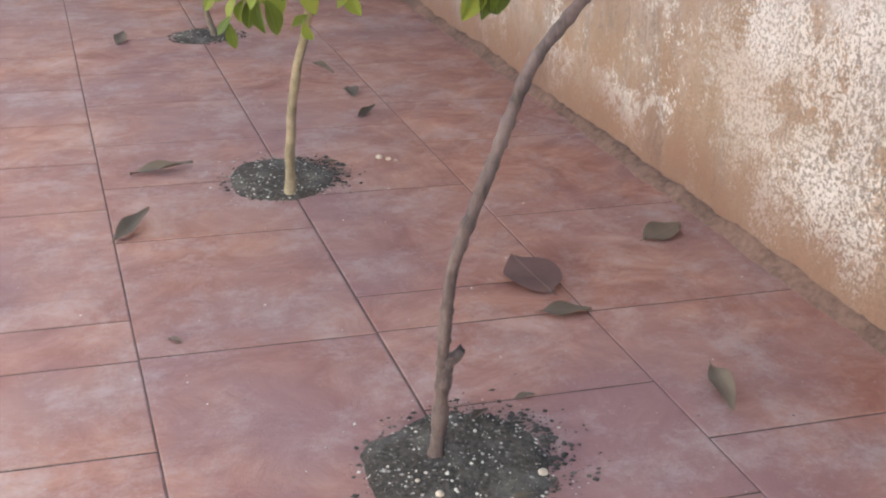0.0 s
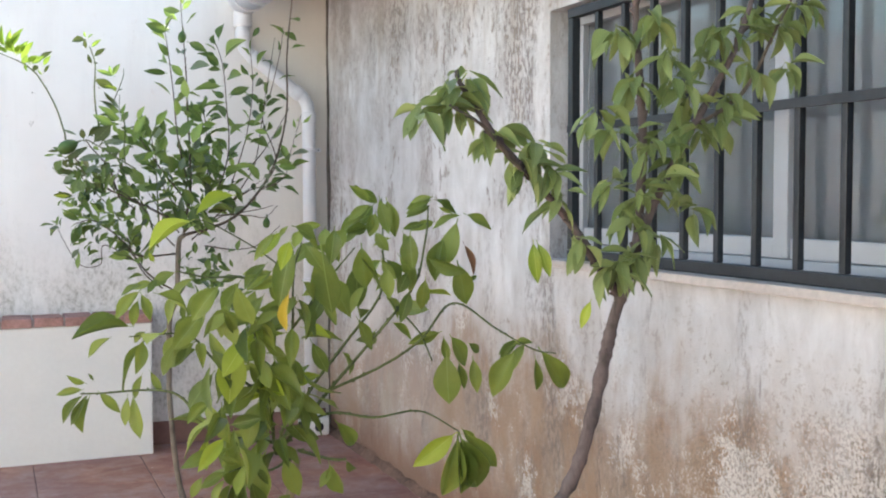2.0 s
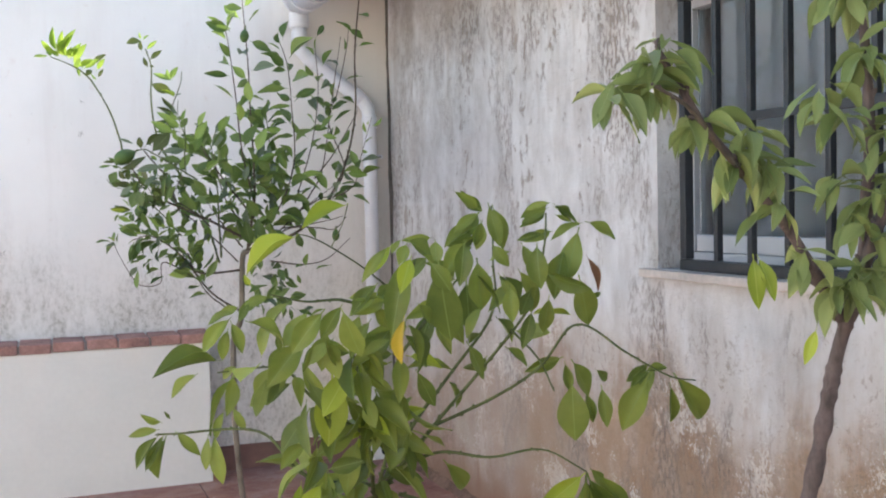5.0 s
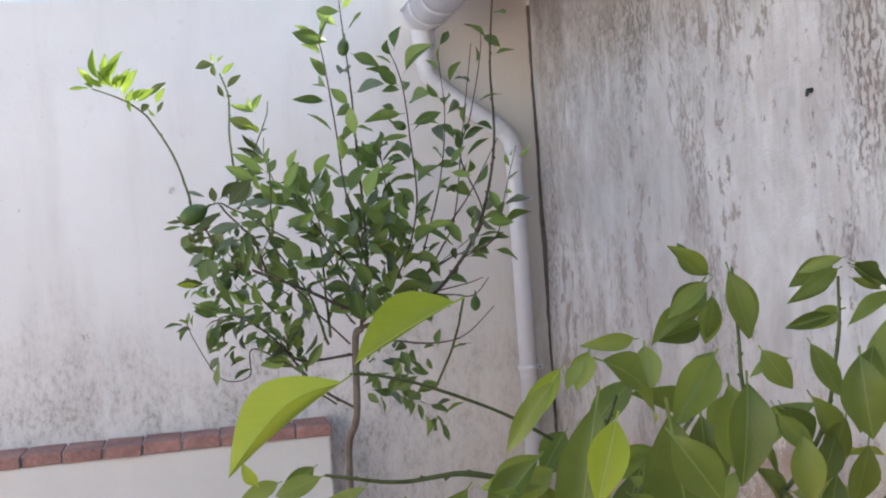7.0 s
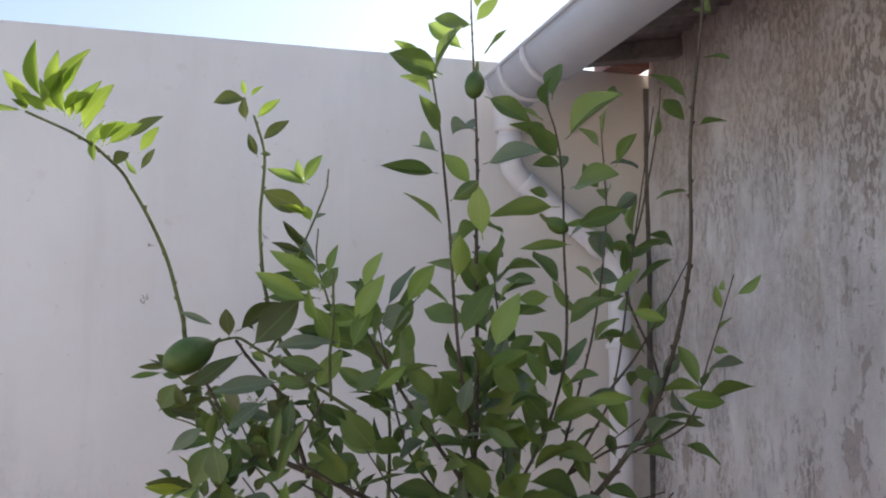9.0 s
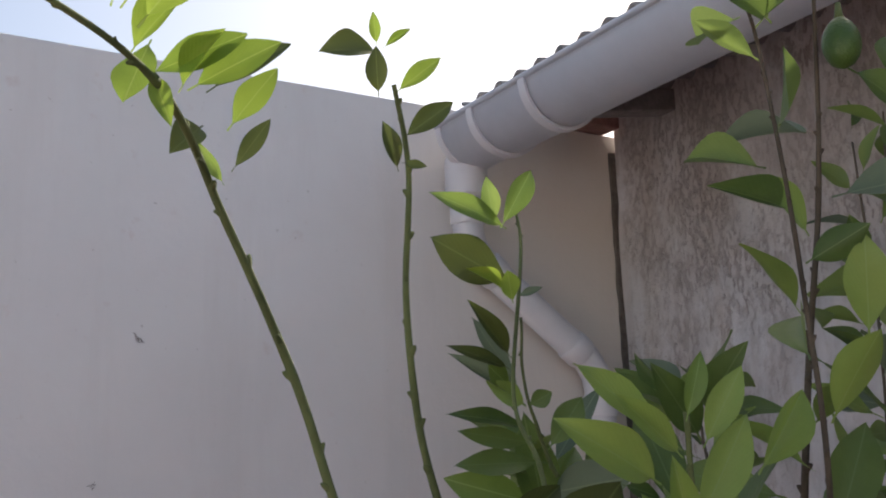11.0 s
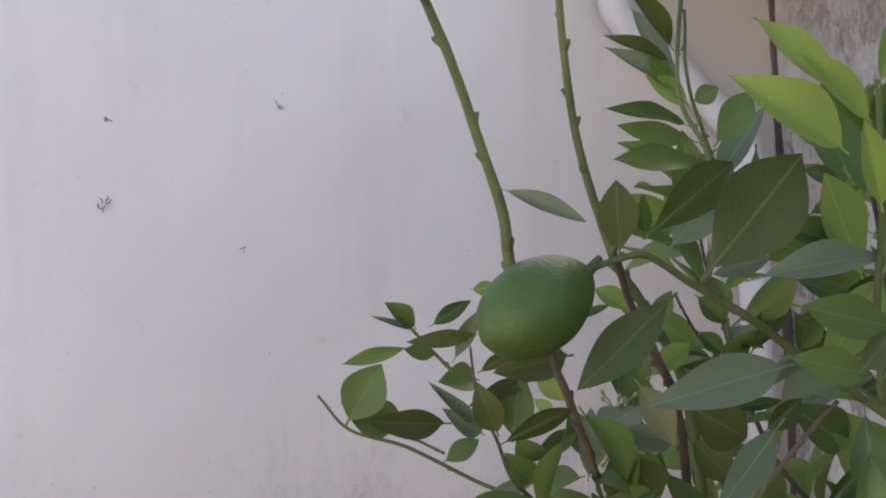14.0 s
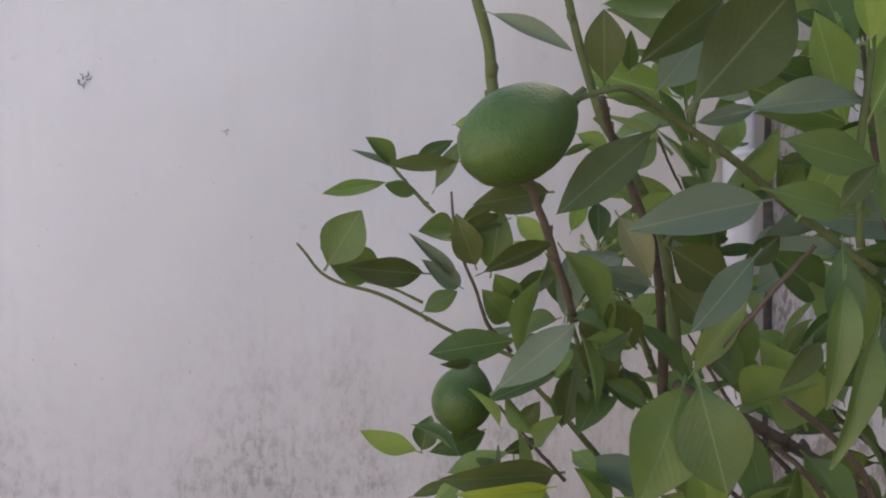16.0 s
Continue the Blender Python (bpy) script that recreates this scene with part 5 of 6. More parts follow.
limb(tree_c, "branch", [(0.762, 4.488, 1.173), (0.852, 4.462, 1.251), (0.963, 4.437, 1.254), (1.029, 4.420, 1.247), (1.080, 4.420, 1.296)], 0.0029, 0.0012, twig_brown)
limb(tree_c, "branch", [(0.728, 4.488, 1.242), (0.646, 4.590, 1.353), (0.608, 4.633, 1.522), (0.585, 4.633, 1.632)], 0.0029, 0.0012, twig_brown)
limb(tree_c, "branch", [(0.789, 4.488, 1.285), (0.827, 4.607, 1.469), (0.825, 4.633, 1.630), (0.815, 4.633, 1.718)], 0.0029, 0.0012, twig_brown)
# the branch with the large fruit, close to the open patio
limb(tree_c, "branch", [(0.275, 4.318, 1.545), (0.294, 4.315, 1.551), (0.314, 4.313, 1.552), (0.343, 4.310, 1.535), (0.378, 4.308, 1.516), (0.411, 4.305, 1.492), (0.449, 4.303, 1.468), (0.490, 4.300, 1.442)], 0.0019, 0.0030, twig_green)
limb(tree_c, "branch", [(0.310, 4.340, 1.550), (0.336, 4.364, 1.520), (0.370, 4.388, 1.484), (0.401, 4.412, 1.449), (0.425, 4.436, 1.380), (0.442, 4.460, 1.331)], 0.0022, 0.0040, twig_brown)
limb(tree_c, "branch", [(0.444, 4.260, 1.652), (0.446, 4.263, 1.575), (0.442, 4.267, 1.518), (0.447, 4.270, 1.460)], 0.0020, 0.0026)
limb(tree_c, "branch", [(0.197, 4.600, 1.456), (0.218, 4.584, 1.429), (0.259, 4.568, 1.414), (0.313, 4.552, 1.383), (0.351, 4.536, 1.366), (0.379, 4.520, 1.348)], 0.0011, 0.0020)
limb(tree_c, "branch", [(0.238, 4.580, 1.428), (0.261, 4.560, 1.421), (0.278, 4.540, 1.411)], 0.0010, 0.0012)
limb(tree_c, "branch", [(0.214, 4.440, 1.512), (0.226, 4.440, 1.499), (0.244, 4.440, 1.481)], 0.0010, 0.0014)
limb(tree_c, "branch", [(0.275, 4.480, 1.495), (0.281, 4.485, 1.462), (0.299, 4.490, 1.423), (0.312, 4.495, 1.396), (0.333, 4.500, 1.375)], 0.0008, 0.0018, twig_brown)
limb(tree_c, "branch", [(0.440, 4.300, 1.460), (0.426, 4.320, 1.432), (0.410, 4.340, 1.400), (0.406, 4.360, 1.377)], 0.0015, 0.0018, twig_brown)
limb(tree_c, "branch", [(0.356, 4.520, 1.351), (0.393, 4.513, 1.312), (0.431, 4.507, 1.264), (0.454, 4.500, 1.236)], 0.0020, 0.0030, twig_green)
limb(tree_c, "branch", [(0.398, 4.280, 1.371), (0.454, 4.300, 1.340), (0.507, 4.320, 1.299), (0.536, 4.340, 1.272)], 0.0020, 0.0028, twig_brown)
limb(tree_c, "branch", [(0.408, 4.300, 1.338), (0.450, 4.320, 1.314), (0.489, 4.340, 1.284)], 0.0016, 0.0022, twig_brown)
limb(tree_c, "branch", [(0.343, 4.540, 1.326), (0.362, 4.530, 1.301), (0.392, 4.520, 1.265)], 0.0012, 0.0016, twig_brown)
limb(tree_c, "branch", [(0.366, 4.360, 1.528), (0.389, 4.380, 1.512), (0.414, 4.400, 1.496)], 0.0009, 0.0009, twig_brown)
limb(tree_c, "branch", [(0.303, 4.400, 1.477), (0.314, 4.407, 1.450), (0.329, 4.413, 1.417), (0.345, 4.420, 1.384)], 0.0012, 0.0015, twig_green)
limb(tree_c, "branch", [(0.449, 4.450, 1.742), (0.447, 4.447, 1.690), (0.458, 4.445, 1.649), (0.465, 4.443, 1.627), (0.471, 4.440, 1.612)], 0.0012, 0.0018)
near_leaves(tree_c, leaf_olive, [
    (0.299, 4.320, 1.552, 0.291, 4.308, 1.596, 0.53),
    (0.309, 4.310, 1.562, 0.370, 4.298, 1.609, 0.34),
    (0.326, 4.280, 1.537, 0.394, 4.268, 1.609, 0.50),
    (0.317, 4.290, 1.531, 0.244, 4.278, 1.483, 0.30),
    (0.407, 4.300, 1.509, 0.425, 4.288, 1.516, 0.30),
    (0.289, 4.360, 1.494, 0.235, 4.348, 1.489, 0.42),
    (0.219, 4.340, 1.511, 0.168, 4.328, 1.509, 0.19),
    (0.308, 4.540, 1.470, 0.334, 4.528, 1.485, 0.34),
    (0.289, 4.550, 1.432, 0.222, 4.538, 1.438, 0.34),
    (0.241, 4.370, 1.447, 0.223, 4.358, 1.478, 0.50),
    (0.230, 4.350, 1.445, 0.276, 4.338, 1.465, 0.25),
    (0.356, 4.340, 1.461, 0.394, 4.328, 1.436, 0.66),
    (0.371, 4.360, 1.437, 0.398, 4.348, 1.408, 0.62)])
near_leaves(tree_c, leaf_olive, [
    (0.365, 4.280, 1.449, 0.384, 4.268, 1.468, 0.50),
    (0.350, 4.420, 1.409, 0.363, 4.408, 1.357, 0.50),
    (0.378, 4.420, 1.375, 0.380, 4.408, 1.343, 0.60),
    (0.328, 4.400, 1.381, 0.313, 4.388, 1.343, 0.55),
    (0.354, 4.410, 1.378, 0.339, 4.398, 1.340, 0.42),
    (0.365, 4.550, 1.301, 0.379, 4.538, 1.326, 0.55),
    (0.347, 4.550, 1.284, 0.383, 4.538, 1.295, 0.30),
    (0.261, 4.300, 1.338, 0.186, 4.288, 1.343, 0.32),
    (0.268, 4.550, 1.258, 0.304, 4.538, 1.271, 0.25),
    (0.391, 4.240, 1.412, 0.354, 4.228, 1.391, 0.30),
    (0.398, 4.240, 1.482, 0.416, 4.228, 1.508, 0.42),
    (0.391, 4.420, 1.383, 0.360, 4.408, 1.416, 0.60),
    (0.367, 4.420, 1.384, 0.344, 4.408, 1.420, 0.70)])
near_leaves(tree_c, leaf_olive, [
    (0.139, 4.330, 1.848, 0.189, 4.318, 1.888, 0.33),
    (0.159, 4.340, 1.803, 0.180, 4.328, 1.837, 0.30),
    (0.144, 4.350, 1.834, 0.121, 4.338, 1.812, 0.62),
    (0.431, 4.440, 1.707, 0.387, 4.428, 1.749, 0.25),
    (0.429, 4.440, 1.698, 0.372, 4.428, 1.715, 0.19),
    (0.436, 4.440, 1.767, 0.354, 4.428, 1.797, 0.42),
    (0.254, 4.400, 1.387, 0.229, 4.388, 1.387, 0.25),
    (0.270, 4.380, 1.478, 0.224, 4.368, 1.469, 0.25),
    (0.316, 4.400, 1.443, 0.274, 4.388, 1.428, 0.30),
    (0.326, 4.460, 1.958, 0.272, 4.448, 1.949, 0.50),
    (0.352, 4.470, 1.889, 0.397, 4.458, 1.927, 0.34),
    (0.348, 4.470, 1.861, 0.330, 4.458, 1.898, 0.36),
    (0.351, 4.470, 1.869, 0.368, 4.458, 1.865, 0.40)])
near_leaves(tree_c, leaf_olive, [
    (0.326, 4.460, 1.919, 0.317, 4.448, 1.957, 0.45)])
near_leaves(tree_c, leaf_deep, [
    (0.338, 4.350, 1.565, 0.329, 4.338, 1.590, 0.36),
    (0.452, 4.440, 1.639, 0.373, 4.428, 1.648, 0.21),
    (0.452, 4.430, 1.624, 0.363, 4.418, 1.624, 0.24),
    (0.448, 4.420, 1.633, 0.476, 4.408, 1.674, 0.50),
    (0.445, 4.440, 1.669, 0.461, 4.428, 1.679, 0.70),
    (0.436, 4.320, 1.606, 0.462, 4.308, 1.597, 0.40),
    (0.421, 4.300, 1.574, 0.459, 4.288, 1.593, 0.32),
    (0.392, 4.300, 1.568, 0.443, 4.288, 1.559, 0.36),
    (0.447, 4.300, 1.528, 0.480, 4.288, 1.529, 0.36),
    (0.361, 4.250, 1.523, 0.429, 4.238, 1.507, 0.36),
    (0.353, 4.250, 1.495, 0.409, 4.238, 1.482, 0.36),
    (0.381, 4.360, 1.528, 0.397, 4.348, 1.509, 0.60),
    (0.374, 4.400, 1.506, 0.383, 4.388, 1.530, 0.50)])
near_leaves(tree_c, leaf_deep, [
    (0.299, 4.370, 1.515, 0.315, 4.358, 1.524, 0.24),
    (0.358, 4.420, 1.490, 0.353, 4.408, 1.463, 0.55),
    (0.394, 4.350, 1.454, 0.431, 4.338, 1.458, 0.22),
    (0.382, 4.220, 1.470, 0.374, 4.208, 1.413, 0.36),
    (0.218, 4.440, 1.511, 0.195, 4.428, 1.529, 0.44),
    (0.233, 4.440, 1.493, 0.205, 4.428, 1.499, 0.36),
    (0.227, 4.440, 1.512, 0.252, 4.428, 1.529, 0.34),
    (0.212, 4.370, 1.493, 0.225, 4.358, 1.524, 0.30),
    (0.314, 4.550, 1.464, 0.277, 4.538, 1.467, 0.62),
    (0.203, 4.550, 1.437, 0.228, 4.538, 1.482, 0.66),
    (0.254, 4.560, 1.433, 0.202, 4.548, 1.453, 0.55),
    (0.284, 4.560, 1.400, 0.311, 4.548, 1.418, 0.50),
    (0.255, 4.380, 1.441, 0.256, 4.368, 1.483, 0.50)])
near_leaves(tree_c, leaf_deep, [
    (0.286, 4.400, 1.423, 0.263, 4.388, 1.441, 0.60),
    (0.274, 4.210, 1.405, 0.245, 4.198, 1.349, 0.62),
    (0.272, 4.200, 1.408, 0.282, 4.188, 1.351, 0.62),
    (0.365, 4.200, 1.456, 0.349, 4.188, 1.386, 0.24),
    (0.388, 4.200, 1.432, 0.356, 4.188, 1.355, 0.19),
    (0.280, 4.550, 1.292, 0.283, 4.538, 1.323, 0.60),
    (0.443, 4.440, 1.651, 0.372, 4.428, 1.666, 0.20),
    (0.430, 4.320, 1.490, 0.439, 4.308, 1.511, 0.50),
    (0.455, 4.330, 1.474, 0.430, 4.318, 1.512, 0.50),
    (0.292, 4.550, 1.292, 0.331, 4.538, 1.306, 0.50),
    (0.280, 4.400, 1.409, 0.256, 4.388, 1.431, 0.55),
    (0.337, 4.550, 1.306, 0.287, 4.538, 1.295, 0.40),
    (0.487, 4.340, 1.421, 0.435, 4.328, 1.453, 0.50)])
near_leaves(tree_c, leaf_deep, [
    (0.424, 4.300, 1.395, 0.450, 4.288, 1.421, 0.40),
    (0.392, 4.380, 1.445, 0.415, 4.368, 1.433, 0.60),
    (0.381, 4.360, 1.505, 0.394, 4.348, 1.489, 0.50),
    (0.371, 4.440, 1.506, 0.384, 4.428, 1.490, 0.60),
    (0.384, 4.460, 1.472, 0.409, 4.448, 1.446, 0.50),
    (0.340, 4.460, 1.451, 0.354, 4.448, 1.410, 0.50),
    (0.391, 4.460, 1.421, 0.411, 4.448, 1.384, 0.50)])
near_leaves(tree_c, leaf_pale, [
    (0.369, 4.370, 1.557, 0.402, 4.358, 1.598, 0.55),
    (0.405, 4.380, 1.539, 0.454, 4.368, 1.551, 0.26),
    (0.349, 4.270, 1.536, 0.453, 4.258, 1.556, 0.20),
    (0.372, 4.260, 1.489, 0.271, 4.248, 1.476, 0.27),
    (0.457, 4.460, 1.671, 0.385, 4.448, 1.711, 0.20),
    (0.452, 4.460, 1.683, 0.402, 4.448, 1.740, 0.24),
    (0.217, 4.440, 1.510, 0.185, 4.428, 1.521, 0.12),
    (0.407, 4.400, 1.494, 0.432, 4.388, 1.485, 0.20),
    (0.346, 4.240, 1.463, 0.293, 4.228, 1.423, 0.30),
    (0.327, 4.570, 1.417, 0.288, 4.558, 1.441, 0.36),
    (0.325, 4.570, 1.424, 0.277, 4.558, 1.462, 0.18),
    (0.292, 4.530, 1.371, 0.349, 4.518, 1.391, 0.21),
    (0.214, 4.300, 1.385, 0.261, 4.288, 1.422, 0.36)])
near_leaves(tree_c, leaf_pale, [
    (0.379, 4.380, 1.430, 0.324, 4.368, 1.444, 0.30),
    (0.220, 4.320, 1.593, 0.272, 4.308, 1.573, 0.19),
    (0.419, 4.300, 1.387, 0.429, 4.288, 1.407, 0.20),
    (0.439, 4.440, 1.757, 0.457, 4.428, 1.766, 0.30)])
near_leaves(tree_c, leaf_young, [
    (0.409, 4.250, 1.606, 0.329, 4.238, 1.645, 0.33),
    (0.438, 4.260, 1.627, 0.348, 4.248, 1.681, 0.23),
    (0.429, 4.250, 1.622, 0.370, 4.238, 1.661, 0.26),
    (0.434, 4.250, 1.645, 0.443, 4.238, 1.690, 0.31),
    (0.422, 4.240, 1.572, 0.401, 4.228, 1.621, 0.33),
    (0.339, 4.420, 1.535, 0.362, 4.408, 1.520, 0.50),
    (0.293, 4.420, 1.480, 0.310, 4.408, 1.460, 0.50),
    (0.336, 4.420, 1.465, 0.342, 4.408, 1.494, 0.36),
    (0.382, 4.420, 1.469, 0.412, 4.408, 1.494, 0.42),
    (0.206, 4.420, 1.501, 0.157, 4.408, 1.494, 0.20),
    (0.239, 4.400, 1.536, 0.254, 4.388, 1.537, 0.50),
    (0.282, 4.550, 1.292, 0.227, 4.538, 1.316, 0.30),
    (0.450, 4.450, 1.669, 0.411, 4.438, 1.687, 0.42)])
near_leaves(tree_c, leaf_young, [
    (0.432, 4.440, 1.814, 0.362, 4.428, 1.837, 0.26),
    (0.419, 4.430, 1.811, 0.447, 4.418, 1.863, 0.34),
    (0.420, 4.440, 1.816, 0.407, 4.428, 1.852, 0.40),
    (0.158, 4.350, 1.797, 0.137, 4.338, 1.818, 0.26),
    (0.436, 4.450, 1.684, 0.408, 4.438, 1.700, 0.50),
    (0.291, 4.420, 1.463, 0.301, 4.408, 1.452, 0.50)])
near_leaves(tree_c, leaf_sunlit, [
    (0.156, 4.340, 1.829, 0.184, 4.328, 1.872, 0.42),
    (0.105, 4.330, 1.876, 0.086, 4.318, 1.831, 0.55),
    (0.435, 4.440, 1.752, 0.423, 4.428, 1.776, 0.60),
    (0.427, 4.440, 1.762, 0.388, 4.428, 1.776, 0.30),
    (0.341, 4.460, 1.924, 0.380, 4.448, 1.960, 0.30),
    (0.330, 4.460, 1.961, 0.351, 4.448, 1.980, 0.25),
    (0.325, 4.460, 1.963, 0.316, 4.448, 1.986, 0.36)])
near_leaves(tree_c, leaf_lime, [
    (0.244, 4.280, 1.337, 0.185, 4.268, 1.340, 0.27)])
near_leaves(tree_c, leaf_blotched, [
    (0.293, 4.300, 1.483, 0.313, 4.288, 1.446, 0.46)])
limb(tree_c, "branch", [(0.678, 4.309, 1.987), (0.668, 4.292, 2.102), (0.664, 4.285, 2.138)], 0.0015, 0.0009, twig_brown)
near_leaves(tree_c, leaf_lemon, [
    (0.672, 4.290, 2.063, 0.601, 4.270, 2.062, 0.40),
    (0.691, 4.290, 1.947, 0.765, 4.270, 1.911, 0.40),
    (0.625, 4.310, 1.983, 0.537, 4.290, 2.007, 0.46),
    (0.619, 4.310, 1.820, 0.525, 4.290, 1.825, 0.26),
    (0.822, 4.300, 1.854, 0.763, 4.280, 1.900, 0.45),
    (0.828, 4.300, 1.843, 0.773, 4.280, 1.841, 0.40),
    (0.854, 4.320, 1.745, 0.939, 4.300, 1.777, 0.36),
    (0.851, 4.320, 1.715, 0.762, 4.300, 1.708, 0.20),
    (0.812, 4.320, 1.794, 0.777, 4.300, 1.801, 0.50),
    (0.770, 4.340, 1.468, 0.715, 4.320, 1.512, 0.50)])
near_leaves(tree_c, leaf_lemon, [
    (0.532, 4.340, 1.379, 0.467, 4.320, 1.443, 0.50),
    (0.492, 4.360, 1.327, 0.438, 4.340, 1.392, 0.50),
    (0.720, 4.360, 1.297, 0.673, 4.340, 1.364, 0.50),
    (0.734, 4.340, 1.193, 0.704, 4.320, 1.291, 0.45),
    (0.685, 4.340, 1.195, 0.661, 4.320, 1.287, 0.50),
    (0.806, 4.340, 1.190, 0.747, 4.320, 1.258, 0.40),
    (0.886, 4.360, 1.178, 0.858, 4.340, 1.235, 0.45),
    (0.635, 4.360, 1.460, 0.578, 4.340, 1.515, 0.40),
    (0.819, 4.340, 1.424, 0.769, 4.320, 1.468, 0.45)])
near_leaves(tree_c, leaf_young, [
    (0.672, 4.290, 2.066, 0.707, 4.270, 2.108, 0.42),
    (0.691, 4.300, 1.714, 0.675, 4.280, 1.798, 0.45),
    (0.496, 4.300, 1.629, 0.521, 4.280, 1.687, 0.36),
    (0.482, 4.300, 1.572, 0.525, 4.280, 1.653, 0.34),
    (0.466, 4.300, 1.531, 0.421, 4.280, 1.599, 0.40),
    (0.481, 4.300, 1.536, 0.505, 4.280, 1.607, 0.38),
    (0.570, 4.320, 1.609, 0.611, 4.300, 1.673, 0.40),
    (0.703, 4.280, 1.537, 0.733, 4.260, 1.629, 0.42),
    (0.807, 4.300, 1.626, 0.746, 4.280, 1.620, 0.40),
    (0.424, 4.300, 1.475, 0.463, 4.280, 1.535, 0.42),
    (0.517, 4.300, 1.473, 0.561, 4.280, 1.513, 0.40),
    (0.386, 4.360, 1.269, 0.323, 4.340, 1.304, 0.30),
    (0.412, 4.360, 1.257, 0.385, 4.340, 1.332, 0.32)])
near_leaves(tree_c, leaf_young, [
    (0.438, 4.360, 1.236, 0.488, 4.340, 1.261, 0.35),
    (0.963, 4.340, 1.608, 1.020, 4.320, 1.595, 0.35),
    (0.877, 4.340, 1.461, 0.962, 4.320, 1.464, 0.26),
    (1.061, 4.360, 1.463, 1.146, 4.340, 1.456, 0.36)])
near_leaves(tree_c, leaf_sunlit, [
    (0.001, 4.250, 1.865, -0.050, 4.220, 1.859, 0.20),
    (0.015, 4.250, 1.873, -0.024, 4.220, 1.911, 0.30),
    (0.017, 4.250, 1.868, -0.011, 4.220, 1.896, 0.40),
    (0.024, 4.250, 1.878, 0.012, 4.220, 1.958, 0.25),
    (0.038, 4.250, 1.880, 0.040, 4.220, 1.944, 0.30),
    (0.043, 4.250, 1.888, 0.083, 4.220, 1.953, 0.24),
    (0.048, 4.250, 1.884, 0.078, 4.220, 1.939, 0.24),
    (0.048, 4.250, 1.865, 0.021, 4.220, 1.898, 0.34),
    (0.057, 4.250, 1.859, 0.049, 4.220, 1.913, 0.34),
    (0.067, 4.250, 1.855, 0.097, 4.220, 1.908, 0.30),
    (0.076, 4.250, 1.846, 0.114, 4.220, 1.905, 0.40),
    (0.062, 4.250, 1.855, 0.067, 4.220, 1.890, 0.40)])
near_leaves(tree_c, leaf_sunlit, [
    (0.079, 4.280, 1.842, 0.104, 4.260, 1.884, 0.40),
    (0.088, 4.280, 1.832, 0.139, 4.260, 1.860, 0.34),
    (0.112, 4.280, 1.828, 0.159, 4.260, 1.860, 0.36),
    (0.092, 4.280, 1.836, 0.097, 4.260, 1.801, 0.30),
    (0.107, 4.280, 1.826, 0.124, 4.260, 1.861, 0.35),
    (0.034, 4.250, 1.865, 0.005, 4.220, 1.881, 0.35),
    (0.029, 4.250, 1.872, 0.053, 4.220, 1.923, 0.30),
    (0.008, 4.250, 1.867, -0.009, 4.220, 1.872, 0.30),
    (0.054, 4.250, 1.866, 0.090, 4.220, 1.890, 0.35)])
# fruit
lemon(tree_c, (0.275, 4.319, 1.544), (0.204, 4.309, 1.508), 0.335)
lemon(tree_c, (0.325, 4.549, 1.358), (0.302, 4.539, 1.309), 0.440)
lemon(tree_c, (0.674, 4.28, 1.985), (0.666, 4.275, 1.937))
lemon(tree_c, (0.800, 4.301, 1.752), (0.834, 4.292, 1.733))
lemon(tree_c, (1.035, 4.420, 1.245), (1.030, 4.412, 1.201))
def bud_cluster(tree, centre, count, seed):
    """A spray of thin stalks with small closed buds."""
    g = random.Random(seed)
    bm = bmesh.new()
    o = Vector(centre) - tree.location
    for k in range(count):
        d = Vector((g.uniform(-1, 1), g.uniform(-0.8, 0.4), g.uniform(-0.5, 1))).normalized()
        size = g.uniform(0.010, 0.020)
        mid = o + d * size * 0.5 + Vector((0, 0, 0.003))
        end = o + d * size
        tube_bm([o, mid, end], [0.0007, 0.0005, 0.0006], 5, bm)
        tube_bm([end, end + d * 0.0012, end + d * 0.003, end + d * 0.0048], [0.0006, 0.0014, 0.0013, 0.0003], 6, bm)
    part("flower_buds", bm, bud_green, tree, "pale green closed flower buds", True)


bud_cluster(tree_c, (0.350, 4.410, 1.446), 16, 4)
bud_cluster(tree_c, (0.356, 4.410, 1.425), 12, 8)
# inner twigs behind the large fruit, each with its own leaves, their shade partly put into the darker leaf colour
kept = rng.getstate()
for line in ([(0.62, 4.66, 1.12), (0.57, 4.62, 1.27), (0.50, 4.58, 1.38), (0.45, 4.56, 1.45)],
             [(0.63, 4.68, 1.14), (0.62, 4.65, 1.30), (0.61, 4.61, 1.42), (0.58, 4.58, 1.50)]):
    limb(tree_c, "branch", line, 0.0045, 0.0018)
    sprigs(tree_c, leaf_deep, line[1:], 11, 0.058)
rng.setstate(kept)
# the rest of the crown
sprigs(tree_c, leaf_lemon, [(0.374, 4.420, 1.352), (0.327, 4.403, 1.389), (0.295, 4.386, 1.422)], 9, 0.060)
sprigs(tree_c, leaf_lemon, [(0.718, 4.420, 1.515), (0.704, 4.378, 1.690), (0.692, 4.335, 1.849), (0.678, 4.309, 1.987), (0.668, 4.292, 2.102)], 11, 0.094)
sprigs(tree_c, leaf_lemon, [(0.659, 4.334, 1.556), (0.638, 4.317, 1.759), (0.615, 4.317, 1.954), (0.596, 4.317, 2.013)], 14, 0.099)
sprigs(tree_c, leaf_lemon, [(0.876, 4.420, 1.512), (0.861, 4.378, 1.724), (0.837, 4.335, 1.875), (0.800, 4.318, 1.970)], 13, 0.106)
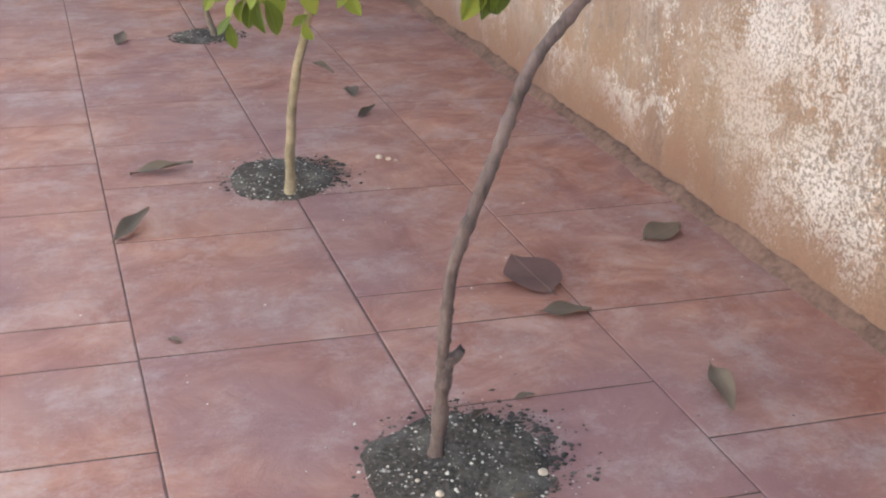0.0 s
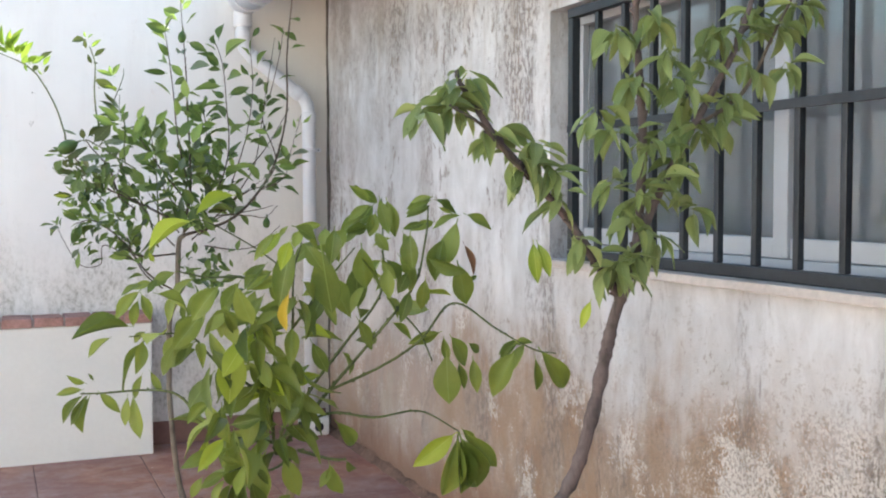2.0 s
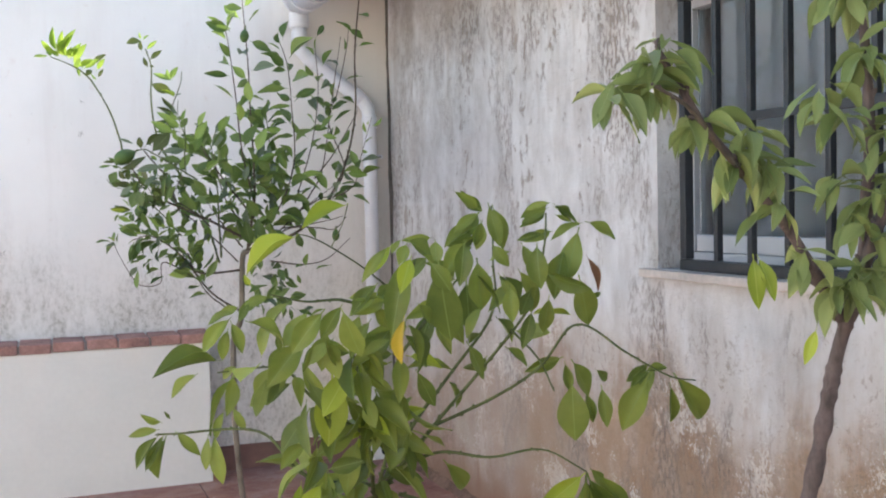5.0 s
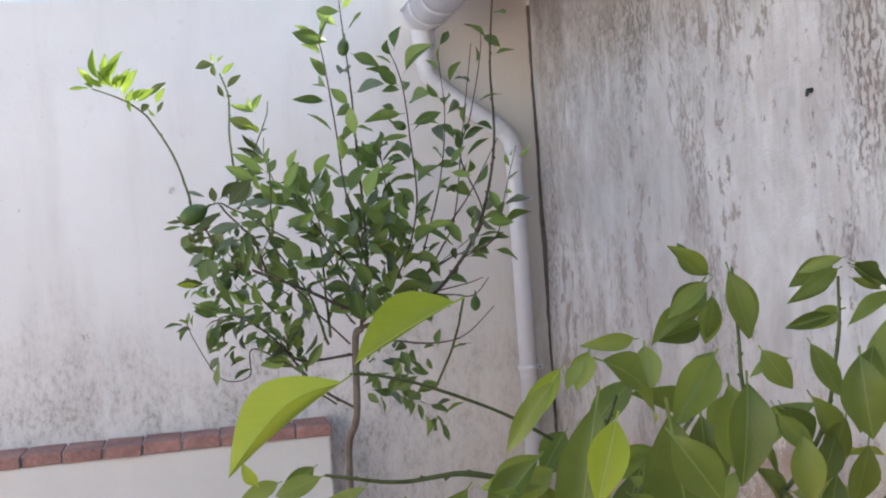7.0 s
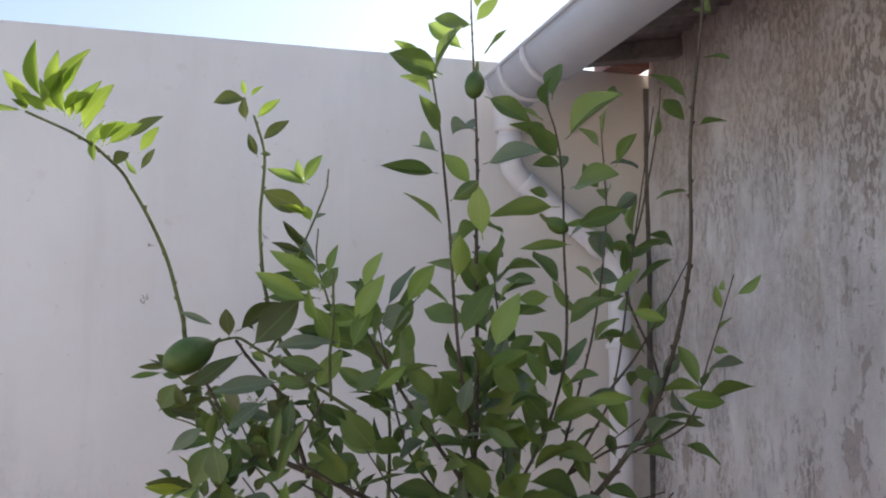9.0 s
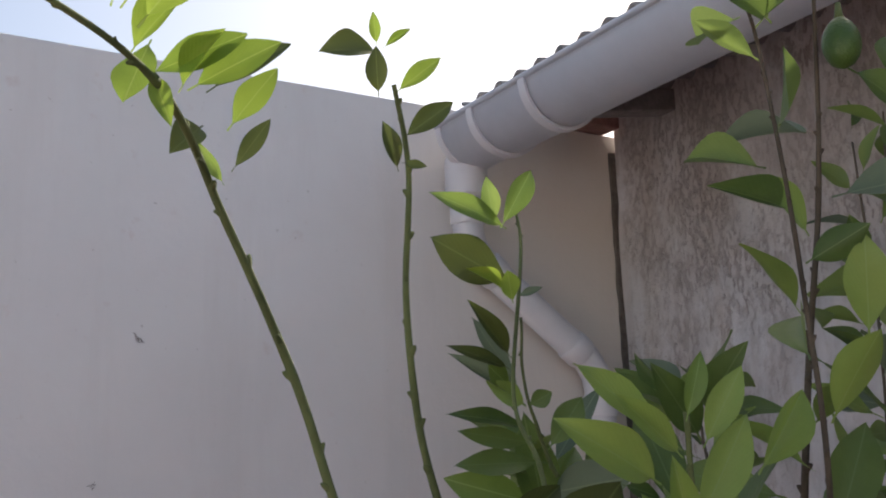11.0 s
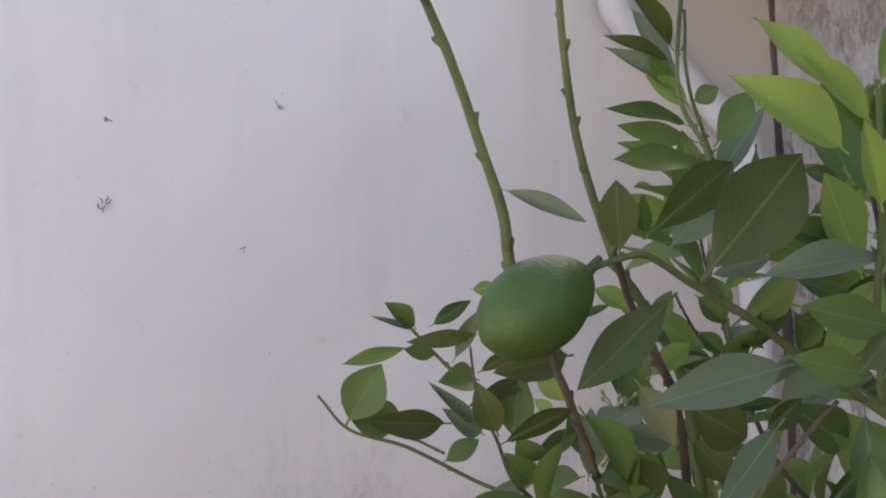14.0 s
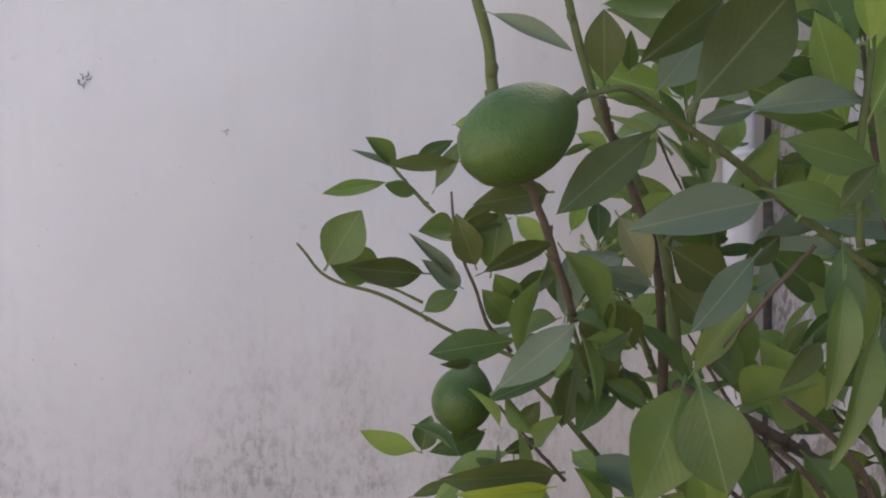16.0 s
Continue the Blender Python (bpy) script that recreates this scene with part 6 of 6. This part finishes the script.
sprigs(tree_c, leaf_lemon, [(0.885, 4.462, 1.352), (0.969, 4.505, 1.584), (1.004, 4.522, 1.792), (0.996, 4.522, 2.015)], 20, 0.091)
sprigs(tree_c, leaf_lemon, [(0.712, 4.462, 1.312), (0.584, 4.378, 1.462), (0.495, 4.318, 1.588)], 19, 0.094)
sprigs(tree_c, leaf_lemon, [(0.704, 4.488, 1.187), (0.819, 4.462, 1.331), (0.876, 4.420, 1.512)], 33, 0.099)
sprigs(tree_c, leaf_lemon, [(0.728, 4.488, 1.242), (0.646, 4.590, 1.353), (0.608, 4.633, 1.522), (0.585, 4.633, 1.632)], 45, 0.099)
sprigs(tree_c, leaf_lemon, [(0.789, 4.488, 1.285), (0.827, 4.607, 1.469), (0.825, 4.633, 1.630), (0.815, 4.633, 1.718)], 45, 0.099)
sprigs(tree_c, leaf_lemon, [(0.723, 4.454, 1.357), (0.718, 4.420, 1.515)], 24, 0.099)
sprigs(tree_c, leaf_lemon, [(0.890, 4.488, 1.235), (1.017, 4.471, 1.359), (1.091, 4.454, 1.510)], 15, 0.084)
sprigs(tree_c, leaf_lemon, [(1.099, 4.505, 1.487), (1.051, 4.547, 1.672), (1.099, 4.573, 1.800)], 18, 0.091)
sprigs(tree_c, leaf_lemon, [(1.099, 4.573, 1.800), (1.158, 4.590, 2.088)], 4, 0.084)
sprigs(tree_c, leaf_lemon, [(1.129, 4.420, 1.934), (1.161, 4.403, 2.283)], 5, 0.084)
sprigs(tree_c, leaf_young, [(1.132, 4.378, 1.530), (1.170, 4.352, 1.677)], 5, 0.056)
sprigs(tree_c, leaf_lemon, [(1.017, 4.471, 1.359), (1.110, 4.420, 1.416), (1.132, 4.378, 1.530)], 10, 0.084)
sprigs(tree_c, leaf_lemon, [(0.555, 4.488, 1.019), (0.445, 4.437, 1.161), (0.339, 4.420, 1.239), (0.269, 4.420, 1.229)], 43, 0.080)
sprigs(tree_c, leaf_lemon, [(0.512, 4.479, 1.095), (0.469, 4.462, 1.172)], 16, 0.080)
sprigs(tree_c, leaf_lemon, [(0.663, 4.505, 1.039), (0.794, 4.462, 1.094), (0.840, 4.420, 0.978)], 20, 0.072)
sprigs(tree_c, leaf_lemon, [(0.220, 4.462, 1.208), (0.200, 4.462, 1.230)], 6, 0.051)
sprigs(tree_c, leaf_lemon, [(0.533, 4.420, 1.300), (0.388, 4.369, 1.366)], 12, 0.075)
sprigs(tree_c, leaf_lemon, [(0.543, 4.420, 1.203), (0.451, 4.378, 1.264), (0.355, 4.352, 1.271)], 19, 0.069)
sprigs(tree_c, leaf_lemon, [(0.677, 4.420, 1.218), (0.713, 4.378, 1.275), (0.773, 4.352, 1.253)], 10, 0.081)
sprigs(tree_c, leaf_lemon, [(0.603, 4.378, 1.343), (0.684, 4.335, 1.428), (0.789, 4.352, 1.446)], 10, 0.075)
sprigs(tree_c, leaf_lemon, [(0.397, 4.420, 1.088), (0.326, 4.420, 1.168), (0.275, 4.420, 1.123)], 12, 0.069)
sprigs(tree_c, leaf_lemon, [(0.759, 4.420, 1.134), (0.890, 4.420, 1.085), (1.001, 4.420, 1.115)], 9, 0.062)
sprigs(tree_c, leaf_lemon, [(0.684, 4.462, 0.996), (0.809, 4.420, 0.972), (0.922, 4.420, 0.886)], 23, 0.072)
sprigs(tree_c, leaf_lemon, [(0.279, 4.352, 1.473), (0.320, 4.386, 1.410), (0.352, 4.420, 1.363)], 9, 0.060)
sprigs(tree_c, leaf_lemon, [(0.332, 4.420, 1.320), (0.262, 4.369, 1.334), (0.216, 4.352, 1.336)], 11, 0.044)

for tree in (tree_a, tree_b, tree_c):
    close_tree(tree)

# ---- soil holes in the paving
def soil_patch(x, y, r, stretch, seed, grit):
    """A low, ragged mound of dark soil with grit on it."""
    bed = thing("soil_patch", "round hole in the paving filled with dark gritty soil", "soil", (x, y, 0), "planting holes")
    bm = bmesh.new()
    rings = []
    for i, (k, z) in enumerate(((1.0, -0.003), (0.97, 0.0025), (0.8, 0.006), (0.5, 0.010), (0.2, 0.012))):
        ring = []
        for j in range(40):
            a = 2 * math.pi * j / 40
            w = r * k * (1 + 0.18 * noise.noise((math.cos(a) * 1.5, math.sin(a) * 1.5, seed)) + 0.07 * noise.noise((a * 5, i, seed)))
            ring.append(bm.verts.new((w * math.cos(a) * stretch, w * math.sin(a), z + (0.0045 * noise.noise((math.cos(a) * k * 9, math.sin(a) * k * 9, seed)) if i else 0))))
        rings.append(ring)
    for p, q in zip(rings, rings[1:]):
        for j in range(40):
            bm.faces.new((p[j], p[(j + 1) % 40], q[(j + 1) % 40], q[j]))
    bm.faces.new(rings[-1])
    part("soil", bm, soil_mat, bed, smooth=True)
    g = random.Random(seed)
    verts, faces = [], []
    octa = ((1, 0, 0), (-1, 0, 0), (0, 1, 0), (0, -1, 0), (0, 0, 1), (0, 0, -1))
    tri = ((0, 2, 4), (2, 1, 4), (1, 3, 4), (3, 0, 4), (2, 0, 5), (1, 2, 5), (3, 1, 5), (0, 3, 5))
    for k in range(grit):
        a, q = g.uniform(0, 6.28), r * math.sqrt(g.uniform(0, 1.0)) if k % 6 else r * g.uniform(0.95, 1.5)
        s = g.choice((0.0010, 0.0012, 0.0016, 0.002, 0.0038)) * g.uniform(0.6, 1.3)
        z = 0.010 * max(0, 1 - (q / r) ** 2) + 0.003 if q < r else s * 0.4
        if q > r and g.random() < 0.3:
            continue
        base = len(verts)
        sx, sy, sz, rot = s * g.uniform(0.7, 1.6), s, s * g.uniform(0.5, 0.9), g.uniform(0, 3.1)
        for ox, oy, oz in octa:
            px, py = ox * sx, oy * sy
            verts.append((q * math.cos(a) * stretch + px * math.cos(rot) - py * math.sin(rot), q * math.sin(a) + px * math.sin(rot) + py * math.cos(rot), z + oz * sz))
        faces += [[base + i for i in f] for f in tri]
    me = bpy.data.meshes.new("grit")
    me.from_pydata(verts, [], faces)
    me.materials.append(pebble_mat)
    ob = new("grit", me)
    ob.parent = bed
    tagged(ob, "pale grit and crumbs", kind="stuff")
    # dark crumbs strewn over the rim, most of them to one side
    verts, faces = [], []
    for k in range(650):
        a = g.gauss(0.25, 0.5) if k % 3 else g.uniform(0, 6.28)
        q = r * (0.97 + abs(g.gauss(0, 0.22 if k % 3 else 0.1)))
        s = g.choice((0.001, 0.0014, 0.002, 0.0045)) * g.uniform(0.7, 1.3)
        base = len(verts)
        sx, sy, sz = s * g.uniform(0.8, 2.0), s * g.uniform(0.8, 1.6), s * 0.6
        verts += [(q * math.cos(a) * stretch + ox * sx, q * math.sin(a) + oy * sy, 0.0008 + s * 0.3 + oz * sz) for ox, oy, oz in octa]
        faces += [[base + i for i in f] for f in tri]
    me = bpy.data.meshes.new("soil_spill")
    me.from_pydata(verts, [], faces)
    me.materials.append(soil_mat)
    ob = new("soil_spill", me)
    ob.parent = bed
    tagged(ob, "dark soil crumbs", kind="stuff")
    return bed


soil_patch(0.648, 1.500, 0.172, 1.05, 3, 700)
soil_patch(0.630, 2.940, 0.158, 1.02, 5, 600)
soil_patch(0.655, 4.575, 0.115, 1.10, 9, 300)


def stone(x, y, size, colour_mat, label):
    bm = bmesh.new()
    bmesh.ops.create_icosphere(bm, subdivisions=2, radius=size)
    for q in bm.verts:
        q.co *= 1 + 0.22 * noise.noise(q.co * 60 + Vector((x * 9, y * 9, 0)))
        q.co.z *= 0.6
    ob = part("pebble", bm, colour_mat, smooth=True)
    ob.location = (x, y, size * 0.45)
    return tagged(ob, label, "pebble", "pebbles on the paving")


stone_mat = simple("pebble_stone", (0.55, 0.47, 0.36), 0.8, vary=0.2, scale=120)
for x, y, s, up in ((0.585, 1.425, 0.0085, 0.007), (0.79, 1.43, 0.010, 0.0), (0.56, 1.475, 0.005, 0.006), (0.552, 1.50, 0.004, 0.006), (0.965, 3.02, 0.012, 0.0), (0.99, 3.0, 0.009, 0.0), (1.01, 2.985, 0.005, 0.0)):
    stone(x, y, s, stone_mat, "small pale pebble on the ground").location.z += up

# ---- fallen leaves
def fallen(x, y, length, width, turn, fold, curl, lift, lean=0.0, mat=None):
    me = leaf_mesh("fallen_leaf", mat or leaf_litter, fold * 0.55, curl, 0.10, 0.9)
    for q in me.vertices:
        q.co = (q.co.x * width * length * 1.1, (q.co.y - 0.5) * length * 1.15, q.co.z * length * 0.85)
    low = min(q.co.z for q in me.vertices)
    ob = new("fallen_leaf", me)
    ob.matrix_world = pose(x, y, lift - low * math.cos(radians(lean)) + 0.002, 0, lean, turn)
    return tagged(ob, "dry curled brown leaf lying on the paving", "leaf", "fallen leaves")


for row in ((1.530, 2.263, 0.14, 0.55, -73, 0.55, -0.10, 0.000, 4), (1.091, 2.130, 0.185, 0.75, 7, 0.20, -0.08, 0.004, 0, leaf_purple), (1.089, 1.958, 0.124, 0.42, -97, 0.30, 0.05, 0.000, 0), (1.262, 1.567, 0.146, 0.30, 164, 0.70, 0.10, 0.000, 10), (0.174, 2.696, 0.160, 0.26, -39, 0.80, -0.22, 0.000, 10),
            (0.297, 3.097, 0.182, 0.20, -84, 0.60, -0.08, 0.000, 8), (0.212, 2.106, 0.040, 0.40, -132, 0.60, 0.00, 0.000, 0), (0.317, 4.576, 0.115, 0.42, -17, 0.70, -0.25, 0.000, 12), (1.027, 3.983, 0.13, 0.20, -154, 0.60, 0.10, 0.000, 10), (1.060, 3.672, 0.10, 0.50, 178, 0.80, 0.05, 0.000, 5), (1.040, 3.426, 0.095, 0.30, -52, 0.80, -0.25, 0.000, 12),
            (-0.205, 2.40, 0.13, 0.45, -30, 0.7, -0.3, 0.0, 12),
            (0.735, 1.62, 0.06, 0.25, -60, 0.9, 0.0, 0.011, 0), (0.72, 1.37, 0.05, 0.2, -80, 0.9, 0.0, 0.010, 0), (0.86, 1.665, 0.045, 0.4, 85, 0.6, 0.1, 0.0, 0), (0.81, 3.02, 0.05, 0.3, 70, 0.9, 0.1, 0.0, 0), (0.115, 1.30, 0.08, 0.5, 40, 1.0, -0.2, 0.0, 10)):
    fallen(*row)

# small marks on the back wall: dried insects and chips
mark_mat = simple("dried_mud", (0.24, 0.215, 0.205), 0.9, vary=0.2, scale=200)


def wall_mark(x, z, size, seed):
    g = random.Random(seed)
    bm = bmesh.new()
    for k in range(5):
        a = g.uniform(0, 6.28)
        p = Vector((x + g.uniform(-1, 1) * size * 0.5, BY - 0.006, z + g.uniform(-1, 1) * size * 0.4))
        tube_bm([p, p + Vector((math.cos(a), -0.15, math.sin(a))) * size * 0.5, p + Vector((math.cos(a + 0.5), 0, math.sin(a + 0.5))) * size * 0.9], [size * 0.10, size * 0.08, size * 0.02], 5, bm)
    tagged(part("wall_mark", bm, mark_mat), "small dark dried mud mark on the wall", "mark", "marks on the back wall")


for x, z, s, k in ((0.163, 1.708, 0.015, 1), (-0.205, 1.145, 0.015, 2), (-0.42, 1.66, 0.008, 3), (0.175, 1.86, 0.010, 4), (0.42, 1.62, 0.008, 5), (0.50, 1.90, 0.012, 6)):
    wall_mark(x, z, s, k)
# a dark drilled hole with a stub of cable in the old wall
bm = tube_bm([(WX + 0.004, 3.70, 1.715), (WX - 0.014, 3.70, 1.713), (WX - 0.020, 3.698, 1.70)], [0.007, 0.006, 0.004], 10)
tagged(part("cable_stub", bm, iron, smooth=True), "short black cable end in the old wall", "cable")

# ---- coping bricks and paving slabs
bricks = mesh_of("brick", box_bm(-0.068, 0.068, -0.111, 0.100, -0.022, 0.022, 0.005), brick_red)
bed = box_bm(-3.6, LX - 0.004, LY + 0.006, BY - 0.006, 0.682, 0.722)
tagged(part("mortar_bed", bed, mortar, low_wall), "grey mortar between coping bricks")
x = LX - 0.062
k = 0
while x > -3.5:
    ob = new("brick", bricks)
    ob.parent = low_wall
    ob.matrix_basis = pose(x, (LY + BY) / 2 - 0.002 + rng.uniform(-0.003, 0.003), 0.709 + rng.uniform(-0.002, 0.002), rng.uniform(-1.2, 1.2), rng.uniform(-1, 1), rng.uniform(-1.2, 1.2))
    x -= 0.146
    k += 1

# crumbs of plaster and soil strewn on the paving
g = random.Random(21)
verts, faces = [], []
for k in range(900):
    px, py = g.uniform(-0.6, 1.66), g.uniform(1.0, 5.4)
    s = g.choice((0.0007, 0.0009, 0.0012, 0.0016, 0.0026)) * g.uniform(0.7, 1.3)
    base = len(verts)
    verts += [(px + ox * s * g.uniform(0.7, 1.5), py + oy * s * g.uniform(0.7, 1.5), s * 0.4 + oz * s * 0.6) for ox, oy, oz in ((1, 0, 0), (-1, 0, 0), (0, 1, 0), (0, -1, 0), (0, 0, 1), (0, 0, -1))]
    faces += [[base + i for i in f] for f in ((0, 2, 4), (2, 1, 4), (1, 3, 4), (3, 0, 4), (2, 0, 5), (1, 2, 5), (3, 1, 5), (0, 3, 5))]
me = bpy.data.meshes.new("plaster_grit")
me.from_pydata(verts, [], faces)
me.materials.append(pebble_mat)
tagged(new("plaster_grit", me), "pale plaster crumbs strewn over the paving", "grit", kind="stuff")

floor = tagged(part("floor", box_bm(-3.6, WX + 0.2, -3.0, BY + 0.1, -0.12, -0.0022), grout), "red stamped concrete patio paving with dark joints", "floor", kind="structure")
SKEW = -0.10
COLUMNS = (-3.6, -2.9, -2.2, -1.6, -1.0, -0.42, 0.131, 0.648, 1.148, WX + 0.05)
KNOWN = {5: (1.30, 1.745, 2.076, 2.255, 2.892, 3.251, 3.62, 4.002, 4.45, 4.95), 6: (1.45, 2.03, 2.615, 2.985, 3.34, 3.745, 4.12, 4.62, 5.1), 7: (1.665, 1.985, 2.155, 2.78, 3.34, 3.75, 4.2, 4.7, 5.2), 8: (1.40, 1.92, 2.48, 3.085, 3.5, 4.0, 4.5, 5.05)}
for c in range(len(COLUMNS) - 1):
    x0, x1 = COLUMNS[c] + (0.0022 if c == 7 else 0.0011), COLUMNS[c + 1] - (0.0022 if c == 6 else 0.0011)
    ys = list(KNOWN.get(c, ()))
    y = ys[0] if ys else 5.3
    while y > -2.7:
        y -= rng.choice((0.38, 0.46, 0.55))
        ys.append(y)
    ys = sorted(ys)
    xm = (x0 + x1) / 2
    ys = [-3.1] + [q for q in ys if q > -2.9] + [BY + 0.25]
    for ya, yb in zip(ys, ys[1:]):
        bm = bmesh.new()
        rings = []
        for inset, z in ((0.0, -0.02), (0.0, -0.004), (0.0012, -0.001), (0.0035, 0.0)):
            rings.append([bm.verts.new((px, min(BY + 0.02, py + (px - xm) * SKEW), z)) for px, py in ((x0 + inset, ya + 0.0022 + inset), (x1 - inset, ya + 0.0022 + inset), (x1 - inset, yb - 0.0022 - inset), (x0 + inset, yb - 0.0022 - inset))])
        for p, q in zip(rings, rings[1:]):
            for k in range(4):
                bm.faces.new((p[k], p[(k + 1) % 4], q[(k + 1) % 4], q[k]))
        bm.faces.new(rings[-1])
        part("slab", bm, slab_mat, floor)
